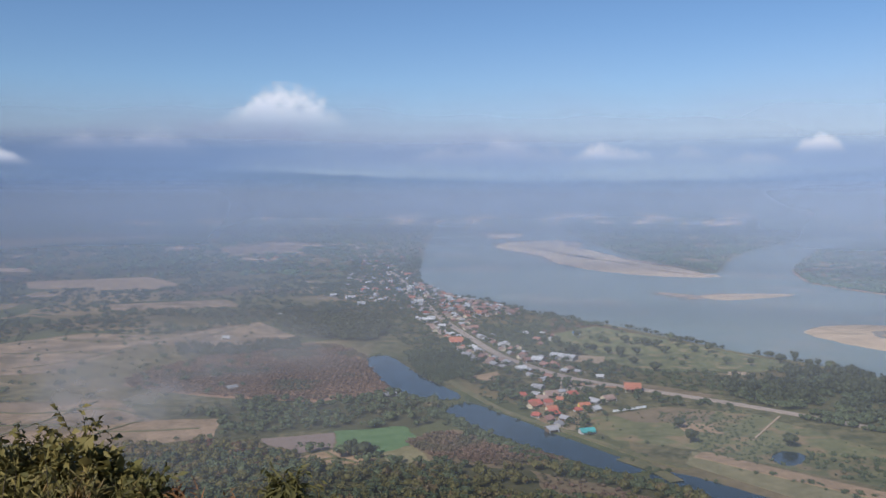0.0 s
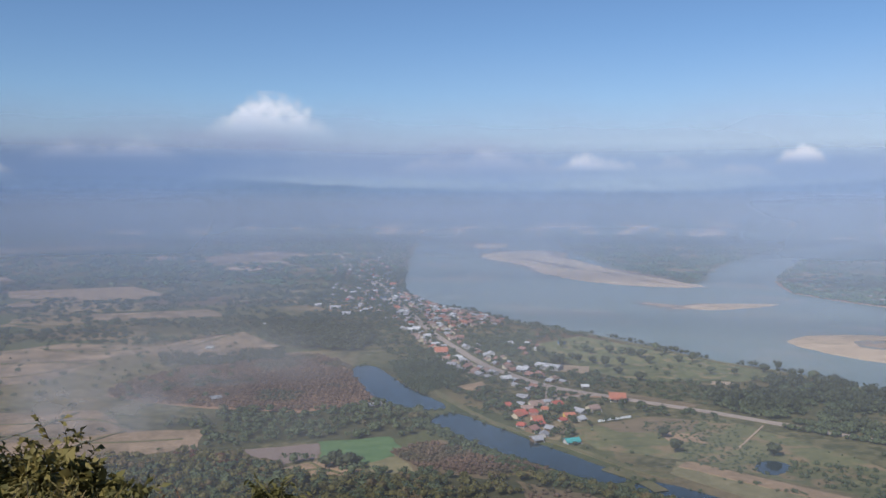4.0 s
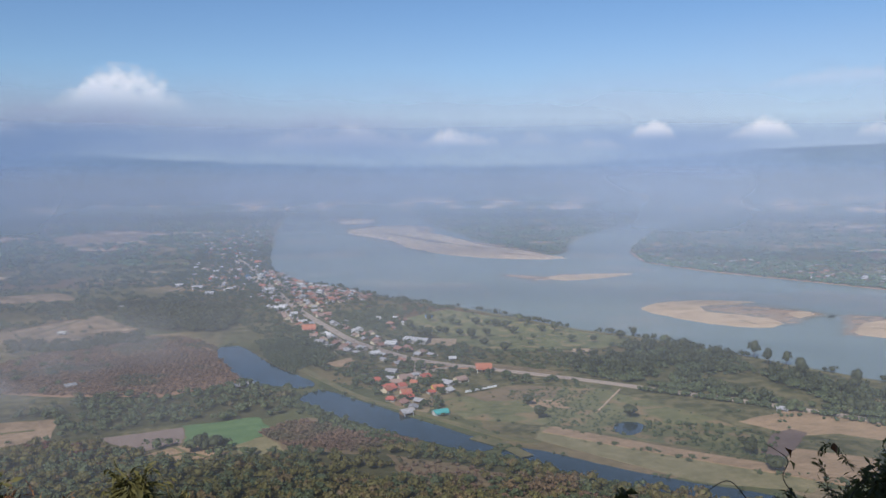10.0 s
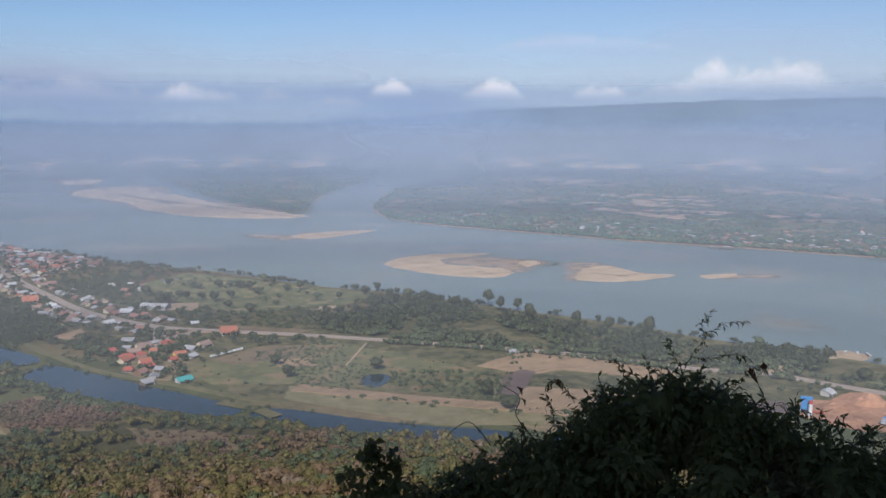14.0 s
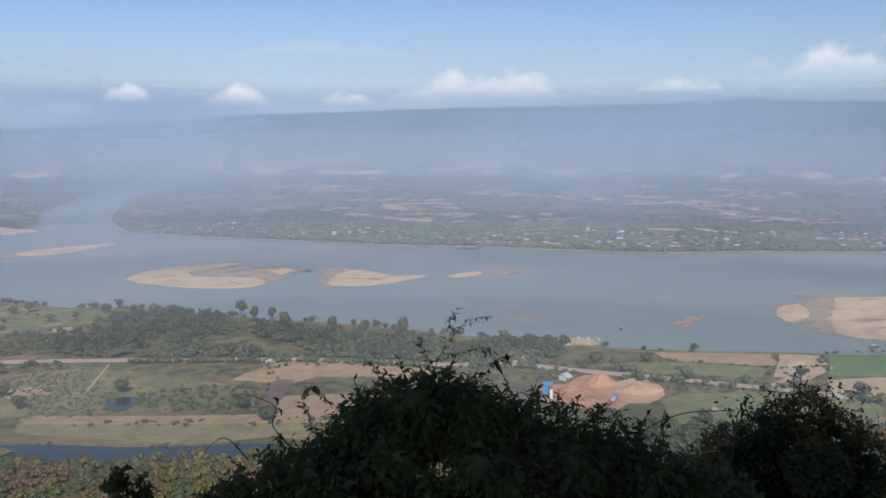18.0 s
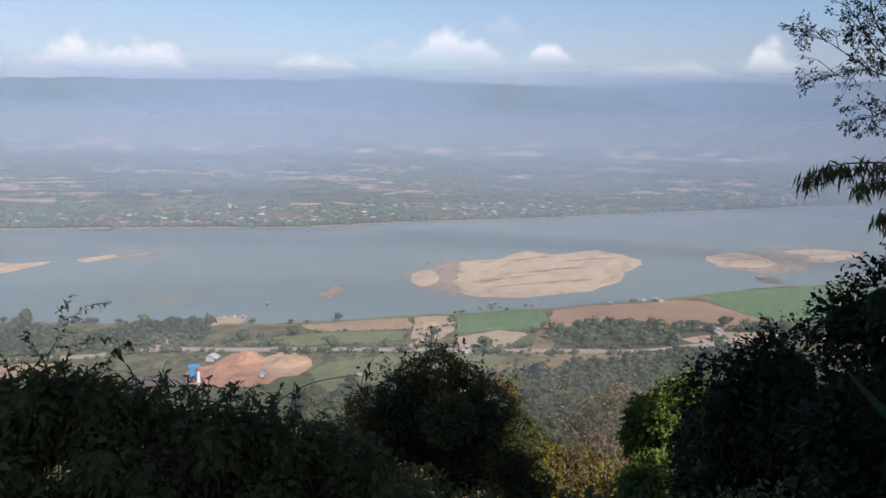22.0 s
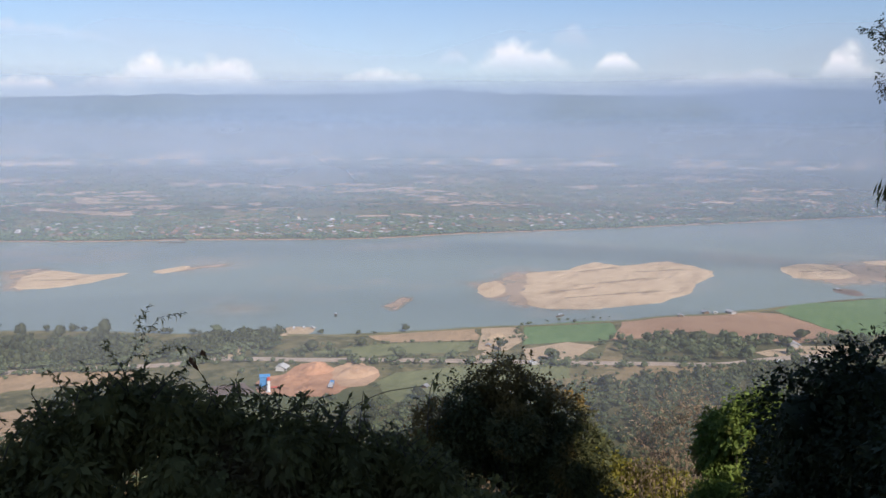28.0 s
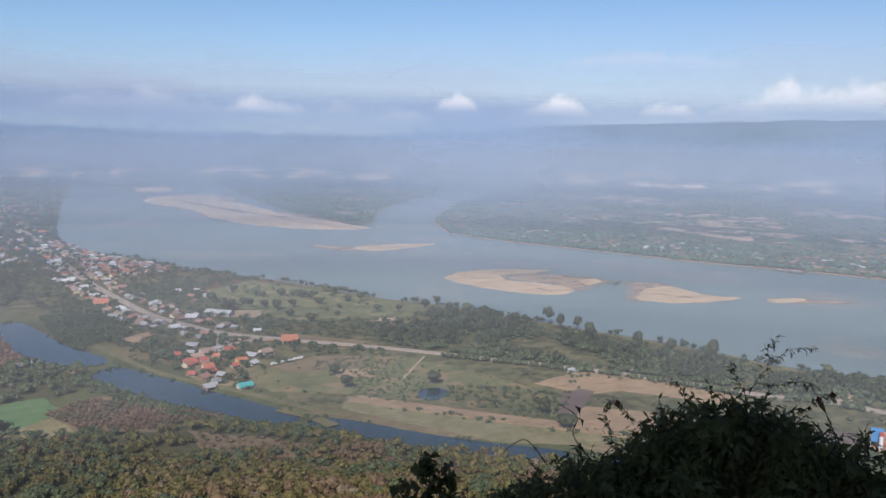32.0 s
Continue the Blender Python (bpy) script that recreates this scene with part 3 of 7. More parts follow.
FIELDS = [
    ("field", [(62, 588), (112, 552), (165, 505), (215, 462), (270, 415), (262, 392), (200, 425), (140, 470), (70, 525)], M_BROWNSCRUB, "dry brown scrub land between channel and forest"),
    ("field", [(-149, 660), (-86, 677), (-84, 640), (-111, 622)], M_TILLED, "bare tilled pinkish-brown field"),
    ("field", [(-86, 681), (-32, 697), (-17, 657), (-44, 626), (-82, 637)], M_CROP, "bright green crop field"),
    ("field", [(-106, 617), (-80, 635), (-47, 611), (-74, 590)], M_STUBBLE, "straw-coloured stubble field"),
    ("field", [(-46, 628), (-18, 650), (0, 640), (-10, 600), (-40, 606)], M_SCRUBFIELD, "patch of dry scrubby grass"),
    ("field", [(-30, 655), (10, 690), (60, 640), (90, 610), (40, 590), (-10, 610)], M_BROWNSCRUB, "dry brown fallow land beside the channel"),
    ("field", [(-560, 1061), (-484, 1143), (-363, 1121), (-268, 1238), (-187, 1100), (-268, 1042), (-379, 1061), (-412, 899), (-480, 880)], M_STRAW, "wide pale dry paddy fields"),
    ("field", [(-420, 770), (-306, 785), (-249, 715), (-190, 720), (-183, 662), (-253, 638), (-380, 650)], M_STRAW, "dry paddy fields with low dykes"),
    ("field", [(-1660, 3005), (-1430, 3576), (-1122, 3576), (-1025, 3196), (-1310, 2890), (-1420, 2569)], M_STRAW, "far pale dry fields in the haze"),
    ("field", [(-720, 2700), (-560, 3000), (-420, 2900), (-440, 2500), (-600, 2400)], M_STRAW, "far pale dry fields in the haze"),
    ("field", [(-860, 1750), (-640, 1850), (-520, 1700), (-560, 1600), (-800, 1640)], M_STUBBLE, "far dry stubble fields"),
    ("field", [(-560, 1420), (-380, 1480), (-330, 1400), (-520, 1340)], M_STRAW, "far dry stubble fields"),
    ("meadow", [(140, 1130), (215, 1200), (290, 1095), (345, 1005), (398, 945), (345, 905), (290, 905), (221, 899), (176, 980)], M_MEADOW, "green grazing meadow beside the river"),
    ("meadow", [(117, 722), (193, 735), (267, 748), (325, 640), (345, 571), (321, 530), (191, 634), (133, 661)], M_PASTURE, "rough brownish-green pasture"),
    ("field", [(188, 630), (315, 516), (330, 480), (312, 466), (250, 500), (175, 600)], M_SCRUBFIELD, "long grassy strip beside the channel"),
    ("field", [(346, 615), (382, 628), (415, 642), (437, 613), (485, 530), (470, 505), (406, 569), (366, 577)], M_STUBBLE, "tan stubble field beside the road"),
    ("field", [(320, 508), (351, 547), (380, 526), (440, 480), (410, 455), (345, 478)], M_STUBBLE, "tan stubble field"),
    ("field", [(322, 543), (352, 577), (374, 588), (382, 578), (358, 552), (336, 530)], M_DARKTILL, "dark purplish ploughed plot"),
    ("building_site", [(490, 408), (521, 424), (535, 416), (563, 422), (581, 411), (570, 394), (548, 369), (544, 355), (520, 352), (501, 360), (492, 390)], M_ORANGE, "levelled orange earth of a sand yard"),
    ("building_site", [(560, 390), (584, 391), (594, 381), (573, 349), (548, 342), (535, 351), (537, 366)], M_PALEORANGE, "pale graded earth of a sand yard"),
    ("field", [(788, 308), (864, 243), (797, 216), (770, 219), (719, 281)], M_CROP, "bright green riverside crop field"),
    ("field", [(471, 411), (490, 410), (506, 428), (483, 446), (465, 430)], M_DARKTILL, "bare brown plot beside the sand yard"),
    ("field", [(703, 276), (744, 247), (750, 220), (692, 225), (668, 256)], M_DIRT, "bare tan earth plot"),
    ("field", [(550, 338), (580, 340), (640, 290), (680, 230), (640, 210), (560, 262), (517, 302)], M_PLOT, "green grassy field below the road"),
    ("field", [(675, 425), (752, 347), (714, 325), (664, 397)], M_STUBBLE, "brown fallow strip along the river bank"),
    ("field", [(600, 440), (655, 400), (705, 325), (672, 318), (610, 390)], M_PLOT, "green riverside vegetable plot"),
    ("field", [(680, 312), (760, 342), (778, 314), (742, 287), (690, 287)], M_DIRT, "scraped pale earth ramp to the river"),
    ("field", [(772, 215), (850, 226), (890, 196), (968, 114), (970, 83), (907, 22), (840, 58), (845, 140)], M_REDSOIL, "bare reddish riverside field"),
    ("field", [(988, 92), (1034, 76), (1132, -29), (1160, -90), (1100, -140), (942, -34), (896, 13)], M_CROP, "bright green riverside crop field"),
    ("field", [(790, 90), (832, 56), (860, 10), (830, 0), (783, 74)], M_DIRT, "bare pale earth clearing"),
    ("field", [(196, 712), (228, 700), (225, 675), (196, 680)], M_STUBBLE, "dry bare yard among the houses"),
    ("field", [(150, 1000), (188, 985), (180, 945), (140, 960)], M_DIRT, "pale bare yard beside a long white roof"),
    ("field", [(30, 879), (58, 907), (62, 873), (48, 860)], M_STUBBLE, "bare tan plot beside a dark plantation"),
    ("field", [(147, 734), (200, 757), (240, 744), (223, 707), (192, 707), (162, 708)], M_BROWNSCRUB, "bare brown earth at the edge of the village"),
    ("field", [(178, 868), (215, 838), (262, 800), (250, 790), (190, 835)], M_BROWNSCRUB, "dry reddish verge beside the road"),
    ("field", [(305, 905), (330, 900), (326, 885), (300, 890)], M_DIRT, "bare sandy patch in the meadow"),
    ("field", [(640, 515), (672, 512), (682, 486), (655, 478)], M_DIRT, "pale gravel landing at the river")]
FIELD_LINES = []
for i, (name, pts, material, label) in enumerate(FIELDS):
    FIELD_LINES.append(patch(name, pts, material, label, 0.12 + 0.004 * i, 3.0, 5, name.replace("_", " ")))

orchard_line = smooth_line([(-320, 847), (-291, 958), (-159, 1061), (-95, 990), (-50, 824), (-117, 780), (-223, 800)], 5, True)
patch("field", [(-325, 842), (-291, 962), (-159, 1066), (-92, 992), (-47, 822), (-117, 775), (-223, 795)], M_REDSOIL, "brown leaf-strewn ground of a bare orchard", 0.1)


def ribbon(name, pts, width, material, z, label, category, kind="structure"):
    """A road or bank: a strip of even width along a smooth line."""
    c = smooth_line(pts, 8)
    t = np.gradient(c, axis=0)
    t /= np.linalg.norm(t, axis=1)[:, None]
    nrm = np.stack([-t[:, 1], t[:, 0]], 1)
    w = np.array([width / 2 * (1 + 0.12 * noise.noise((x / 15, y / 15, 2))) for x, y in c])[:, None]
    left, right = c + nrm * w, c - nrm * w
    k = len(c)
    verts = [(x, y, z) for x, y in left] + [(x, y, z) for x, y in right] + [(x, y, z - 0.5) for x, y in left] + [(x, y, z - 0.5) for x, y in right]
    faces = []
    for i in range(k - 1):
        faces += [(i, k + i, k + i + 1, i + 1), (i, i + 1, 2 * k + i + 1, 2 * k + i), (k + i + 1, k + i, 3 * k + i, 3 * k + i + 1)]
    return tagged(link_mesh(name, verts, faces, material), label, category, kind=kind)


ROAD = [(-300, 2900), (-192, 2243), (-105, 1890), (-45, 1524), (0, 1260), (35, 1110), (64, 1000), (94, 934), (131, 875), (190, 826), (268, 766), (340, 702),
        (388, 660), (450, 598), (507, 524), (548, 488), (585, 415), (608, 372), (648, 289), (668, 245), (706, 165), (735, 108), (800, 40), (900, -120)]
ribbon("road", ROAD, 10.5, M_ROAD, 0.75, "dusty grey main road through the village", "road")
ribbon("road", [(128, 872), (118, 812), (112, 790)], 12, M_ROAD, 0.7, "wide concrete side road into the village", "road")
ribbon("road", [(113, 809), (139, 832), (172, 842)], 9, M_ROAD, 0.69, "wide pale concrete yard road among the houses", "road")
ribbon("road", [(190, 826), (150, 842), (128, 850)], 8, M_REDSOIL, 0.68, "reddish earth shoulder beside the road", "road")
ribbon("road", [(546, 487), (574, 495), (601, 506), (622, 511), (645, 497)], 11, M_DIRT, 0.7, "pale dirt track to the river landing", "road")
ribbon("road", [(291, 726), (264, 687), (243, 657)], 1.8, M_DIRT, 0.7, "narrow dirt track across the pasture", "road")
ribbon("road", [(640, 300), (690, 300), (720, 300)], 5, M_DIRT, 0.72, "dirt track to the river field", "road")
ribbon("bank", [(-40, 1000), (0, 880), (30, 800), (60, 735), (110, 668), (150, 612), (175, 590)], 7, M_BANK, 0.5, "grassy bank along the channel", "bank")
ribbon("field", [(190, 622), (250, 565), (315, 508), (350, 476)], 17, M_STUBBLE, 0.6, "long tan stubble strip along the fields", "field")
ribbon("causeway", [(130, 612), (148, 588), (158, 562)], 10, M_BANK, 0.9, "grassy earth causeway across the channel", "causeway")

far_edge = far_bank[2:17]
ribbon("bank", [(x + 5, y + 4) for x, y in far_edge], 15, M_REDSOIL, 0.45, "bare reddish earth bank along the far shore", "bank")
ribbon("bank", [(x - 4, y - 3) for x, y in near_bank[6:30]], 6, M_BANK, 0.4, "grassy earth bank along the near shore", "bank")

# ---- far mountains ----
RIDGE_AZ = (-180, -60, -40, -27, -14, -4, 6, 18, 24, 31, 45, 53, 60, 63, 67, 74, 80, 84.5, 90, 94, 104, 125, 180)
RIDGE_EL = (0.4, 0.4, 0.2, 0.3, 1.0, 0.5, 0.2, 0.3, 0.7, 1.28, 1.8, 1.92, 2.06, 2.28, 2.1, 1.95, 1.93, 2.32, 2.2, 2.45, 2.3, 1.0, 0.4)
verts, faces = [], []
AZS = np.arange(-60, 130.01, 0.5)
prof = ((4380, -0.5), (4450, 0.06), (4520, 0.16), (4600, 0.36), (4680, 0.62), (4750, 0.86), (4800, 1.0), (4880, 0.8), (4960, 0.3))
for a in AZS:
    top = 200 + 4800 * math.tan(radians(float(np.interp(a, RIDGE_AZ, RIDGE_EL)) + 0.1 * noise.noise((a / 2.2, 0, 5)) + 0.05 * noise.noise((a / 0.7, 0, 9))))
    for r, h in prof:
        q = 0.10 * noise.noise((a / 1.6, r / 90, 4)) if 0.05 < h < 0.95 else 0
        rr = r + 18 * noise.noise((a / 1.1, r / 40, 8))
        verts.append((rr * math.sin(radians(a)), rr * math.cos(radians(a)), max(top * (h + q), -2)))
P = len(prof)
for i in range(len(AZS) - 1):
    for j in range(P - 1):
        faces.append((i * P + j, i * P + j + 1, (i + 1) * P + j + 1, (i + 1) * P + j))
tagged(link_mesh("mountain_range", verts, faces, M_MOUNT, smooth=True), "long wooded mountain range, blue with distance", "mountain", kind="structure")

# ---- haze over the valley, painted as colour and opacity on thin curtains ----
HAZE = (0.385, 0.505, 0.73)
HAZE_NEAR = (0.465, 0.507, 0.57)     # warmer grey for the near curtains
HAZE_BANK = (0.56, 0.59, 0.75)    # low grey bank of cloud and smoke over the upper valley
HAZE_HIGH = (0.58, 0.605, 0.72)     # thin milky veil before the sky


def lift(r, el):
    """Height of a point seen at that angle over the horizon, at distance r."""
    return 200 + r * math.tan(radians(el))


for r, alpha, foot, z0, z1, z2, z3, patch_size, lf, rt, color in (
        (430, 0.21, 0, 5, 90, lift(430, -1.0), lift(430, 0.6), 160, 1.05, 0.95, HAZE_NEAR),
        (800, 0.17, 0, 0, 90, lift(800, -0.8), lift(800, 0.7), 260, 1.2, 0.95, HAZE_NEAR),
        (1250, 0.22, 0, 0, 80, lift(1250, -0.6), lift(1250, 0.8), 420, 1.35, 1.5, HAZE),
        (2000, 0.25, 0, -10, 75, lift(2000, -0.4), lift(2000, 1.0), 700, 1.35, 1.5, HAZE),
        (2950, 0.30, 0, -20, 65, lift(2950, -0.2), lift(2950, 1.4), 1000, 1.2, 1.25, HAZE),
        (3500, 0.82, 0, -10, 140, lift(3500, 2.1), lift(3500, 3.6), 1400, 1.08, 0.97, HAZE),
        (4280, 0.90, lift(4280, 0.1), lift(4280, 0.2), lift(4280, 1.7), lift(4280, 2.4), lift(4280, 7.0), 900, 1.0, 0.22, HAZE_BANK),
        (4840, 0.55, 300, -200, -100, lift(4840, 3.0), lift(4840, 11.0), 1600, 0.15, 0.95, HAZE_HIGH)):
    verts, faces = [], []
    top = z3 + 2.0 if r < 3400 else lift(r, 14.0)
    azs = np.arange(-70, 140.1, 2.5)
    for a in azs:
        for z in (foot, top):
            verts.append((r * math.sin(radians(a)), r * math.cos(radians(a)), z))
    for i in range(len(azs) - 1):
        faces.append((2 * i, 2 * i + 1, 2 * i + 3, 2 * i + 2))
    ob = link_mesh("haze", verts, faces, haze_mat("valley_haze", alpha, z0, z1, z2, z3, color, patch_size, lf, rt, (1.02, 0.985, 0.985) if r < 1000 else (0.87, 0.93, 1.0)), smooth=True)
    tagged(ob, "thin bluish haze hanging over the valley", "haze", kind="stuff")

# ---- clouds: bearing of the middle, width, and height angles of base and top, in degrees ----
M_CLOUD = cloud_mat("white_cloud", 0.85)
M_CLOUD_SOFT = cloud_mat("faint_cloud", 0.32, (0.93, 0.91, 0.95), 0.6)
for az, w, e0, e1, dense in ((-10.6, 10.4, 3.2, 6.7, 1), (-27.3, 4.5, 1.0, 2.6, 1), (11.3, 6.6, 1.3, 3.1, 1), (16.0, 4.0, 1.4, 2.7, 0), (23.6, 3.6, 1.7, 3.4, 1), (30.2, 5.2, 1.6, 3.4, 1),
                             (37.4, 4.6, 1.7, 3.3, 1), (46.8, 12.5, 1.8, 5.0, 1), (41.5, 6.0, 1.7, 3.2, 0), (58.9, 6.8, 2.5, 4.2, 1), (68.0, 8.6, 2.9, 6.0, 1), (63.6, 3.0, 3.6, 5.0, 0),
                             (71.2, 3.4, 4.6, 6.6, 0), (74.2, 3.8, 3.2, 4.8, 1), (87.8, 4.4, 2.4, 5.3, 1), (-20, 12, 1.6, 4.0, 0), (3, 14, 1.0, 3.4, 0), (20, 5, 1.0, 2.3, 0), (36, 16, 4.6, 6.2, 0), (82, 12, 2.2, 3.8, 0)):
    r = 2050
    zb, zt = lift(r, e0), lift(r, e1)
    u = r * math.tan(radians(w / 2))
    ob = link_mesh("cloud", [(-u, 0, 0), (u, 0, 0), (u, 0, zt - zb), (-u, 0, zt - zb)], [(0, 1, 2, 3)], M_CLOUD if dense else M_CLOUD_SOFT)
    ob.matrix_world = Matrix.Translation((r * math.sin(radians(az)), r * math.cos(radians(az)), zb)) @ Matrix.Rotation(radians(-az), 4, "Z")
    tagged(ob, "white cumulus cloud low over the mountains" if dense else "faint veil of cloud low over the horizon", "cloud", kind="structure")

# smoke drifting over the dry fields
def smoke_mat(dense):
    """Smoke that thins out towards all edges of its sheet."""
    m, N, L, b = node_mat("field_smoke")
    N.remove(b)
    co = N.new("ShaderNodeTexCoord").outputs["Generated"]
    mp = N.new("ShaderNodeMapping")
    mp.inputs["Location"].default_value, mp.inputs["Scale"].default_value = (-1, 0, -1), (2, 0, 2)
    L.new(co, mp.inputs[0])
    ln = N.new("ShaderNodeVectorMath")
    ln.operation = "LENGTH"
    L.new(mp.outputs[0], ln.inputs[0])
    n = noise_node(N, L, 1 / 60, 5, 0.6, (1, 1, 1.6))
    a = math_node(N, L, "MULTIPLY", map_node(N, L, ln.outputs["Value"], 0.15, 1.0, 1, 0), map_node(N, L, n, 0.36, 0.68, 0.1, dense), True)
    d, tr, out = N.new("ShaderNodeBsdfDiffuse"), N.new("ShaderNodeBsdfTransparent"), N.new("ShaderNodeMixShader")
    up = N.new("ShaderNodeCombineXYZ")
    up.inputs[2].default_value = 1.0
    d.inputs[0].default_value = (0.56, 0.55, 0.57, 1)
    L.new(up.outputs[0], d.inputs["Normal"])
    L.new(a, out.inputs[0])
    L.new(tr.outputs[0], out.inputs[1])
    L.new(d.outputs[0], out.inputs[2])
    L.new(out.outputs[0], N["Material Output"].inputs[0])
    return m


for x, y, w, h, dense in ((-275, 700, 300, 110, 0.46), (-250, 860, 520, 120, 0.36)):
    ob = link_mesh("smoke", [(-w / 2, 0, 0), (w / 2, 0, 0), (w / 2, 8, h), (-w / 2, 8, h)], [(0, 1, 2, 3)], smoke_mat(dense))
    ob.matrix_world = Matrix.Translation((x, y, -0.3 * h)) @ Matrix.Rotation(radians(18), 4, "Z")
    tagged(ob, "thin grey smoke drifting over dry fields", "smoke", kind="stuff")

# pale dry fields scattered over the far plains
fr = random.Random(4)
verts, faces, FAR_SPOTS = [], [], []


def far_fields(poly, n, long, z):
    lo, hi = np.min(poly, 0), np.max(poly, 0)
    for _ in range(n):
        x, y = fr.uniform(lo[0], hi[0]), fr.uniform(lo[1], hi[1])
        if not inside(poly, [(x, y)])[0] or noise.noise((x / 420, y / 420, 31)) < 0.08:
            continue
        a, s = fr.uniform(0, 3.14), (0.4 + 1.6 * fr.random() ** 2.2) * long
        k = len(verts)
        m = 14
        FAR_SPOTS.append((x, y, s))
        for i in range(m):
            t = 2 * math.pi * i / m
            q = s * (1 + 0.75 * noise.noise((math.cos(t) * 2 + x, math.sin(t) * 2 + y, 3)))
            u, v = 1.35 * q * math.cos(t), 0.55 * q * math.sin(t)
            verts.append((x + u * math.cos(a) - v * math.sin(a), y + u * math.sin(a) + v * math.cos(a), z + 0.003 * (len(faces) % 60)))
        faces.append(tuple(range(k, k + m)))


far_fields([(1500, 1000), (1300, 1500), (1200, 2000), (2000, 3300), (2800, 3200), (3900, 1800), (4200, 300), (4000, -900), (2800, -500), (2400, 200), (1900, 700)], 3000, 31, 0.6)
far_fields([(-1700, 1500), (-500, 1500), (-350, 2500), (-450, 4000), (-2000, 4000)], 330, 42, 0.6)
far_fields([(570, 2300), (700, 2300), (1150, 3000), (1500, 3700), (600, 3900)], 60, 40, 0.6)
tagged(link_mesh("far_fields", verts, faces, M_FARFIELD), "pale dry fields scattered over the far plain", "fields", kind="stuff")

# low dykes between the dry paddies
DYKES = [[(-420, 745), (-360, 735), (-300, 752), (-255, 722)], [(-400, 690), (-330, 700), (-270, 680), (-200, 690)], [(-360, 655), (-335, 720), (-320, 778)], [(-290, 648), (-270, 690), (-255, 715)],
         [(-470, 920), (-420, 960), (-380, 1055)], [(-520, 1000), (-440, 1010), (-400, 1000)], [(-500, 1100), (-430, 1080), (-370, 1100)], [(-330, 1070), (-300, 1150), (-280, 1220)], [(-410, 1075), (-420, 1130)],
         [(-100, 604), (-78, 612), (-62, 602)], [(-88, 628), (-72, 606)]]
for pts in DYKES:
    ribbon("dyke", pts, 2.6, M_BANK, 0.7, "low grassy dyke between dry paddies", "dyke")

# ---- woods ----
rng = np.random.default_rng(7)


def ico(level):
    bm = bmesh.new()
    bmesh.ops.create_icosphere(bm, subdivisions=level, radius=1.0)
    v = np.array([q.co for q in bm.verts])
    f = np.array([[q.index for q in g.verts] for g in bm.faces])
    bm.free()
    return v, f


def crown(seed, clumps, core=1, flat=0.8, size=0.3, solid=0.62):
    """A lumpy crown one metre in radius: an uneven core with leaf clumps standing out from it."""
    g = np.random.default_rng(seed)
    lobes = [(np.array([0, 0, 0.1]), 0.72)] + [(g.normal(0, 0.42, 3) * (1, 1, 0.55), g.uniform(0.35, 0.55)) for _ in range(5)]
    v, f = ico(core)
    v = v * solid * (1 + 0.25 * g.normal(0, 1, (len(v), 1)).clip(-1, 1)) * (1, 1, flat)
    allv, allf, k = [v], [f], len(v)
    for _ in range(clumps):
        c, r = lobes[g.integers(len(lobes))]
        d = g.normal(0, 1, 3)
        d[2] = abs(d[2]) * 0.9 - 0.25
        d /= np.linalg.norm(d)
        p = (c + d * r * g.uniform(0.8, 1.15)) * (1, 1, flat)
        nrm = d + g.normal(0, 0.5, 3)
        nrm /= np.linalg.norm(nrm)
        a = np.cross(nrm, g.normal(0, 1, 3))
        a /= np.linalg.norm(a)
        b = np.cross(nrm, a)
        s = size * g.uniform(0.6, 1.3)
        q = np.array([p + a * s, p + b * s * 0.8, p - a * s * g.uniform(0.6, 1), p - b * s * 0.7])
        q += nrm * g.normal(0, 0.12 * size, (4, 1))
        allv.append(q)
        allf.append(np.array([[0, 1, 2], [0, 2, 3]]) + k)
        k += 4
    return np.vstack(allv), np.vstack(allf)


CROWN_NEAR = [crown(s, 78, 1, 0.85, 0.235) for s in range(4)]
CROWN_HILL = [crown(80 + s, 130, 1, 0.95, 0.15, 0.65) for s in range(6)]
CROWN_MID = [crown(20 + s, 46, 1, 0.8, 0.34) for s in range(4)]
CROWN_FAR = [crown(40 + s, 10, 1, 0.7, 0.5) for s in range(4)]
CROWN_BARE = [crown(60 + s, 48, 1, 0.75, 0.19) for s in range(3)]


def scatter(name, pts, sizes, kinds, material, label, category="trees", tall=0.9, trunk=0.35, base=None):
    """Many trees as one mass: crowns of the given radii standing on the ground at pts."""
    vs, fs, k = [], [], 0
    for (x, y), s in zip(pts, sizes):
        v, f = kinds[rng.integers(len(kinds))]
        a = rng.uniform(0, 6.28)
        c, n = math.cos(a), math.sin(a)
        w = v * (s * rng.uniform(0.85, 1.15), s * rng.uniform(0.85, 1.15), s * tall * rng.uniform(0.8, 1.25))
        w = np.stack([w[:, 0] * c - w[:, 1] * n, w[:, 0] * n + w[:, 1] * c, w[:, 2]], 1)
        z = (hill(x, y) if base is None else base) + s * (trunk + 0.62 * tall)
        vs.append(w + (x, y, z))
        fs.append(f + k)
        k += len(v)
    if vs:
        tagged(tri_mesh(name, np.vstack(vs), np.vstack(fs), material), label, category, kind="stuff")


KEEP_OUT = [river_line] + WATERS + FIELD_LINES
road_pts = smooth_line(ROAD, 20)


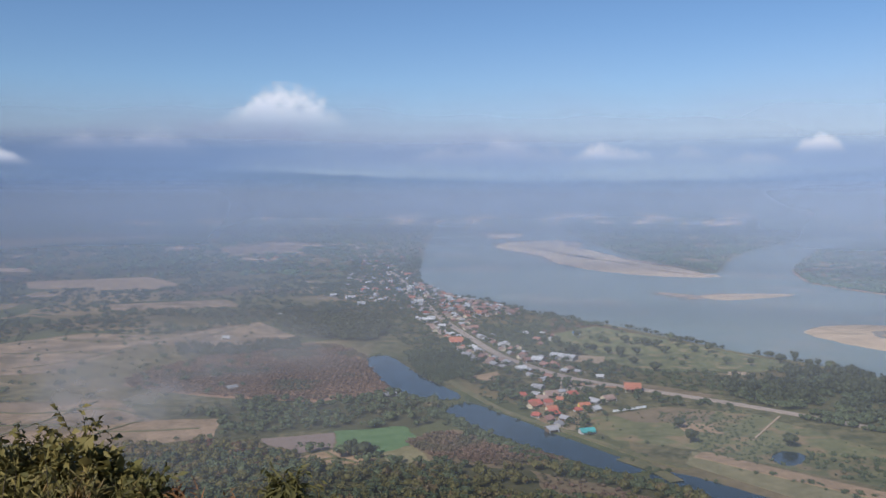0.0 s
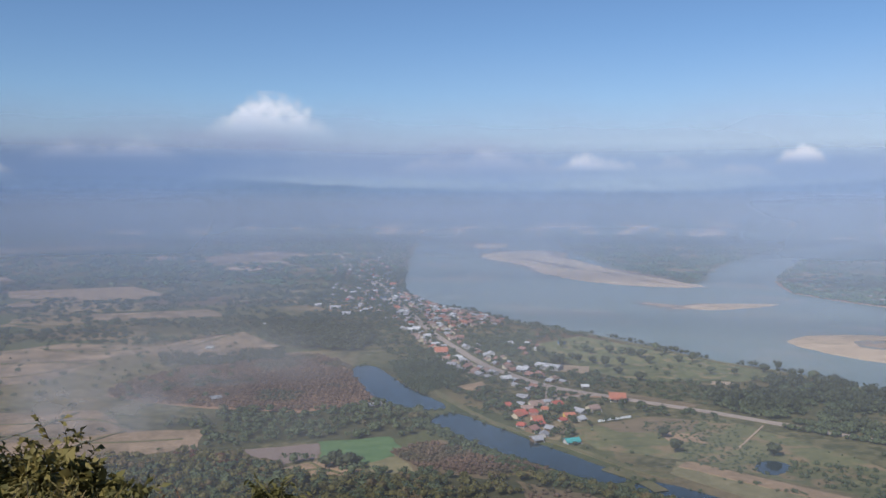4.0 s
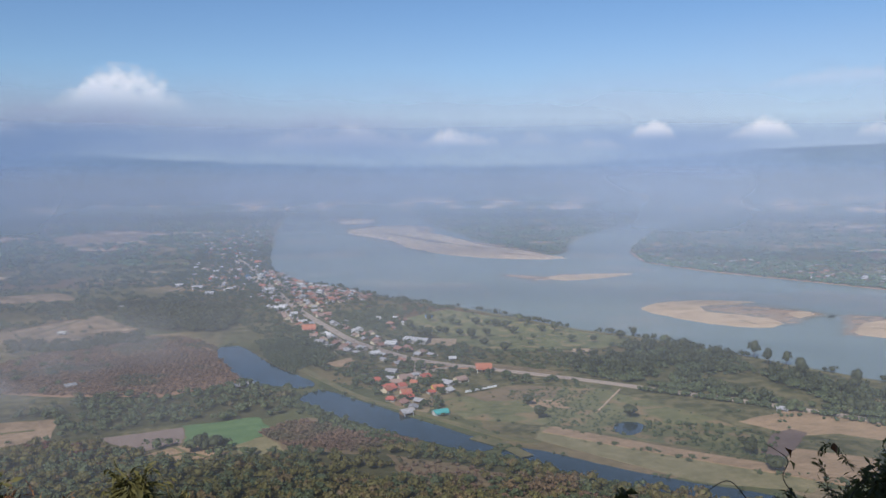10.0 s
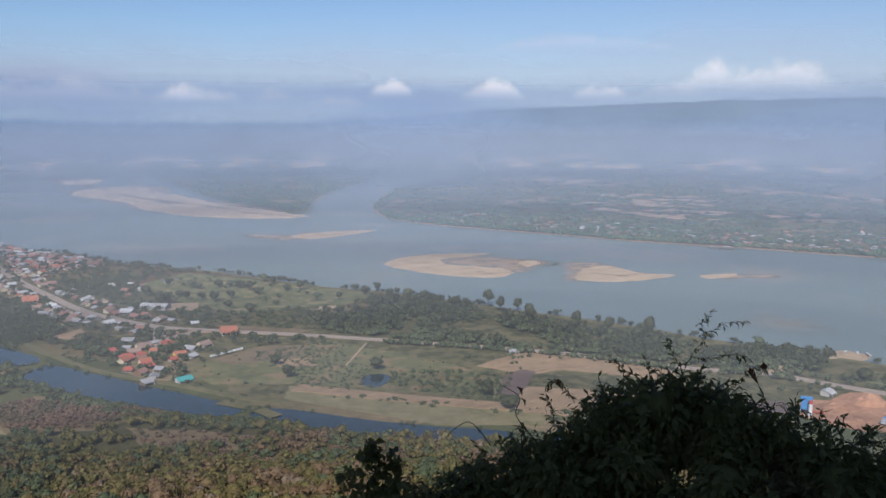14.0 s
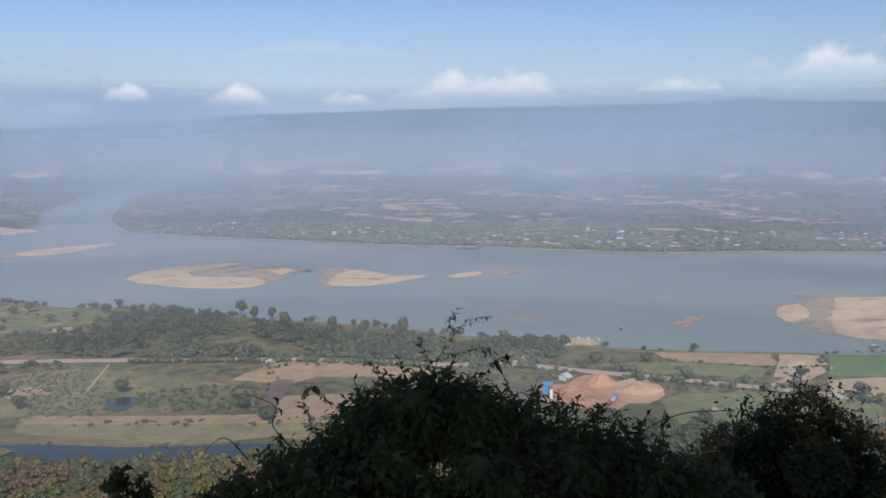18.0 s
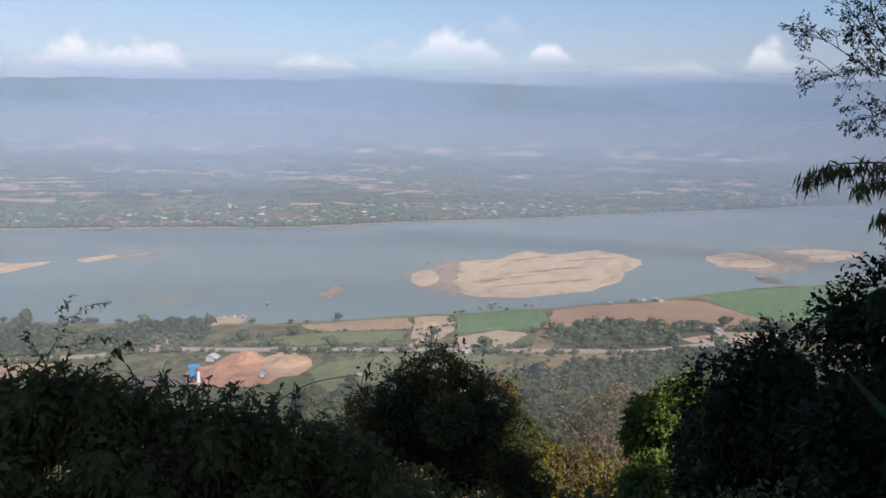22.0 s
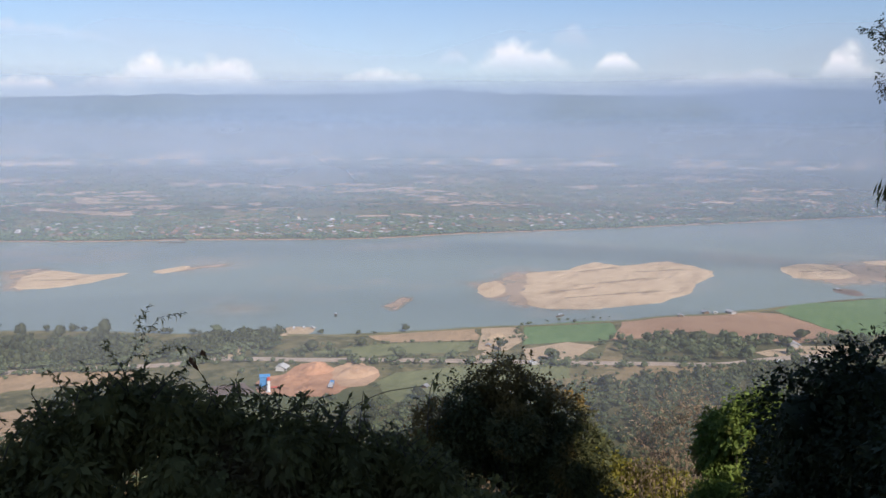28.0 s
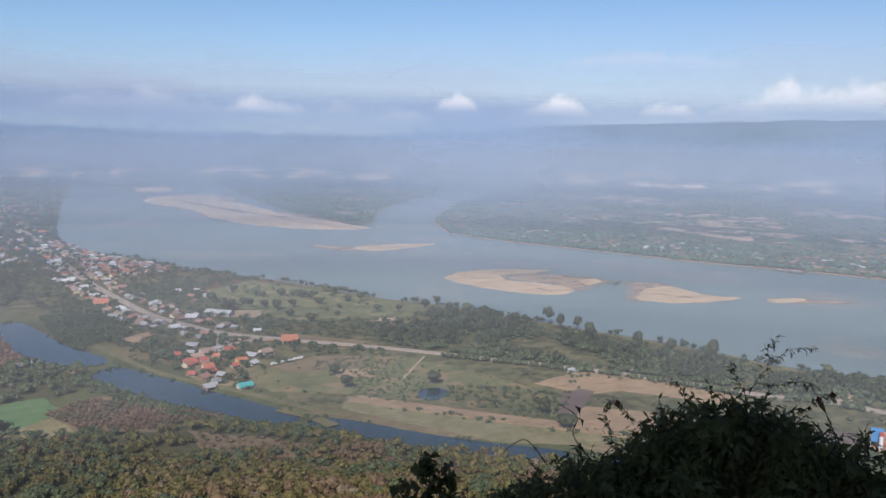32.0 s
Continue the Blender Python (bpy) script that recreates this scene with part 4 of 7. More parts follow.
def region(poly, spacing, keep=KEEP_OUT, jitter=0.5, thin=0.0, patchy=0.0, road=7.0, far=False):
    """Random standing places inside a polygon, clear of water, fields and road."""
    poly = np.asarray(poly, float)
    lo, hi = poly.min(0), poly.max(0)
    gx, gy = np.meshgrid(np.arange(lo[0], hi[0], spacing), np.arange(lo[1], hi[1], spacing))
    p = np.stack([gx.ravel(), gy.ravel()], 1)
    p = p + rng.uniform(-jitter, jitter, p.shape) * spacing
    ok = inside(poly, p)
    for q in keep:
        lo2, hi2 = q.min(0), q.max(0)
        box = ok & (p[:, 0] > lo2[0]) & (p[:, 0] < hi2[0]) & (p[:, 1] > lo2[1]) & (p[:, 1] < hi2[1])
        idx = np.nonzero(box)[0]
        if len(idx):
            ok[idx[inside(q, p[idx])]] = False
    ok &= rng.random(len(p)) >= thin
    if patchy:
        ok &= np.array([noise.noise((x / 90, y / 90, 11)) for x, y in p]) > patchy - 0.5
    p = p[ok]
    if far and len(p):
        fs = np.array(FAR_SPOTS)
        d = np.linalg.norm(p[:, None, :] - fs[None, :, :2], axis=2) - 1.05 * fs[None, :, 2] * rng.uniform(0.75, 1.15, (len(p), 1))
        p = p[(d.min(1) > 0) | (rng.random(len(p)) < 0.2)]
    if road and len(p):
        d = np.min(np.linalg.norm(p[:, None, :] - road_pts[None, ::3, :], axis=2), axis=1)
        p = p[d > road]
    return p


def sizes(p, lo, hi):
    return rng.uniform(lo, hi, len(p))


def polar(a0, a1, r0, r1, n=14):
    """A sector of a ring, as a polygon."""
    a = np.radians(np.linspace(a0, a1, n))
    return np.vstack([np.stack([np.sin(a) * r1, np.cos(a) * r1], 1), np.stack([np.sin(a[::-1]) * r0, np.cos(a[::-1]) * r0], 1)])


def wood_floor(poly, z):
    """A dark green-brown ground sheet under the trees."""
    sheet("wood_floor", rough_line(straight_line(poly), 20, 5), M_UNDER, z, "dark green-brown ground and low plants under trees", "wood floor")


# hillside forest below the viewpoint
def mixed_forest(p, lo, hi, kinds):
    """Trees of four tints, each tree of one tint, the tints drifting in broad patches."""
    drift = np.array([noise.noise((x / 46, y / 46, 41)) + 0.45 * noise.noise((x / 15, y / 15, 47)) for x, y in p]) + rng.normal(0, 0.26, len(p))
    size = lo + (hi - lo) * rng.random(len(p)) ** 1.6
    for a, b, mat, lab in ((-9, -0.42, F_GREEN, "dark evergreen trees in the dry-season hillside forest"), (-0.42, -0.08, F_HILL, "olive green trees of the dry-season hillside forest"),
                           (-0.08, 0.26, F_OLIVE, "yellowing trees of the dry-season hillside forest"), (0.26, 9, F_RUSSET, "russet half-bare trees of the dry-season hillside forest")):
        k = (drift >= a) & (drift < b)
        scatter("hillside_forest", p[k], size[k], kinds, mat, lab)


mixed_forest(region(polar(-36, 62, 366, 474), 6.3), 2.2, 6.2, CROWN_HILL)
mixed_forest(region(polar(-36, 62, 330, 366), 7.5), 2.8, 6.2, CROWN_MID)
mixed_forest(region(polar(62, 118, 330, 474), 8.0), 2.8, 6.2, CROWN_NEAR)
mixed_forest(region(polar(-42, 118, 250, 335), 9.0), 3.4, 7.0, CROWN_MID)
mixed_forest(region(polar(0, 46, 462, 540), 7.0, keep=[river_line] + WATERS + FIELD_LINES[5:]), 2.0, 4.8, CROWN_MID)
for line in WATERS:   # water-side growth
    q = np.vstack([line + rng.normal(0, 1.3, line.shape) for _ in range(2)])
    q = q[~inside(line, q)]
    q = q[np.array([noise.noise((x / 16, y / 16, 63)) for x, y in q]) + rng.normal(0, 0.15, len(q)) > 0.0]
    scatter("bank_growth", q, rng.uniform(0.8, 2.3, len(q)), CROWN_MID, F_GREEN, "low green growth along the water's edge", "shrubs", trunk=0.0, base=0.1)
# foot of the hill
p = region(polar(-42, 2, 470, 640), 9, thin=0.15)
scatter("woodland", p, sizes(p, 3.2, 5.6), CROWN_NEAR, F_GREEN, "mixed green woodland at the foot of the hill")
POLY = np.array([(300, 395), (340, 380), (420, 372), (520, 300), (700, 120), (800, 20), (760, -120), (500, 0), (380, 220), (290, 370)], float)

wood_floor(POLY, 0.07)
p = region(POLY, 7.5, thin=0.15)
scatter("woodland", p, sizes(p, 2.0, 4.0), CROWN_MID, F_GREEN, "dense scrub woodland below the road")
p = region(POLY, 17, thin=0.25, patchy=0.4)
scatter("woodland", p, sizes(p, 4.5, 7.5), CROWN_NEAR, F_DARK, "taller dark trees in the scrub woodland")
# riverside wood
POLY = np.array([(320, 930), (420, 890), (490, 780), (545, 690), (600, 565), (640, 500), (600, 470), (540, 500), (500, 545), (440, 612), (385, 668), (330, 718), (278, 772), (270, 820), (284, 871)], float)

p = region(POLY, 12, thin=0.3, patchy=0.45)
scatter("riverside_wood", p, sizes(p, 4.6, 7.0), CROWN_NEAR, F_DARK, "taller trees standing out of the riverside wood", tall=1.15, trunk=0.5)
p = region(POLY, 7.0, thin=0.2, patchy=0.42)
scatter("riverside_wood", p, sizes(p, 2.2, 5.0), CROWN_MID, F_GREEN, "dense green riverside wood beside the road")
p = region([(560, 470), (640, 385), (700, 270), (735, 180), (760, 100), (800, 90), (830, 150), (760, 220), (690, 300), (640, 420)], 13, thin=0.25)
scatter("riverside_wood", p, sizes(p, 3.0, 6.0), CROWN_NEAR, F_GREEN, "broken line of trees between road and river")
POLY = np.array([(740, 200), (850, 150), (860, 60), (900, 20), (860, -60), (760, 60), (700, 180)], float)
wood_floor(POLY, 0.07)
p = region(POLY, 9, thin=0.3, patchy=0.42)
scatter("riverside_wood", p, 2.4 + 5.2 * rng.random(len(p)) ** 1.5, CROWN_NEAR, F_GREEN, "clump of tall green trees beside the road")
# bank trees along the near shore
shore = smooth_line(near_bank[5:27], 12) + np.array([-7.0, -5.0])
sel = shore[(rng.random(len(shore)) < np.where(shore[:, 1] > 500, 0.7, 0.15)) & (np.array([noise.noise((x / 28, y / 28, 5)) for x, y in shore]) > -0.08)] + rng.uniform(-5, 4, (1, 2))
scatter("shore_trees", sel, rng.uniform(2.2, 5.5, len(sel)), CROWN_NEAR, F_DARK, "uneven line of trees along the near river bank")
side = smooth_line([(312, 726), (340, 702), (388, 660), (450, 598), (490, 545)], 22)
for off in ((-6.0, -6.5), (9.0, 9.0)):
    q = side + np.array(off) + rng.normal(0, 1.8, side.shape)
    q = q[rng.random(len(q)) < 0.75]
    scatter("roadside_trees", q, rng.uniform(2.6, 4.8, len(q)), CROWN_NEAR, F_GREEN, "row of trees that hides the road", trunk=0.2)
# channel margins
line = smooth_line([(-10, 770), (20, 705), (66, 632), (112, 580), (150, 560), (170, 530), (205, 490), (240, 462), (290, 425)], 26)
pts = np.vstack([line + rng.normal(0, 3.0, line.shape) - np.array([5.0, 6.0]), line + rng.normal(0, 4.0, line.shape) - np.array([9.0, 10.0])])
scatter("channel_shrubs", pts, rng.uniform(2.2, 4.2, len(pts)), CROWN_NEAR, F_GREEN, "band of green shrubs along the channel", "shrubs", trunk=0.1)
line = smooth_line([(30, 800), (70, 730), (115, 665), (150, 612), (190, 596), (250, 545), (310, 490)], 22)
pts = line + rng.normal(0, 3.5, line.shape) + np.array([5.0, 5.0])
pts = pts[np.array([noise.noise((x / 22, y / 22, 61)) for x, y in pts]) + rng.normal(0, 0.12, len(pts)) > 0.05]
scatter("channel_shrubs", pts, rng.uniform(1.0, 2.4, len(pts)), CROWN_MID, F_GREEN, "low green shrubs along the far channel bank", "shrubs", trunk=0.1)
# village trees
village = [(-230, 2300), (-60, 2300), (-45, 1790), (5, 1590), (115, 1405), (180, 1285), (288, 1085), (300, 1000), (200, 1000), (200, 860), (270, 770), (225, 690),
           (150, 640), (100, 680), (60, 760), (20, 860), (-20, 980), (-60, 1090), (-150, 1250), (-240, 1500)]
# woods on the left of the channel
POLY = np.array([(-240, 715), (-180, 790), (-110, 772), (-50, 812), (-10, 790), (5, 730), (-20, 690), (-90, 690), (-150, 670), (-200, 650)], float)
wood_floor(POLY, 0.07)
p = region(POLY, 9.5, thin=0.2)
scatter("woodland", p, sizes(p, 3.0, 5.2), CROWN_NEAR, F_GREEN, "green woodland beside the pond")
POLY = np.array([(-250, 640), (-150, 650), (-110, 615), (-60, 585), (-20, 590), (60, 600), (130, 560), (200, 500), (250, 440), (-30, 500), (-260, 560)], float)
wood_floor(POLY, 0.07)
p = region(POLY, 8.5, thin=0.3)
scatter("woodland", p, sizes(p, 3.0, 5.4), CROWN_NEAR, F_HILL, "mixed woodland at the foot of the hill")
p = region(orchard_line, 5.6, keep=WATERS, jitter=0.3)
scatter("bare_orchard", p, sizes(p, 2.6, 4.4), CROWN_BARE, F_BROWN, "brown bare-twigged orchard rows", "orchard", tall=0.5, trunk=0.2)
p = region([(-30, 650), (0, 680), (55, 640), (88, 608), (40, 595), (-5, 612)], 3.6, keep=WATERS, thin=0.1)
scatter("bare_thicket", p, sizes(p, 1.6, 2.8), CROWN_BARE, F_BROWN, "brown bare thicket beside the channel", "thicket")
p = region([(-195, 655), (-150, 640), (-112, 618), (-130, 590), (-185, 610)], 6.5, keep=WATERS, thin=0.05)
scatter("russet_thicket", p, sizes(p, 2.4, 3.4), CROWN_BARE, foliage("russet_leaves", (0.10, 0.04, 0.025), (0.17, 0.075, 0.045), 20), "russet leafless plantation rows", "thicket")
POLY = np.array([(-250, 1330), (-90, 1270), (-70, 1150), (-90, 1080), (-170, 1100), (-230, 1200)], float)
wood_floor(POLY, 0.07)
p = region(POLY, 9, thin=0.05)
scatter("dark_wood", p, sizes(p, 4.2, 6.8), CROWN_MID, F_DARK, "dark dense wood west of the village")
p = region([(-330, 1050), (-190, 1090), (-170, 1020), (-240, 985), (-310, 985)], 9, thin=0.1)
scatter("dark_wood", p, sizes(p, 3.6, 5.0), CROWN_MID, F_DARK, "dark dense grove among dry fields")
p = region([(-47, 1010), (-17, 1030), (24, 1005), (38, 953), (30, 905), (10, 868), (-5, 842), (-27, 892)], 3.6, jitter=0.35)
scatter("plantation", p, sizes(p, 1.7, 2.5), CROWN_FAR, F_VILLAGE, "even dark green plantation", "plantation", trunk=0.2)
p = region([(-560, 700), (-200, 800), (-200, 960), (-320, 1080), (-700, 1080), (-800, 800)], 22, thin=0.5, patchy=0.35)
scatter("field_trees", p, sizes(p, 2.6, 4.6), CROWN_MID, F_GREEN, "scattered trees among dry paddy fields")
p = region([(150, 985), (176, 975), (221, 895), (290, 910), (284, 871), (268, 800), (215, 835), (160, 885)], 10, thin=0.3)
scatter("field_shrubs", p, sizes(p, 2.0, 4.2), CROWN_MID, F_GREEN, "dense shrubs between meadow and road", "shrubs", trunk=0.1)
p = region([(140, 1130), (200, 1200), (262, 1120), (320, 990), (340, 945), (290, 915), (221, 899), (176, 980)], 24, keep=[river_line], thin=0.5, patchy=0.4)
scatter("field_trees", p, sizes(p, 2.6, 4.6), CROWN_NEAR, F_GREEN, "dark shade trees scattered over the meadow")
# meadow scrub
p = region([(110, 730), (265, 750), (350, 600), (390, 650), (470, 540), (330, 470), (180, 600)], 9, keep=WATERS + FIELD_LINES[14:18], thin=0.85)
scatter("pasture_scrub", p, sizes(p, 0.6, 1.5), CROWN_MID, F_GREEN, "low scrub scattered over rough pasture", "scrub", trunk=0.05)
p = region([(258, 590), (275, 630), (345, 600), (350, 560), (300, 550), (265, 575)], 7, keep=WATERS, thin=0.3)
scatter("pasture_scrub", p, sizes(p, 1.6, 3.2), CROWN_NEAR, F_GREEN, "scrub round a farm pond", "scrub", trunk=0.1)
# left plain, far
p = region([(-900, 950), (-200, 1100), (-160, 1350), (-215, 1850), (-1350, 1850)], 13, thin=0.3, patchy=0.3, far=True)
scatter("far_woods", p, sizes(p, 2.6, 6.2), CROWN_MID, F_VILLAGE, "belts of dark trees among dry fields", trunk=0.0, tall=0.75, base=0.0)
p = region([(-2300, 1850), (-215, 1850), (-230, 2000), (-320, 2900), (-300, 4200), (-2300, 4200)], 24, thin=0.2, patchy=0.32, far=True)
scatter("far_woods", p, sizes(p, 7, 13), CROWN_FAR, F_FAR, "far belts of dark woods among dry fields", trunk=0.0, tall=0.6, base=0.0)
p = region([(-300, 2000), (-60, 2000), (-64, 3200), (-30, 4200), (-400, 4200)], 22, thin=0.35)
scatter("far_woods", p, sizes(p, 5, 9), CROWN_FAR, F_FAR, "far trees round the upstream town", trunk=0.0, tall=0.7, base=0.0)
# the far bank
east = [(560, 4300), (530, 3662), (512, 2757), (535, 2180), (620, 1950), (760, 2270), (980, 2660), (1215, 2970), (1900, 3760), (1500, 4150)]
p = region(east, 20, thin=0.2, patchy=0.38)
scatter("far_bank_woods", p, sizes(p, 6, 11), CROWN_FAR, F_FAR, "woods on the tongue of land between two rivers", trunk=0.0, tall=0.6, base=0.0)
lao = [(770, 1790), (845, 2020), (1135, 2550), (1530, 3060), (2000, 3600), (2700, 3500), (3600, 2500), (4200, 1000), (4300, -200), (3900, -1400), (2750, -1400),
       (2420, -260), (2255, -74), (1970, 180), (1735, 390), (1560, 552), (1430, 684), (1266, 818), (1105, 1066), (930, 1340), (815, 1545), (766, 1700)]
p = region(lao, 27, thin=0.2, patchy=0.36, far=True)
scatter("far_bank_woods", p, sizes(p, 7, 12), CROWN_FAR, F_FAR, "belts of woods and scrub on the far bank plain", trunk=0.0, tall=0.42, base=0.0)
shore = smooth_line(far_bank[2:17], 60) + np.array([14.0, 10.0])
for k in range(2):
    q = shore + rng.normal(0, 6, shore.shape) + np.array([10.0, 7.0]) * k
    q = q[rng.random(len(q)) < 0.55]
    scatter("far_shore_trees", q, rng.uniform(4, 9, len(q)), CROWN_FAR, F_FAR, "line of trees along the far river bank", trunk=0.0, tall=0.7, base=0.0)

back = smooth_line(far_bank[2:14], 160)
nrm = np.gradient(back, axis=0)
nrm = np.stack([-nrm[:, 1], nrm[:, 0]], 1) / np.linalg.norm(nrm, axis=1)[:, None]
q = back - nrm * (24 + 330 * rng.random((len(back), 1)) ** 1.3) + rng.normal(0, 6, back.shape)
q = q[np.array([noise.noise((x / 120, y / 120, 71)) for x, y in q]) > -0.22]
scatter("far_village_trees", q, rng.uniform(3.5, 7.5, len(q)), CROWN_FAR, F_FAR, "shade trees among the far bank villages", trunk=0.0, tall=0.8, base=0.0)

# hedges and trees along the road and between the riverside plots
side = smooth_line(ROAD[12:23], 22)
for off, keep_share in (((-7.0, -5.0), 0.75), ((9.5, 7.0), 0.6)):
    q = side + np.array(off) + rng.normal(0, 2.2, side.shape)
    q = q[(rng.random(len(q)) < keep_share) & (np.array([noise.noise((x / 35, y / 35, 17)) for x, y in q]) > -0.12)]
    scatter("roadside_trees", q, 1.6 + 4.4 * rng.random(len(q)) ** 2, CROWN_NEAR, F_GREEN, "broken line of roadside trees and shrubs", trunk=0.15)
p = region([(440, 420), (500, 450), (560, 455), (600, 400), (700, 250), (740, 110), (700, 80), (560, 250), (450, 370)], 13, thin=0.5, patchy=0.2)
scatter("field_shrubs", p, sizes(p, 1.4, 3.6), CROWN_NEAR, F_GREEN, "scattered shrubs on rough ground beside the road", "shrubs", trunk=0.1)
for line, sd in (([(600, 440), (655, 402), (705, 327), (745, 290)], 2.0), ([(720, 282), (790, 310), (866, 243)], 1.5), ([(668, 254), (740, 222), (800, 216)], 2.5), ([(350, 640), (420, 604), (474, 548)], 2.0),
                 ([(335, 484), (400, 458), (445, 478), (404, 530)], 2.5), ([(395, 640), (370, 590), (330, 545)], 3.0), ([(780, 70), (850, 20), (940, -30)], 4.0)):
    q = smooth_line(line, 16)
    q = q + rng.normal(0, sd, q.shape)
    q = q[rng.random(len(q)) < 0.6]
    scatter("hedge", q, rng.uniform(1.0, 2.8, len(q)), CROWN_NEAR, F_GREEN, "uneven hedge between field plots", "hedge", trunk=0.1)

# rough growth in the pasture and single trees in the paddies
p = region([(110, 730), (265, 750), (350, 600), (390, 650), (470, 540), (330, 470), (180, 600)], 4.2, keep=WATERS + FIELD_LINES[14:18], thin=0.4, patchy=0.58)
scatter("pasture_scrub", p, sizes(p, 0.7, 1.7), CROWN_MID, F_GREEN, "thickets of scrub in rough pasture", "scrub", trunk=0.0)
p = region([(-560, 1061), (-484, 1143), (-268, 1238), (-187, 1100), (-183, 662), (-253, 638), (-420, 660), (-480, 880)], 24, keep=WATERS, thin=0.55)
scatter("field_trees", p, sizes(p, 1.4, 3.4), CROWN_MID, F_GREEN, "single trees and shrubs in dry paddies")
p = region(FIELD_LINES[0], 5.0, keep=WATERS, thin=0.4)
scatter("scrub", p, sizes(p, 1.2, 2.8), CROWN_BARE, F_BROWN, "thin brown scrub beside the channel", "scrub", trunk=0.0)

# ---- houses ----
M_WALL = [two_scale("wall_" + n, tuple(0.82 * q for q in c), c, 3, 0.3, local=True, rnd=0.2) for n, c in
          (("white", (0.50, 0.48, 0.45)), ("cream", (0.66, 0.56, 0.40)), ("wood", (0.20, 0.13, 0.08)), ("grey", (0.40, 0.38, 0.36)), ("yellow", (0.78, 0.50, 0.12)), ("orange", (0.62, 0.25, 0.10)))]
M_ROOF = {n: two_scale("roof_" + n, tuple(0.72 * q for q in c), c, 2.5, 0.3, rough=0.6, stretch=(4, 1, 1), local=True, rnd=0.25) for n, c in
          (("red", (0.46, 0.13, 0.09)), ("orange", (0.52, 0.20, 0.12)), ("rust", (0.40, 0.215, 0.165)), ("grey", (0.46, 0.44, 0.44)), ("white", (0.68, 0.66, 0.64)),
           ("turquoise", (0.10, 0.42, 0.40)), ("blue", (0.07, 0.24, 0.55)), ("brown", (0.38, 0.26, 0.205)), ("green", (0.10, 0.30, 0.22)))}
M_GLASS = node_mat("window_glass", 0.15, 0.5)[0]
M_GLASS.node_tree.nodes["Principled BSDF"].inputs["Base Color"].default_value = (0.05, 0.06, 0.07, 1)
M_DOOR = two_scale("door_wood", (0.13, 0.08, 0.05), (0.2, 0.13, 0.08), 1, 0.1, local=True)
M_STEEL = two_scale("painted_steel", (0.35, 0.36, 0.38), (0.5, 0.5, 0.52), 2, 0.2, rough=0.5, local=True)
M_WHITE = two_scale("white_paint", (0.68, 0.68, 0.68), (0.82, 0.82, 0.82), 2, 0.2, rough=0.5, local=True)
M_REDP = two_scale("red_paint", (0.45, 0.06, 0.05), (0.58, 0.10, 0.07), 2, 0.2, rough=0.5, local=True)
M_BLUEP = two_scale("blue_cladding", (0.05, 0.21, 0.47), (0.09, 0.29, 0.58), 2, 0.3, rough=0.5, stretch=(4, 4, 1), local=True)
M_TYRE = two_scale("tyre_rubber", (0.015, 0.015, 0.015), (0.03, 0.03, 0.03), 0.5, 0.1, local=True)
M_BOAT = two_scale("boat_wood", (0.10, 0.075, 0.06), (0.2, 0.15, 0.11), 1, 0.1, local=True)


def box_bm(bm, x0, x1, y0, y1, z0, z1):
    v = [bm.verts.new((x, y, z)) for z in (z0, z1) for x, y in ((x0, y0), (x1, y0), (x1, y1), (x0, y1))]
    for f in ((3, 2, 1, 0), (4, 5, 6, 7), (0, 1, 5, 4), (1, 2, 6, 5), (2, 3, 7, 6), (3, 0, 4, 7)):
        bm.faces.new([v[i] for i in f])
    return bm


def box_part(name, b, material, parent, label=""):
    return part(name, box_bm(bmesh.new(), *b), material, parent, label)


def gable_roof(w, d, z, rise, over, thick=0.18, hip=0.0):
    """Two roof slabs with overhang; hip pulls in the ends of the ridge."""
    bm = bmesh.new()
    X, Y = w / 2 + over, d / 2 + over
    drop = rise * over / (d / 2)
    top = [(-X, -Y, z - drop + thick), (X, -Y, z - drop + thick), (X, Y, z - drop + thick), (-X, Y, z - drop + thick),
           (-X + hip, 0, z + rise + thick), (X - hip, 0, z + rise + thick)]
    bot = [(x, y, q - thick) for x, y, q in top]
    v = [bm.verts.new(p) for p in top + bot]
    for f in ((0, 1, 5, 4), (2, 3, 4, 5), (1, 0, 6, 7), (3, 2, 8, 9), (7, 6, 10, 11), (9, 8, 11, 10)):
        bm.faces.new([v[i] for i in f])
    if hip:
        for f in ((3, 0, 4), (1, 2, 5), (6, 9, 10), (8, 7, 11), (0, 3, 9, 6), (2, 1, 7, 8)):
            bm.faces.new([v[i] for i in f])
    else:
        for f in ((0, 4, 10, 6), (4, 3, 9, 10), (2, 5, 11, 8), (5, 1, 7, 11)):
            bm.faces.new([v[i] for i in f])
    return bm


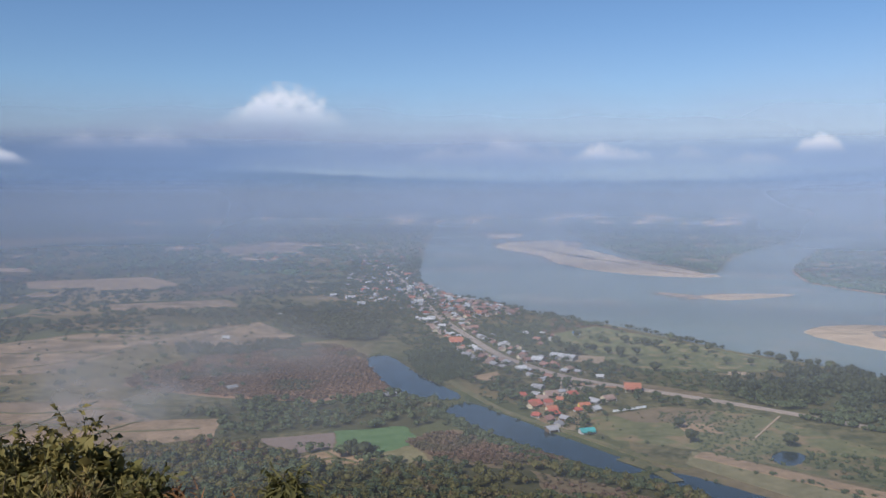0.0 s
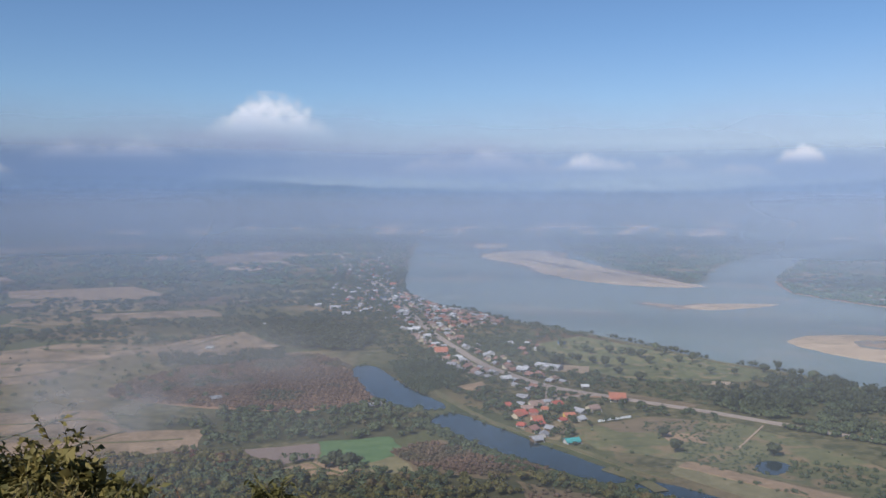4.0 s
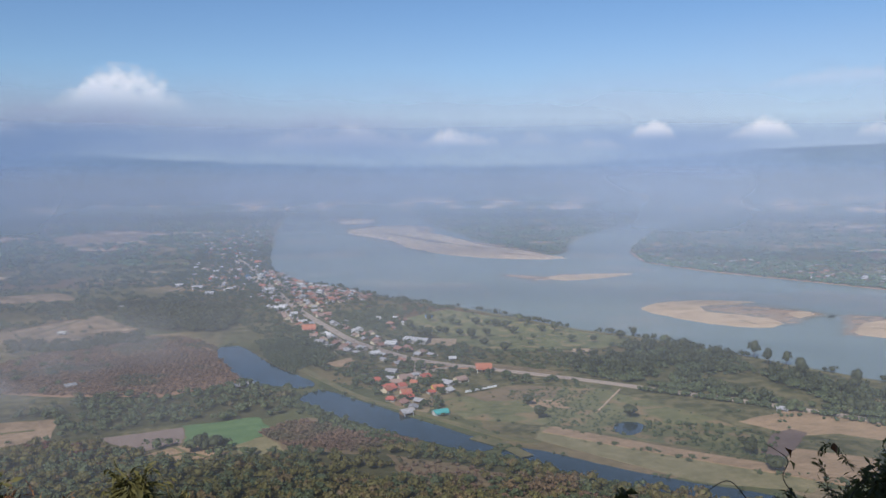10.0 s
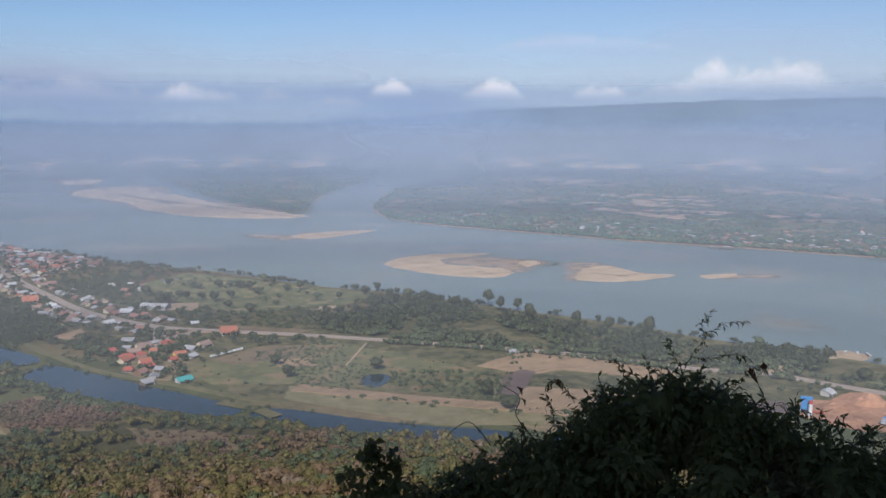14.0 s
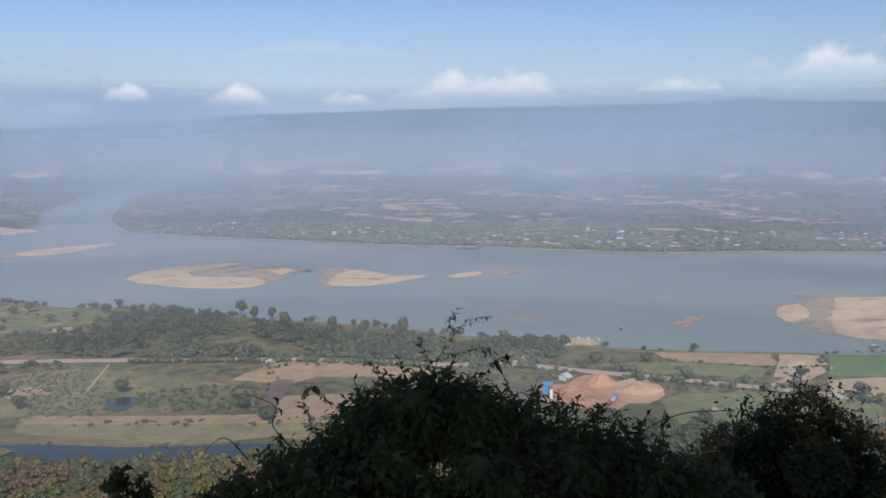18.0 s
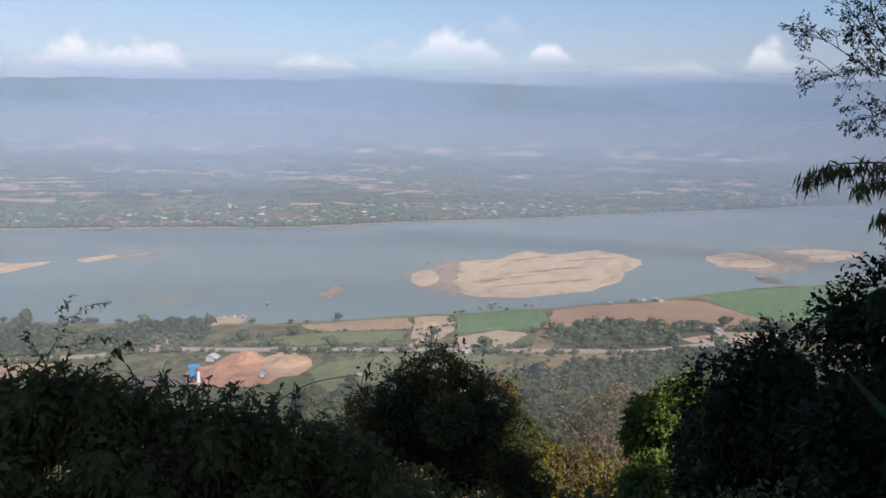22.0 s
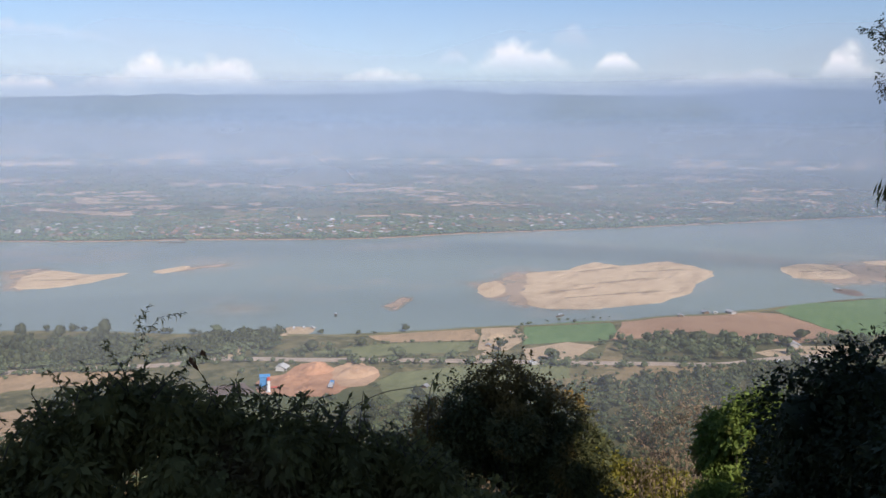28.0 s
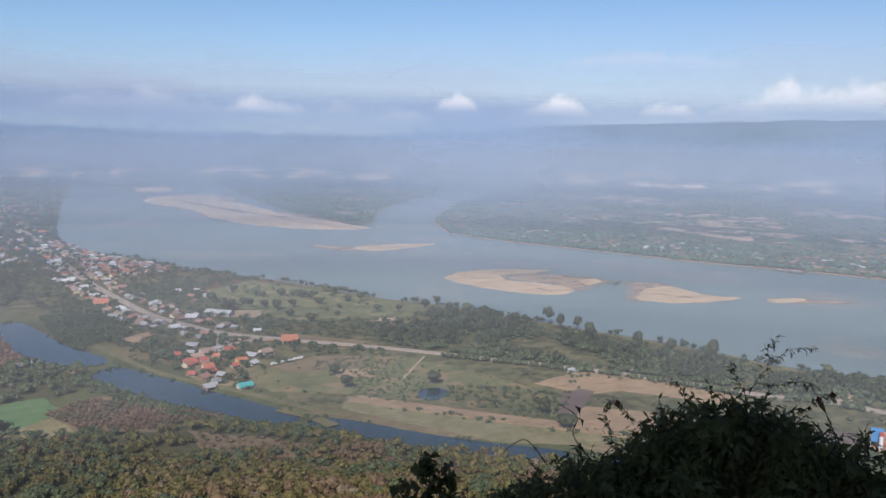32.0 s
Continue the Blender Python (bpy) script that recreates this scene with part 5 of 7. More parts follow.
def house(w, d, h, wall, roof, rise, label, hip=0.0, porch=True, storeys=1, category="house"):
    """A village house with gabled or hipped roof, door, windows with frames, and a lean-to porch."""
    e = new("house")
    bm = box_bm(bmesh.new(), -w / 2, w / 2, -d / 2, d / 2, -0.5, h)
    if not hip:   # gable ends
        for sx in (-1, 1):
            x = sx * (w / 2)
            q = [bm.verts.new(p) for p in ((x, -d / 2, h), (x, d / 2, h), (x, 0, h + rise - 0.02))]
            bm.faces.new(q if sx > 0 else q[::-1])
    part("wall", bm, wall, e)
    part("roof", gable_roof(w, d, h, rise, 0.8, hip=hip), roof, e)
    box_part("door", (-0.5, 0.5, -d / 2 - 0.06, -d / 2 + 0.02, 0, 2.1), M_DOOR, e)
    for s in range(storeys):
        for x in (-w * 0.32, w * 0.3):
            for side in (-1, 1):
                y = side * d / 2
                win = box_part("window", (x - 0.75, x + 0.75, y - 0.05, y + 0.05, 0.95 + 2.9 * s, 2.15 + 2.9 * s), M_WHITE, e)
                box_part("pane", (x - 0.65, x + 0.65, y - 0.07, y + 0.07, 1.05 + 2.9 * s, 2.05 + 2.9 * s), M_GLASS, win)
    if porch:
        bm = bmesh.new()
        q = [bm.verts.new(p) for p in ((-w / 2, -d / 2 - 2.6, 2.2), (w / 2, -d / 2 - 2.6, 2.2), (w / 2, -d / 2 - 0.05, 2.75), (-w / 2, -d / 2 - 0.05, 2.75),
                                       (-w / 2, -d / 2 - 2.6, 2.32), (w / 2, -d / 2 - 2.6, 2.32), (w / 2, -d / 2 - 0.05, 2.87), (-w / 2, -d / 2 - 0.05, 2.87))]
        for f in ((3, 2, 1, 0), (4, 5, 6, 7), (0, 1, 5, 4), (1, 2, 6, 5), (3, 0, 4, 7)):
            bm.faces.new([q[i] for i in f])
        part("porch_roof", bm, roof, e)
        for x in (-w / 2 + 0.2, w / 2 - 0.2):
            box_part("post", (x - 0.08, x + 0.08, -d / 2 - 2.5, -d / 2 - 2.34, -0.3, 2.25), M_WHITE, e)
    return tagged(e, label, category, "village houses")


def flat_block(w, d, h, storeys, label):
    """A flat-roofed concrete shop building with a parapet."""
    e = new("shop_building")
    box_part("wall", (-w / 2, w / 2, -d / 2, d / 2, -0.5, h), M_WALL[0], e)
    box_part("roof", (-w / 2 + 0.25, w / 2 - 0.25, -d / 2 + 0.25, d / 2 - 0.25, h, h + 0.1), M_WALL[3], e)
    for b in ((-w / 2, w / 2, -d / 2, -d / 2 + 0.25), (-w / 2, w / 2, d / 2 - 0.25, d / 2)):
        box_part("parapet", (*b, h, h + 0.7), M_WHITE, e)
    for s in range(storeys):
        for x in np.arange(-w / 2 + 1.5, w / 2 - 1, 3.2):
            box_part("window", (x - 0.8, x + 0.8, -d / 2 - 0.05, -d / 2 + 0.05, 1.0 + 3.1 * s, 2.3 + 3.1 * s), M_GLASS, e)
    return tagged(e, label, "building", "village houses")


T = []
for w, d, h, wl_, rf, rise, hip, lab in (
        (10, 8, 3.2, 0, "red", 2.2, 2.5, "white-walled house with a hipped red tile roof"),
        (9, 7, 3.2, 1, "orange", 2.0, 0, "cream-walled house with an orange tile roof"),
        (11, 7, 3.0, 2, "rust", 1.9, 0, "wooden house with a rusty tin roof"),
        (12, 8, 3.2, 3, "grey", 1.6, 0, "grey-walled house with a dull metal roof"),
        (10, 7, 3.2, 0, "white", 1.5, 0, "white house with a pale sheet-metal roof"),
        (9, 7, 5.8, 0, "brown", 1.9, 2.0, "two-storey white house with a brown roof"),
        (11, 8, 3.2, 1, "brown", 2.0, 0, "cream house with a weathered brown roof"),
        (8, 6, 3.0, 2, "grey", 1.4, 0, "small wooden house with a grey metal roof"),
        (10, 8, 3.3, 0, "blue", 1.8, 0, "white house with a blue metal roof")):
    T.append(house(w, d, h, M_WALL[wl_], M_ROOF[rf], rise, lab, hip, storeys=2 if h > 5 else 1))
T.append(flat_block(12, 9, 6.5, 2, "two-storey white flat-roofed shop building"))


def stand(tmpl, x, y, turn, s=1.0, label=""):
    ob = copy_thing(tmpl, Matrix.Translation((x, y, 0.15)) @ Matrix.Rotation(radians(turn), 4, "Z") @ Matrix.Scale(s, 4))
    if label:
        ob["label"] = label
    return ob


placed = []


def free_spot(x, y, gap):
    if any((x - a) ** 2 + (y - b) ** 2 < gap * gap for a, b in placed):
        return False
    if any(inside(q, [(x, y)])[0] for q in [river_line] + WATERS):
        return False
    if np.min(np.hypot(road_pts[:, 0] - x, road_pts[:, 1] - y)) < 11:
        return False
    placed.append((x, y))
    return True


# houses with places of their own
for x, y, k, turn, s, lab in (
        (184, 818, 1, -8, 1.9, "large house with a bright orange roof beside the road"),
        (84, 764, 0, 12, 1.3, "white house with a bright red roof"), (74, 792, 0, 5, 1.2, ""), (102, 797, 6, 15, 1.35, ""), (96, 732, 0, 10, 1.2, ""), (108, 958, 4, -30, 1.5, ""),
        (163, 876, 4, 0, 0.9, ""), (110, 1134, 4, 0, 1.1, ""), (-77, 1868, 1, 0, 1.7, ""), (36, 1026, 4, 0, 1.3, ""), (-22, 1236, 4, 5, 1.7, ""), (-17, 1262, 4, 0, 1.3, ""),
        (96, 744, 1, 15, 1.2, ""), (80, 757, 1, 50, 1.15, ""), (153, 782, 6, 30, 1.2, ""),
        (88, 682, 7, 20, 1.3, ""), (96, 698, 3, 70, 0.9, ""), (16, 1066, 1, 5, 2.0, "large house with an orange roof beside the road"),
        (-245, 1292, 4, 10, 1.2, ""), (-197, 1524, 4, 10, 1.4, ""), (-162, 1486, 3, 0, 1.6, ""), (-136, 1415, 4, 0, 1.5, ""), (-207, 826, 3, 30, 1.0, ""),
        (-282, 1100, 4, 0, 1.1, ""), (697, 308, 7, 20, 0.7, ""), (398, 636, 3, -40, 0.9, "low house with a pale metal roof beside the road"),
        (142, 1090, 4, 20, 1.2, ""), (178, 1130, 8, 0, 1.0, "")):
    placed.append((x, y))
    stand(T[k], x, y, turn, s * 0.82, lab)
turq = house(15, 8, 3.4, M_WALL[0], M_ROOF["turquoise"], 2.2, "long house with a bright turquoise metal roof", porch=True)
turq.matrix_world = Matrix.Translation((116, 677, 0.1)) @ Matrix.Rotation(radians(18), 4, "Z") @ Matrix.Scale(0.8, 4)
placed.append((117, 681))
yel = house(11, 8, 3.6, M_WALL[4], M_ROOF["orange"], 1.8, "bright yellow house with an orange roof", porch=True)
yel.matrix_world = Matrix.Translation((127, 757, 0.1)) @ Matrix.Rotation(radians(10), 4, "Z") @ Matrix.Scale(0.85, 4)
stand(T[4], 135, 747, 40, 0.85)
placed += [(131, 762), (141, 752)]
hall = house(30, 13, 4.0, M_WALL[0], M_ROOF["white"], 2.4, "long white metal-roofed hall beside a bare yard", porch=False, category="hall")
hall.matrix_world = Matrix.Translation((139, 971, 0.1)) @ Matrix.Rotation(radians(-38), 4, "Z")
big = house(14, 10, 6.4, M_WALL[0], M_ROOF["white"], 2.6, "large white two-storey building in the village", porch=False, storeys=2, category="building")
big.matrix_world = Matrix.Translation((-41, 1416, 0.1)) @ Matrix.Rotation(radians(10), 4, "Z")
pond_house = house(15, 7, 3.0, M_WALL[3], M_ROOF["grey"], 1.2, "low house with a grey-blue roof beside the pond", porch=True)
pond_house.matrix_world = Matrix.Translation((-52, 797, 0.1)) @ Matrix.Rotation(radians(8), 4, "Z")
placed += [(146, 980), (-41, 1416), (-52, 797), (150, 965), (135, 975)]
for x, y in ((-44, 810), (-40, 805)):
    e = new("water_tank")
    bm = bmesh.new()
    bmesh.ops.create_cone(bm, cap_ends=True, segments=16, radius1=1.6, radius2=1.6, depth=3.0, matrix=Matrix.Translation((0, 0, 1.5)))
    part("tank", bm, M_WHITE, e)
    bm = bmesh.new()
    bmesh.ops.create_cone(bm, cap_ends=True, segments=16, radius1=1.65, radius2=0.3, depth=0.7, matrix=Matrix.Translation((0, 0, 3.3)))
    part("lid", bm, M_WHITE, e)
    e.location = (x, y, 0.1)
    tagged(e, "round white water tank beside the pond house", "water tank", "water tanks")

# houses along the road and in the quarters of the village
hr = random.Random(11)
for _ in range(2200):
    i = hr.randrange(20, len(road_pts) - 180)
    x, y = road_pts[i]
    if not 880 < y < 2500:
        continue
    tx, ty = road_pts[i + 1] - road_pts[i]
    L_ = math.hypot(tx, ty)
    off = hr.choice((-1, 1)) * (13 + 24 * hr.random() ** 2.2)
    x, y = x - ty / L_ * off, y + tx / L_ * off
    if len(placed) > 175 or not free_spot(x, y, 11.0):
        continue
    stand(T[hr.choice((0, 1, 2, 2, 2, 3, 3, 6, 6, 6, 7, 7, 7, 2, 4))], x, y, math.degrees(math.atan2(ty, tx)) + hr.choice((0, 0, 180, 90)) + hr.uniform(-6, 6), hr.uniform(0.7, 1.05))
for poly, n, gap, kinds in (
        ([(-62, 1725), (-42, 1715), (5, 1555), (70, 1440), (125, 1372), (110, 1290), (34, 1275), (10, 1262), (-25, 1450)], 112, 10.0, (1, 2, 2, 4, 6, 6, 3, 3, 7, 2)),
        ([(-205, 1900), (-120, 1900), (-85, 1660), (-55, 1430), (-60, 1320), (-110, 1430), (-160, 1560), (-205, 1700)], 34, 13, (2, 3, 4, 6, 7, 7)),
        ([(60, 790), (90, 840), (125, 800), (160, 770), (130, 730), (95, 690), (75, 740)], 13, 12.5, (0, 2, 3, 6, 7, 1, 0)),
        ([(-240, 2300), (-170, 2300), (-100, 1900), (-60, 1950), (-62, 2350), (-90, 2600), (-210, 2600)], 26, 17, (4, 3, 2, 7, 1)),
        ([(20, 1050), (60, 985), (72, 925), (46, 922), (22, 1010)], 9, 11, (2, 3, 7, 6, 4)),
        ([(100, 1075), (120, 1160), (150, 1150), (125, 1050)], 4, 14, (4, 3, 2))):
    poly_a = np.array(poly, float)
    lo, hi = poly_a.min(0), poly_a.max(0)
    c = 0
    for _ in range(2600):
        x, y = hr.uniform(lo[0], hi[0]), hr.uniform(lo[1], hi[1])
        if c < n and inside(poly_a, [(x, y)])[0] and free_spot(x, y, gap):
            stand(T[hr.choice(kinds)], x, y, hr.choice((0, 20, -30, -45, 60)) + hr.uniform(-10, 10), hr.uniform(0.62, 0.95))
            c += 1
# shade trees among the houses
homes = np.array(placed)
p = region(village, 9.5, thin=0.3, patchy=0.12, road=12)
p = p[np.min(np.linalg.norm(p[:, None, :] - homes[None], axis=2), axis=1) > 6.5]
scatter("village_trees", p, sizes(p, 1.9, 4.4), CROWN_MID, F_VILLAGE, "shade trees among the village houses")
p = region([(30, 860), (60, 900), (110, 790), (190, 740), (225, 700), (150, 640), (70, 755)], 8.5, thin=0.3)
p = p[np.min(np.linalg.norm(p[:, None, :] - homes[None], axis=2), axis=1) > 7]
scatter("village_trees", p, sizes(p, 1.9, 4.2), CROWN_NEAR, F_VILLAGE, "shade trees among the village houses")
# villages on the far bank and upstream, too far off to pick apart
M_FARROOF = node_mat("far_village_roof", 0.6)[0]
_N, _L = M_FARROOF.node_tree.nodes, M_FARROOF.node_tree.links
_L.new(ramp_node(_N, _L, _N.new("ShaderNodeNewGeometry").outputs["Random Per Island"], [
    (0.0, (0.28, 0.17, 0.13)), (0.2, (0.36, 0.34, 0.33)), (0.45, (0.25, 0.20, 0.17)), (0.72, (0.52, 0.50, 0.49)), (0.86, (0.42, 0.21, 0.15))], True), _N["Principled BSDF"].inputs["Base Color"])
wall_v, wall_f, roof_v, roof_f = [], [], [], []


def far_house(x, y, turn, s):
    c, n = math.cos(turn), math.sin(turn)
    w, d, h = 5.0 * s, 3.6 * s, 3.4 * s
    k = len(wall_v)
    for z in (0, h):
        for u, v in ((-w, -d), (w, -d), (w, d), (-w, d)):
            wall_v.append((x + u * c - v * n, y + u * n + v * c, z))
    for a_, b_ in ((0, 1), (1, 2), (2, 3), (3, 0)):
        wall_f.extend([(k + a_, k + b_, k + 4 + b_), (k + a_, k + 4 + b_, k + 4 + a_)])
    k = len(roof_v)
    for u, v, z in ((-w * 1.12, -d * 1.2, h * 0.95), (w * 1.12, -d * 1.2, h * 0.95), (w * 1.12, d * 1.2, h * 0.95), (-w * 1.12, d * 1.2, h * 0.95), (-w * 1.12, 0, h * 1.6), (w * 1.12, 0, h * 1.6)):
        roof_v.append((x + u * c - v * n, y + u * n + v * c, z))
    roof_f.extend([(k + i, k + j, k + l) for i, j, l in ((0, 1, 5), (0, 5, 4), (2, 3, 4), (2, 4, 5), (0, 4, 3), (1, 2, 5))])


far_line = smooth_line(far_bank[2:14], 30)
for _ in range(1300):
    i = hr.randrange(2, len(far_line) - 2)
    tx, ty = far_line[i + 1] - far_line[i]
    L_ = math.hypot(tx, ty)
    off = -(38 + 260 * hr.random() ** 1.6)
    x, y = far_line[i][0] - ty / L_ * off, far_line[i][1] + tx / L_ * off
    if noise.noise((x / 190, y / 190, 21)) > -0.12 and free_spot(x, y, 15):
        far_house(x, y, math.atan2(ty, tx) + hr.uniform(-0.3, 0.3), hr.uniform(0.55, 0.92))
for cx, cy, n, sx in ((1430, 1040, 46, 42), (2200, 390, 40, 160), (1085, 1400, 14, 40), (2500, 150, 30, 150), (1900, 480, 20, 90), (-140, 2650, 30, 55), (-130, 3100, 40, 60), (-380, 2850, 16, 90), (-190, 2200, 14, 60)):
    for _ in range(n):
        x, y = cx + hr.gauss(0, sx), cy + hr.gauss(0, sx * (3 if cx < 0 else 1))
        if free_spot(x, y, 15):
            far_house(x, y, hr.uniform(0, 3.1), hr.uniform(0.6, 1.05))
tagged(tri_mesh("far_village_walls", wall_v, wall_f, M_WALL[2]), "pale walls of far village houses along the bank", "houses", kind="stuff")
tagged(tri_mesh("far_village_roofs", roof_v, roof_f, M_FARROOF), "red, grey and white roofs of far village houses", "houses", kind="stuff")
for k, ob in enumerate(T):   # the patterns themselves stand in the village too
    ob.matrix_world = Matrix.Translation((-150 + 22 * (k % 5), 1600 + 20 * (k // 5) + 7 * (k % 2), 0.15)) @ Matrix.Rotation(radians(17 * k), 4, "Z")

e = new("pagoda")
for k, (r0, r1, z0, z1) in enumerate(((9, 8, 0, 5), (6, 5, 5, 11), (3.0, 1.3, 11, 18), (0.9, 0.15, 18, 33))):
    bm = bmesh.new()
    bmesh.ops.create_cone(bm, cap_ends=True, segments=12, radius1=r0, radius2=r1, depth=z1 - z0, matrix=Matrix.Translation((0, 0, (z0 + z1) / 2)))
    part("tier" if k < 3 else "spire", bm, M_WALL[1] if k < 2 else M_ROOF["orange"], e)
e.matrix_world = Matrix.Translation((1465, 1090, 0)) @ Matrix.Scale(0.62, 4)
tagged(e, "slender orange and cream temple spire among the far village", "pagoda")

# long white garden wall
e = new("garden_wall")
for i in range(9):
    a, b = Vector((150 + 3.7 * i, 741 + 1.75 * i, 0)), Vector((153.2 + 3.7 * i, 742.5 + 1.75 * i, 0))
    d = (b - a).normalized()
    s = Vector((-d.y, d.x, 0)) * 0.15
    bm = bmesh.new()
    v = [bm.verts.new((*p.xy, z)) for z in (0, 1.9) for p in (a - s, b - s, b + s, a + s)]
    for f in ((3, 2, 1, 0), (4, 5, 6, 7), (0, 1, 5, 4), (1, 2, 6, 5), (2, 3, 7, 6), (3, 0, 4, 7)):
        bm.faces.new([v[j] for j in f])
    part("panel", bm, M_WHITE, e)
tagged(e, "long white panelled garden wall beside the pasture", "wall")

# ---- sand yard: blue batching tower, silo, sand heaps, truck ----
e = new("batching_plant")
box_part("tower", (-3.6, 3.6, -2.7, 2.7, 3.5, 11.0), M_BLUEP, e, "bright blue clad tower")
bm = gable_roof(7.2, 5.4, 11.0, 1.3, 0.4)
part("roof", bm, M_BLUEP, e)
for x in (-3.6, 3.6):
    for y in (-2.6, 2.6):
        box_part("leg", (x - 0.25, x + 0.25, y - 0.25, y + 0.25, -0.3, 3.5), M_STEEL, e)
silo = box_part("silo_base", (1.0, 4.4, -7.0, -4.0, -0.3, 0.4), M_STEEL, e)
bm = bmesh.new()
bmesh.ops.create_cone(bm, cap_ends=True, segments=20, radius1=1.3, radius2=1.3, depth=8.5, matrix=Matrix.Translation((2.7, -5.5, 4.6)))
part("silo", bm, M_WHITE, e, "white cement silo", smooth=False)
bm = bmesh.new()
bmesh.ops.create_cone(bm, cap_ends=True, segments=20, radius1=1.35, radius2=1.1, depth=2.6, matrix=Matrix.Translation((2.7, -5.5, 10.1)))
part("silo_top", bm, M_REDP, e, "red silo top")
box_part("conveyor", (4, 12, -0.6, 0.6, 1.5, 2.1), M_REDP, e, "red conveyor")
e.matrix_world = Matrix.Translation((497, 404, 0.2)) @ Matrix.Rotation(radians(-50), 4, "Z")
tagged(e, "blue-clad batching tower with a red-topped white silo", "batching plant")


def heap(cx, cy, rx, ry, h, material, label, seed):
    bm = bmesh.new()
    n, m = 20, 34
    rows = []
    for j in range(n + 1):
        row = []
        for i in range(m):
            a = 2 * math.pi * i / m
            q = j / n
            edge = 1 + 0.18 * noise.noise((math.cos(a) * 1.5, math.sin(a) * 1.5, seed))
            x, y = rx * q * edge * math.cos(a), ry * q * edge * math.sin(a)
            z = h * (0.72 * (1 - q) ** 0.9 + 0.5 * abs(noise.noise((x / 9, y / 9, seed))) * (1 - q * q)) + 1.1 * noise.noise((x / 3.5, y / 3.5, seed)) * (1 - q)
            row.append(bm.verts.new((cx + x, cy + y, z + 0.1)))
        rows.append(row)
    for j in range(n):
        for i in range(m):
            bm.faces.new((rows[j][i], rows[j + 1][i], rows[j + 1][(i + 1) % m], rows[j][(i + 1) % m]))
    bmesh.ops.remove_doubles(bm, verts=bm.verts, dist=0.01)
    return tagged(part("sand_heap", bm, material, None, smooth=True), label, "sand heap", "sand heaps")


heap(560, 400, 15, 13, 9.0, M_ORANGE, "steep heap of orange sand in the yard", 1)
heap(527, 401, 19, 13, 4.5, M_ORANGE, "low heap of orange sand", 2)
heap(570, 368, 21, 14, 5.0, M_PALEORANGE, "broad heap of pale sand beside the yard", 3)
heap(512, 378, 11, 8, 2.2, M_ORANGE, "flat heap of orange sand", 4)
heap(660, 496, 16, 10, 3.0, M_DIRT, "pale gravel heap at the river landing", 5)
heap(735, 318, 16, 9, 3.5, M_DIRT, "pale earth heap by the river ramp", 6)


def truck(x, y, turn, body, label, size=1.25):
    e = new("truck")
    box_part("cab", (2.2, 4.2, -1.2, 1.2, 0.7, 3.0), body, e)
    box_part("cargo_bed", (-4.2, 2.0, -1.25, 1.25, 1.0, 2.6), M_STEEL, e)
    box_part("windscreen", (4.2, 4.26, -1.0, 1.0, 1.8, 2.7), M_GLASS, e)
    for wx in (-3.2, -1.9, 3.1):
        for wy in (-1.1, 1.1):
            bm = bmesh.new()
            bmesh.ops.create_cone(bm, cap_ends=True, segments=14, radius1=0.5, radius2=0.5, depth=0.35, matrix=Matrix.Translation((wx, wy, 0.5)) @ Matrix.Rotation(radians(90), 4, "X"))
            part("wheel", bm, M_TYRE, e)
    e.matrix_world = Matrix.Translation((x, y, 0.3)) @ Matrix.Rotation(radians(turn), 4, "Z") @ Matrix.Scale(size, 4)
    return tagged(e, label, "truck", "trucks")


truck(527, 364, 25, M_BLUEP, "blue and white tipper truck in the sand yard")
truck(664, 502, 30, M_WHITE, "white truck parked on the river landing", 0.75)
truck(671, 495, 40, M_WHITE, "white truck parked on the river landing", 0.75)
truck(676, 488, 60, M_STEEL, "dark truck parked on the river landing", 0.75)
stand(T[4], 547, 427, 20, 0.95, "small white-roofed house above the sand yard")
for x, y, k, turn, s in ((933, 157, 7, 30, 0.9), (948, 133, 3, 50, 0.8), (905, 178, 7, 20, 0.7), (940, 148, 4, 10, 0.5), (712, 300, 4, 10, 0.45), (830, 60, 3, 20, 0.9), (560, 300, 7, 0, 0.6),
                         (660, 250, 4, 45, 0.6), (756, 62, 4, 30, 0.9), (772, 40, 3, 70, 0.9)):
    stand(T[k], x, y, turn, s)


def boat(x, y, turn, s, label):
    e = new("boat")
    bm = bmesh.new()
    n = 10
    rows = []
    for i in range(n + 1):
        q = i / n * 2 - 1
        w = 0.95 * (1 - abs(q) ** 2.4) + 0.03
        x0, lift = q * 5.5, 0.5 * abs(q) ** 3
        rows.append([bm.verts.new(p) for p in ((x0, -w, 0.55 + lift), (x0, -w * 0.6, -0.1 + lift * 0.5), (x0, w * 0.6, -0.1 + lift * 0.5), (x0, w, 0.55 + lift))])
    for a, b in zip(rows, rows[1:]):
        for j in range(3):
            bm.faces.new((a[j], a[j + 1], b[j + 1], b[j]))
    part("hull", bm, M_BOAT, e)
    box_part("deck", (-4, 4, -0.6, 0.6, 0.2, 0.3), M_BOAT, e)
    box_part("canopy", (-2.4, 2.2, -0.9, 0.9, 1.9, 2.02), M_STEEL, e, "pale canopy")
    for px in (-2.2, 2.0):
        for py in (-0.75, 0.75):
            box_part("post", (px - 0.05, px + 0.05, py - 0.05, py + 0.05, 0.25, 1.9), M_BOAT, e)
    e.matrix_world = Matrix.Translation((x, y, 0.3)) @ Matrix.Rotation(radians(turn), 4, "Z") @ Matrix.Scale(s, 4)
    return tagged(e, label, "boat", "boats")


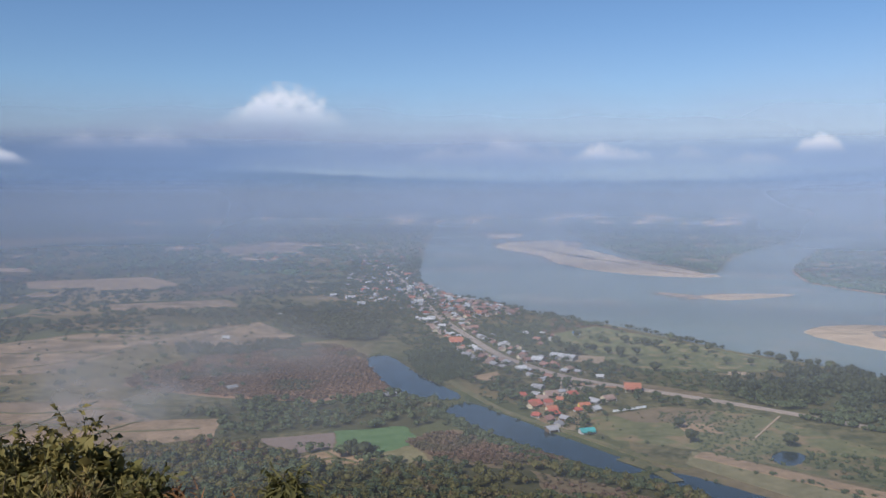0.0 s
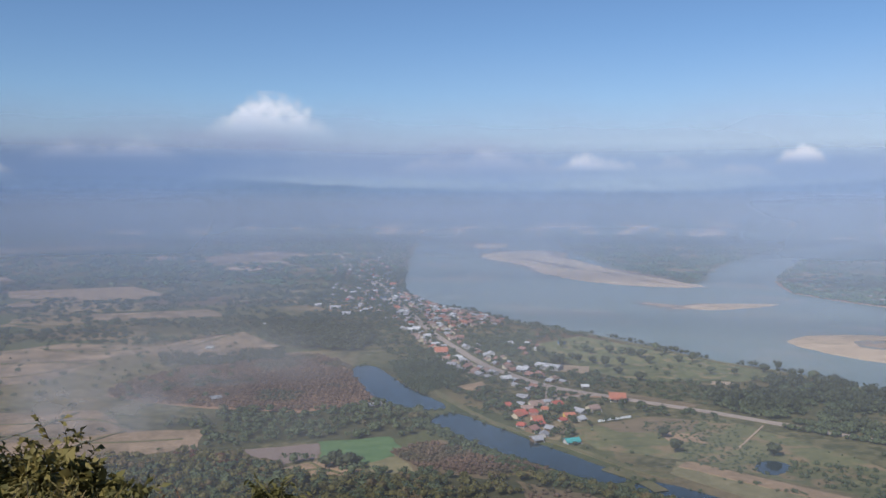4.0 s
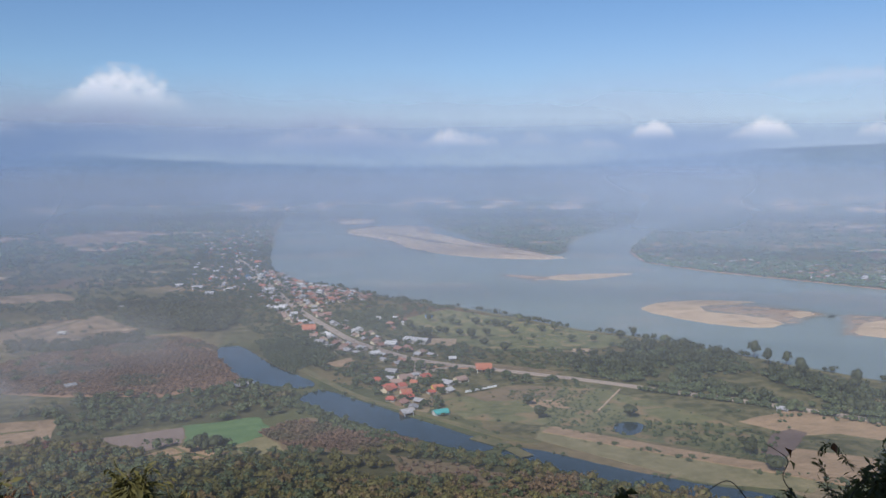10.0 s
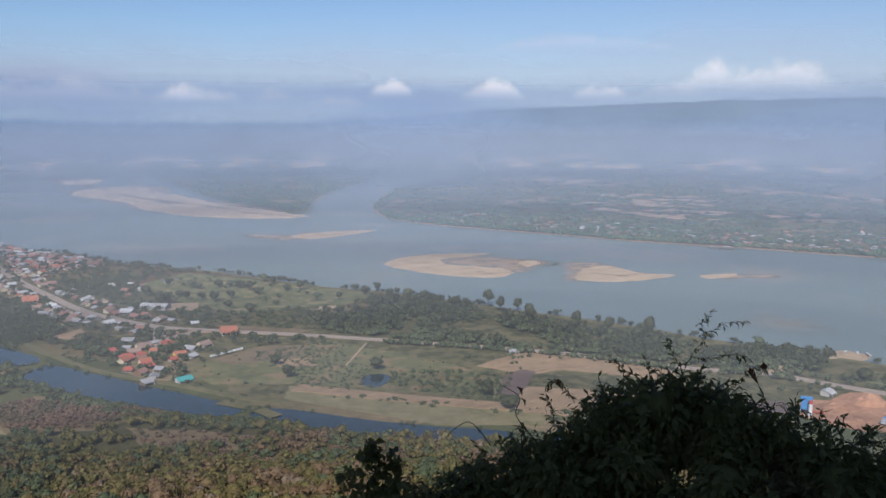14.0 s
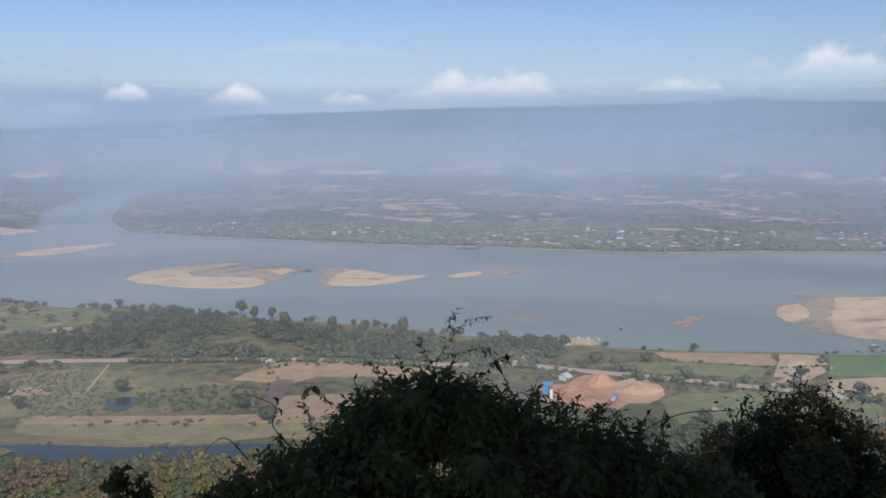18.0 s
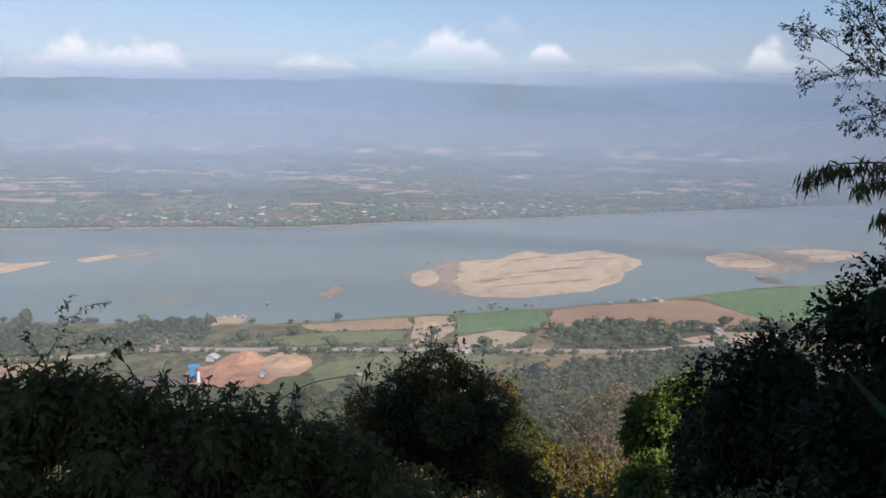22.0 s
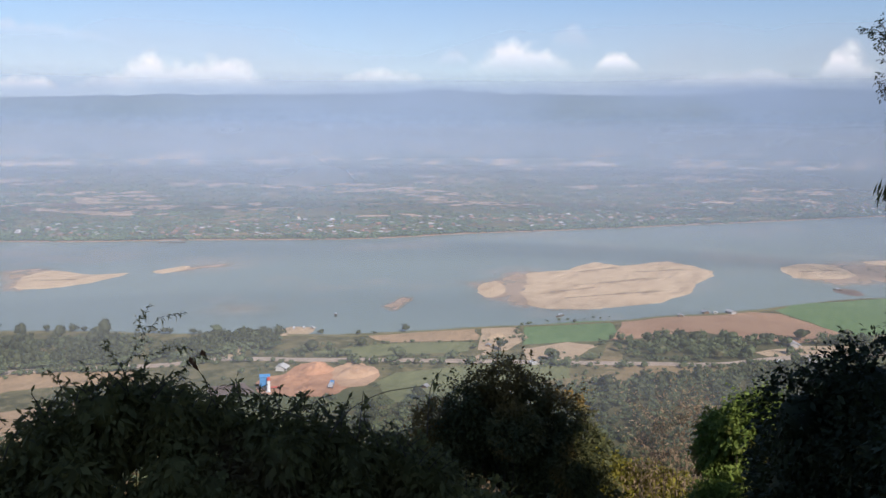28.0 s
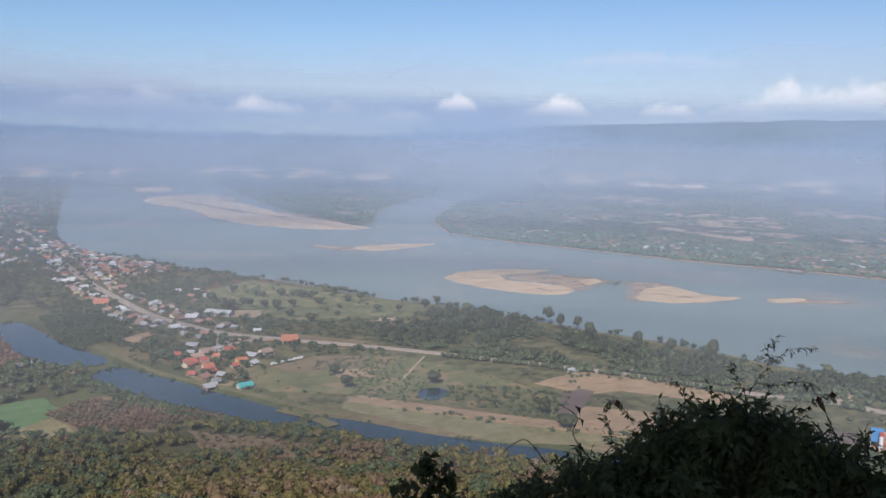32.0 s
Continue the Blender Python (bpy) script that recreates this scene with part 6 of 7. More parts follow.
boat(735, 501, 40, 1.2, "dark wooden river boat with a pale canopy")
boat(1051, 456, 10, 1.0, "dark wooden river boat lying at a sandbank")
boat(845, 291, -20, 1.3, "dark wooden river boat near the bank")
boat(1148, 36, 60, 1.2, "dark wooden river boat near a green field")
boat(1070, 1048, -50, 2.4, "long pale ferry boat at the far bank")
boat(1058, 1070, -50, 1.6, "pale river boat at the far bank")

# ---- single trees ----


def tube(bm, pts, r0, r1, sides=7):
    """A tapered tube through the points."""
    pts = [Vector(q) for q in pts]
    last = None
    for i, q in enumerate(pts):
        d = (pts[min(i + 1, len(pts) - 1)] - pts[max(i - 1, 0)]).normalized()
        a = d.orthogonal().normalized()
        b = d.cross(a)
        r = r0 + (r1 - r0) * i / (len(pts) - 1)
        ring = [bm.verts.new(q + (a * math.cos(t) + b * math.sin(t)) * r) for t in (2 * math.pi * k / sides for k in range(sides))]
        if last:
            off = min(range(sides), key=lambda s: (ring[s].co - last[0].co).length)
            for k in range(sides):
                bm.faces.new((last[k], last[(k + 1) % sides], ring[(k + 1 + off) % sides], ring[(k + off) % sides]))
        last = ring
    return bm


def tree(seed, material, r=5.0, height=11.0, label="", clumps=330):
    e = new("tree")
    g = random.Random(seed)
    bm = tube(bmesh.new(), [(0, 0, -0.4), (0.1, 0.05, height * 0.25), (0.2, -0.1, height * 0.5), (0.15, 0, height * 0.75)], 0.35, 0.12)
    for k in range(5):
        a = k * 1.26 + g.uniform(-0.3, 0.3)
        tube(bm, [(0.1, 0, height * (0.25 + 0.07 * k)), (math.cos(a) * r * 0.3, math.sin(a) * r * 0.3, height * (0.42 + 0.06 * k)), (math.cos(a) * r * 0.6, math.sin(a) * r * 0.6, height * (0.52 + 0.07 * k))], 0.14, 0.04, 5)
    part("trunk", bm, M_BARK, e)
    v, f = crown(100 + seed, clumps, 2, 0.9, 0.17, 0.8)
    v = v * (r, r, height * 0.42) + (0, 0, height * 0.62)
    tri_mesh("crown", v, f, material, e)
    return tagged(e, label, "tree", "single trees")


TREES = [tree(1, F_GREEN, 5, 10, "broad green shade tree standing in a meadow"), tree(2, F_DARK, 4.5, 11, "dense dark green tree standing alone"),
         tree(3, F_DARK, 4.0, 16, "tall slim green tree by the river bank"), tree(4, F_DARK, 6, 10, "wide dark green tree in open pasture")]
SPOTS = [(128, 1072), (142, 1059), (174, 1103), (174, 1025), (199, 1077), (179, 1005), (195, 1000), (205, 978), (230, 1067), (243, 1063), (253, 1051), (261, 1036), (227, 989), (213, 941),
         (291, 1082), (297, 1058), (300, 1007), (316, 1006), (227, 904), (316, 941), (340, 933), (378, 946), (401, 961), (404, 930), (417, 908), (428, 886), (149, 1008), (154, 988)]
TALL_SPOTS = [(478, 821), (476, 791), (492, 783), (476, 733), (505, 690), (522, 660), (545, 628)]
FIELD_SPOTS = [(192, 650), (194, 691), (312, 536), (312, 504), (614, 556), (485, 473), (603, 436), (688, 292), (617, 355), (677, 240), (774, 181), (791, 168), (785, 151), (800, 142), (823, 113), (832, 87),
               (856, 56), (675, 236), (640, 408), (619, 358), (375, 480), (395, 505), (410, 490), (265, 640), (-75, 615), (-65, 612), (-58, 616), (-70, 622)]
for i, (x, y) in enumerate(SPOTS + TALL_SPOTS + FIELD_SPOTS):
    tall = (x, y) in TALL_SPOTS
    k = 2 if tall else (1, 3, 1, 3, 0)[i % 5]
    copy_thing(TREES[k], Matrix.Translation((x, y, 0)) @ Matrix.Rotation(i * 1.7, 4, "Z") @ Matrix.Scale((1.05 if tall else 0.85) + 0.45 * ((i * 37) % 10) / 10, 4))
for k, ob in enumerate(TREES):
    ob.location = ((205, 1065, 0), (250, 1050, 0), (540, 630, 0), (262, 1000, 0))[k]

# ---- plants round the viewpoint; bearings clockwise from +y and height angles from the eye, in degrees ----


def spot(az, el, r):
    a = radians(az)
    return np.array([r * math.sin(a), r * math.cos(a), 200 + r * math.tan(radians(el))])


def leaves(pos, direc, length, width, g, fold=0.22, droop=0.15, fine=False):
    """Pointed leaves, folded along the midrib: one at each place, along its direction."""
    n = len(pos)
    d = direc / np.linalg.norm(direc, axis=1)[:, None]
    side = np.cross(d, g.normal(0, 1, (n, 3)) + np.array([0, 0, 1.2]))
    side /= np.linalg.norm(side, axis=1)[:, None]
    up = np.cross(side, d)
    ln = (length * g.uniform(0.65, 1.2, n))[:, None]
    wd = (width * g.uniform(0.7, 1.2, n))[:, None]
    mid = pos + d * ln * 0.45
    tip = pos + d * ln - up * ln * droop
    if fine:   # small leaves further off: one folded lozenge
        v = np.stack([pos, mid - side * wd / 2, tip, mid + side * wd / 2], 1).reshape(-1, 3)
        f = (np.array([[0, 1, 2], [0, 2, 3]])[None] + 4 * np.arange(n)[:, None, None]).reshape(-1, 3)
        return v, f
    v = np.stack([pos, mid - side * wd / 2 + up * wd * fold, mid, mid + side * wd / 2 + up * wd * fold, tip], 1).reshape(-1, 3)
    t = np.array([[0, 1, 2], [1, 4, 2], [0, 2, 3], [2, 4, 3]])
    f = (t[None] + 5 * np.arange(n)[:, None, None]).reshape(-1, 3)
    return v, f


def foliage_lobes(lobes, per, length, width, g, hang=0.5, fill=0.35):
    """Leaf places and directions over lumpy lobes (centre, radius), thickest at their skins."""
    P, D = [], []
    for c, r in lobes:
        n = int(per * (r / lobes[0][1]) ** 2)
        d = g.normal(0, 1, (n, 3))
        d /= np.linalg.norm(d, axis=1)[:, None]
        q = np.where(g.random(n) < fill, g.uniform(0.5, 0.86, n), g.uniform(0.8, 1.06, n))
        bumpy = 1 + 0.09 * np.sin(d[:, 0] * 7 + c[0] * 9) * np.sin(d[:, 2] * 8 + c[1] * 5)
        P.append(c + d * (r * q * bumpy)[:, None])
        D.append(d + g.normal(0, 0.6, (n, 3)) - np.array([0, 0, hang]))
    return np.vstack(P), np.vstack(D)


def contour_lobes(line, r, size, depth, rows, g, step):
    """Lobes that fill the space under a skyline given as bearings and height angles, at distance r."""
    az, el = np.array(line).T
    out = []
    for k in range(rows):
        a = az[0] + size / r * 20
        while a < az[-1]:
            s = size * g.uniform(0.75, 1.2)
            rr = r + g.uniform(-depth, depth) * (0.4 + 0.3 * k)
            top = spot(a, float(np.interp(a, az, el)), r)[2]
            c = spot(a, 0, rr)
            c[2] = top - s * (1.02 + 1.15 * k) - abs(g.normal(0, 0.15)) * s
            out.append((c, s))
            a += step * g.uniform(0.7, 1.3)
    return out


def sprig(g, base, tip, n, leaf_len):
    """Leaf places and directions along one thin twig that bends over."""
    t = np.linspace(0.15, 1, n)[:, None]
    mid = (base + tip) / 2 + np.array([0, 0, 0.15]) * np.linalg.norm(tip - base)
    p = (1 - t) ** 2 * base + 2 * t * (1 - t) * mid + t ** 2 * tip
    d = (tip - base) / np.linalg.norm(tip - base)
    s = np.cross(d, (0, 0, 1))
    q = np.where(np.arange(n)[:, None] % 2 == 0, 1, -1) * s * 0.9 + d * 0.6 + g.normal(0, 0.3, (n, 3)) - np.array([0, 0, 0.45])
    return p, q, [base, mid * 0.5 + (base + tip) * 0.25, tip]


def shrub(name, seed, line, r, size, depth, rows, step, per, leaf, material, label, category, sprigs=40, sprig_len=0.35, base_z=None, foot_drop=1.5, hang=0.5, fill=0.35, extra=(), core=0.46):
    """A shrub or tree crown: lobes of leaves on crooked branches, with loose sprigs along the skyline."""
    g = np.random.default_rng(seed)
    lobes = contour_lobes(line, r, size, depth, rows, g, step) + list(extra)
    lobes.sort(key=lambda q: -q[1])
    P, D = foliage_lobes(lobes, per, *leaf, g, hang, fill)
    e = new(name)
    azm = (line[0][0] + line[-1][0]) / 2
    foot = spot(azm, 0, r + 0.1)
    foot[2] = hill(foot[0], foot[1])
    e.location = foot
    bm = bmesh.new()
    for c, s in lobes:
        k = foot + (c - foot) * (0.5, 0.5, 0.35) + g.normal(0, 0.12, 3) * size
        tube(bm, [foot - foot, k - foot, c + (0, 0, 0.5 * s) - foot], 0.05 * size, 0.012 * size, 5)
    az, el = np.array(line).T
    sp, sd, tw = [], [], []
    for _ in range(sprigs):
        a = g.uniform(az[0], az[-1])
        b = spot(a, float(np.interp(a, az, el)), r + g.uniform(-0.5, 0.5) * depth) - (0, 0, size * g.uniform(0.1, 0.6))
        out = np.array([math.cos(radians(a)), -math.sin(radians(a)), 0]) * g.normal(0, 0.7) + np.array([0, 0, g.uniform(0.3, 1.0)])
        tp = b + out / np.linalg.norm(out) * sprig_len * g.uniform(0.5, 1.2)
        p, q, w = sprig(g, b, tp, int(g.integers(7, 13)), leaf[0])
        sp.append(p)
        sd.append(q)
        tube(bm, [Vector(x - foot) for x in w], 0.006 * size + 0.002, 0.0015, 4)
    part("stem", bm, M_BARK, e)
    cv, cf, k = [], [], 0
    v0, f0 = ico(2)
    for c, s in lobes:   # dense inner twigs and leaves
        bump = 1 + 0.22 * np.array([noise.noise(tuple(q * 2.6 + c)) for q in v0])[:, None]
        cv.append(v0 * bump * s * core + c - foot)
        cf.append(f0 + k)
        k += len(v0)
    if core:
        tri_mesh("inner_foliage", np.vstack(cv), np.vstack(cf), material, e)
    if sp:
        P, D = np.vstack([P] + sp), np.vstack([D] + sd)
    v, f = leaves(P, D, *leaf, g, fine=len(P) > 20000)
    if core > 0.3:   # broader leaves inside the crown, which close it
        P, D = foliage_lobes(lobes, per * 0.45, *leaf, g, hang, 1.0)
        v2, f2 = leaves(P, D, leaf[0] * 1.7, leaf[1] * 2.3, g, fine=True)
        v, f = np.vstack([v, v2]), np.vstack([f, f2 + len(v)])
    tri_mesh("foliage", v - foot, f, material, e)
    return tagged(e, label, category)


# the dense dark bush right in front of the viewpoint
BUSH = [(20, -25.5), (23.8, -24.4), (25.9, -23.7), (28, -22.9), (31, -21.6), (33.4, -20.7), (35.9, -19.4), (37.1, -17.9), (39, -16.9), (41, -16.2), (42.5, -15.6), (44.8, -16.0), (46.8, -16.9), (48.6, -17.7),
        (51.1, -17.5), (52.4, -18.0), (54.4, -18.2), (56, -18.3), (57.1, -18.8), (58.5, -19.7), (60, -20.2), (62, -20.8), (65, -22.3)]
shrub("bush", 3, BUSH, 4.1, 0.17, 0.35, 8, 1.7, 620, (0.044, 0.0165), F_BUSH, "dense dark green bush with narrow hanging leaves, in shade", "bush", 220, 0.115, hang=0.9, core=0.52)
# loose twigs that stand out of it, each leaf by itself
g = np.random.default_rng(5)
e = new("twig_spray")
foot = spot(43.0, -16.5, 4.0)
e.location = foot
leaf_v, leaf_f = leaves(np.zeros((1, 3)), np.array([[1.0, 0, -0.1]]), 0.028, 0.011, np.random.default_rng(1))
leaf_me = bpy.data.meshes.new("leaf")
leaf_me.from_pydata([tuple(q) for q in leaf_v], [], [tuple(q) for q in leaf_f])
leaf_me.materials.append(F_BUSH)
TWIGS = [[(43.0, -16.5), (43.6, -14.8), (44.6, -13.3), (45.7, -12.3), (47.0, -12.2)], [(43.8, -14.6), (45.0, -14.6), (46.4, -14.2), (47.2, -14.4)], [(46.0, -16.6), (47.0, -15.6), (47.7, -14.9), (48.3, -15.0)],
         [(43.2, -15.5), (42.4, -14.2), (42.2, -13.7)], [(36.2, -18.0), (35.4, -17.0), (34.6, -16.7), (34.2, -17.3)], [(34.8, -19.2), (34.6, -18.2), (34.1, -17.8)], [(39.5, -16.4), (39.2, -15.5), (38.6, -15.0)],
         [(47.5, -17.8), (49.5, -17.0), (51.3, -17.4), (52.2, -18.4)], [(44.6, -13.4), (44.3, -12.4), (44.9, -11.7)]]
for tw in TWIGS:
    pts = [spot(a, b, 4.0) for a, b in tw]
    fine = smooth_line(pts, 6)
    part("stem", tube(bmesh.new(), [Vector(q - foot) for q in fine], 0.0018, 0.0006, 5), M_BARK, e)
    for q, q2 in zip(fine[2:], fine[3:]):
        d = (q2 - q) / np.linalg.norm(q2 - q)
        for _ in range(3):
            w = d * 0.7 + g.normal(0, 0.6, 3) - np.array([0, 0, 0.35])
            ob = new("leaf", leaf_me)
            ob.parent = e
            ob.matrix_local = Matrix.Translation(q - foot + g.normal(0, 0.006, 3)) @ Vector(w).to_track_quat("X", "Z").to_matrix().to_4x4() @ Matrix.Scale(g.uniform(0.7, 1.25), 4)
tagged(e, "thin leafy twigs standing out above the dark bush", "twigs")
# dry brown leaves and a climbing vine with heart-shaped leaves
e = new("vine")
foot = spot(57.0, -18.8, 3.7)
e.location = foot
for tw in ([(56.5, -20.5), (57.8, -18.9), (60.0, -17.8), (62.2, -17.4), (63.2, -17.3)], [(63.3, -20.5), (63.4, -18.6), (63.6, -17.2), (64.3, -16.2)], [(33.5, -20.5), (32.2, -19.0), (32.4, -17.8), (31.0, -17.0)],
           [(30.5, -21.0), (29.0, -19.5), (27.6, -20.2)], [(58.6, -20.0), (58.8, -18.4), (58.9, -17.6)]):
    part("stem", tube(bmesh.new(), [Vector(q - foot) for q in smooth_line([spot(a, b, 3.7) for a, b in tw], 6)], 0.003, 0.0015, 5), M_BARK, e)
for a, b, s, mt in ((63.6, -17.3, 0.09, F_BUSH), (63.2, -18.2, 0.1, F_BUSH), (63.9, -18.4, 0.08, F_BUSH), (64.0, -16.9, 0.06, F_BUSH), (58.9, -18.2, 0.1, F_BUSH), (58.6, -18.9, 0.1, F_BUSH), (59.2, -18.9, 0.08, F_BUSH),
                    (47.7, -15.6, 0.085, F_BUSHDRY), (48.2, -15.0, 0.08, F_BUSHDRY), (47.4, -15.4, 0.07, F_BUSHDRY), (32.2, -17.6, 0.08, F_BUSHDRY), (32.5, -18.3, 0.08, F_BUSH), (35.0, -17.0, 0.07, F_BUSHDRY)):
    s *= 0.7
    v, f = leaves(np.array([spot(a, b + 0.5, 3.75) - foot]), np.array([[0.25, -0.1, -1.0]]) + g.normal(0, 0.2, (1, 3)), s, s * 0.55, g, 0.3)
    link_mesh("leaf", v, f, mt, e)
tagged(e, "thin climbing vine with hanging leaves, some dry and brown", "vine")

shrub("broad_leaf_shrub", 22, [(20.5, -23.8), (21.2, -22.5), (21.9, -21.6), (22.7, -21.5), (23.5, -22.5), (24.1, -23.8)], 4.0, 0.06, 0.06, 4, 1.0, 30, (0.062, 0.05), F_BUSH, "dark shrub with rounded broad leaves", "shrub", 12, 0.08, hang=-0.2, core=0.3)

# undergrowth that closes the foot of the view
shrub("undergrowth", 8, [(19, -26), (30, -25), (45, -24), (60, -23.2), (64, -22.6), (75, -24.5), (84, -24), (92, -22), (102, -22), (116, -20)], 4.6, 0.3, 0.4, 3, 3.0, 1000, (0.044, 0.02), F_BUSH, "dark shaded undergrowth on the steep slope", "bush", 30, 0.2)
# round tree further down the slope
ROUND = [(60.6, -22.4), (61.5, -20.6), (62.7, -18.7), (64.2, -17.4), (65.4, -16.6), (67.1, -15.8), (68.6, -15.95), (69.9, -16.6), (71.0, -17.4), (72.2, -18.1), (73.2, -19.4), (74.4, -21.6)]
shrub("round_tree", 9, ROUND, 24, 0.72, 1.4, 6, 1.5, 2500, (0.14, 0.07), F_ROUND, "round dark tree with a sunlit golden top on the slope", "tree", 120, 0.8, hang=0.35, fill=0.3, core=0.29)
# yellow-green shrubs and a pale dry one between the trees
shrub("shrub", 10, [(72.6, -20.6), (74.2, -20.9), (76.0, -21.8), (78.0, -21.6), (80.5, -22.4)], 27, 0.55, 0.8, 3, 1.1, 420, (0.14, 0.08), F_YELLOW, "sunlit yellow-green shrub on the slope", "shrub", 24, 0.5)
shrub("shrub", 11, [(76.4, -20.4), (78.2, -18.9), (79.6, -18.5), (81.2, -19.2)], 26, 0.6, 0.8, 3, 1.0, 200, (0.16, 0.03), F_STALK, "thin dry brown shrub on the slope", "shrub", 90, 1.5, core=0, hang=-0.8)
shrub("small_tree", 12, [(81.2, -20.8), (81.6, -18.4), (82.2, -17.4), (83.4, -16.8), (85.0, -16.3), (86.6, -16.8)], 20, 0.6, 0.9, 5, 1.5, 1100, (0.12, 0.065), F_LIME, "small tree with sunlit green and gold leaves", "tree", 30, 0.5)
# the great dark thicket beside the viewpoint
MASS = [(86.0, -21.5), (86.1, -17.2), (86.4, -15.2), (87.2, -14.1), (89.2, -12.9), (91.0, -12.2), (91.7, -11.1), (93.1, -9.9), (94.2, -8.7), (95.4, -7.7), (97.4, -5.9), (98.1, -3.4), (98.8, -2.0), (99.8, -1.4), (101.2, 0.4),
        (102.2, 1.6), (104, 2.4), (109, 3.5), (116, 5)]
# these leaves carry some of the shade in their own dark colour
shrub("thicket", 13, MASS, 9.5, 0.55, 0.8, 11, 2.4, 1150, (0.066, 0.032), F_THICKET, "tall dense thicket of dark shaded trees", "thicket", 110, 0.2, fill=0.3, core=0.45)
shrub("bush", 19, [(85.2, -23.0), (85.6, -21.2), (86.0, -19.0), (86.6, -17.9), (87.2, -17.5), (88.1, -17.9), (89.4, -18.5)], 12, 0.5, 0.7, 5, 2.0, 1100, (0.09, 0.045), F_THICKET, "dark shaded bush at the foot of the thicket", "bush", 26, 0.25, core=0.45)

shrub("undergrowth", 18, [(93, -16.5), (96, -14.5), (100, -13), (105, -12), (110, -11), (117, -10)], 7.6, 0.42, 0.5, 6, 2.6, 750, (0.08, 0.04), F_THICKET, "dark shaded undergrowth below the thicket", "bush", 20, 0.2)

# tall open trees above the thicket
def open_tree(seed, az, r, boughs, sprays, per, leaf, label):
    """A tree of thin crooked limbs; side twigs carry the leaves in loose sprays. Limbs are bearings and height angles with two radii."""
    e = new("tall_tree")
    g = np.random.default_rng(seed)
    foot = spot(az, -8, r)
    foot[2] = hill(foot[0], foot[1])
    e.location = foot
    bm = bmesh.new()
    P, D = [], []
    for pts, r0, r1 in boughs:
        c = smooth_line([spot(a, b, r + 0.5 * math.sin(a * 3)) for a, b in pts], 6)
        tube(bm, [Vector(q - foot) for q in c], r0 * 0.58, r1 * 0.6, 7)
        first = len(c) * 3 // 4 if r0 > 0.07 else int(len(c) * 0.42)
        for j, q in enumerate(c[first:]):
            along = c[min(first + j + 1, len(c) - 1)] - c[first + j - 1]
            along = along / np.linalg.norm(along)
            for _ in range(int(g.choice((0, 1, 2, 2)))):
                w = along * 0.8 + g.normal(0, 0.75, 3) * (1, 1, 0.7) + np.array([0, 0, 0.15])
                w = w / np.linalg.norm(w) * g.uniform(0.18, 0.6)
                bend = q + w * 0.5 + np.array([0, 0, 0.07])
                tube(bm, [Vector(q - foot), Vector(bend - foot), Vector(q + w - foot)], 0.009, 0.003, 4)
                for _ in range(int(g.integers(*sprays))):
                    k = g.uniform(0.5, 1.0)
                    b2 = q + w * k + np.array([0, 0, 0.05 * (1 - k)])
                    u = w / np.linalg.norm(w) * 0.6 + g.normal(0, 0.6, 3) * (1, 1, 0.45)
                    u = u / np.linalg.norm(u) * g.uniform(0.08, 0.2)
                    tube(bm, [Vector(b2 - foot), Vector(b2 + u - foot)], 0.004, 0.002, 3)
                    n = int(g.integers(*per))
                    P.append(b2 + u * g.uniform(0.3, 1.15, (n, 1)) + g.normal(0, 0.025, (n, 3)))
                    D.append(u / np.linalg.norm(u) + g.normal(0, 0.7, (n, 3)) - np.array([0, 0, 0.55]))
    part("trunk", bm, M_BARK, e, smooth=True)
    v, f = leaves(np.vstack(P), np.vstack(D), *leaf, g)
    tri_mesh("foliage", v - foot, f, F_OPEN, e)
    return tagged(e, label, "tree")


open_tree(21, 98.6, 14.0, [
    ([(98.7, -20), (98.6, -8), (98.55, -1.4), (98.3, 0), (98.3, 2.4), (98.1, 4.3), (98.3, 6.6), (98.5, 10)], 0.075, 0.02), ([(98.27, 0.0), (97.7, 1.8), (96.9, 2.8), (95.7, 3.6), (94.7, 4.5), (93.6, 6.0), (93.2, 8.0)], 0.05, 0.012),
    ([(96.9, 2.6), (95.3, 2.45), (93.8, 3.0), (92.4, 3.0), (90.7, 2.5)], 0.032, 0.007), ([(93.8, 3.0), (92.3, 4.0), (91.1, 4.8), (90.1, 5.0)], 0.02, 0.006), ([(98.6, -0.2), (98.65, 1.2), (99.1, 3.0), (99.8, 4.1), (100.6, 5.4)], 0.035, 0.01),
    ([(96.9, 2.8), (96.0, 4.4), (95.0, 6.3), (95.0, 8.4)], 0.035, 0.01), ([(98.1, 4.3), (97.2, 5.9), (96.6, 7.4), (96.6, 9.2)], 0.03, 0.01), ([(98.2, 5.1), (99.1, 6.0), (100.0, 6.7)], 0.025, 0.008),
    ([(98.0, -0.2), (97.0, 0.8), (95.4, 1.0), (93.9, 0.3)], 0.025, 0.006), ([(98.0, -0.4), (96.5, -0.4), (94.9, -0.4)], 0.02, 0.005), ([(98.7, -0.4), (99.6, 0.4), (100.8, 0.9)], 0.025, 0.006),
    ([(98.3, 2.6), (99.4, 4.6), (99.8, 7.2), (100.0, 9.5)], 0.03, 0.01), ([(95.7, 3.6), (94.4, 3.9), (93.4, 4.9), (92.8, 5.9)], 0.018, 0.005)],
    (2, 4), (8, 13), (0.060, 0.028), "tall open-crowned tree with thin grey limbs and sparse dark leaves")
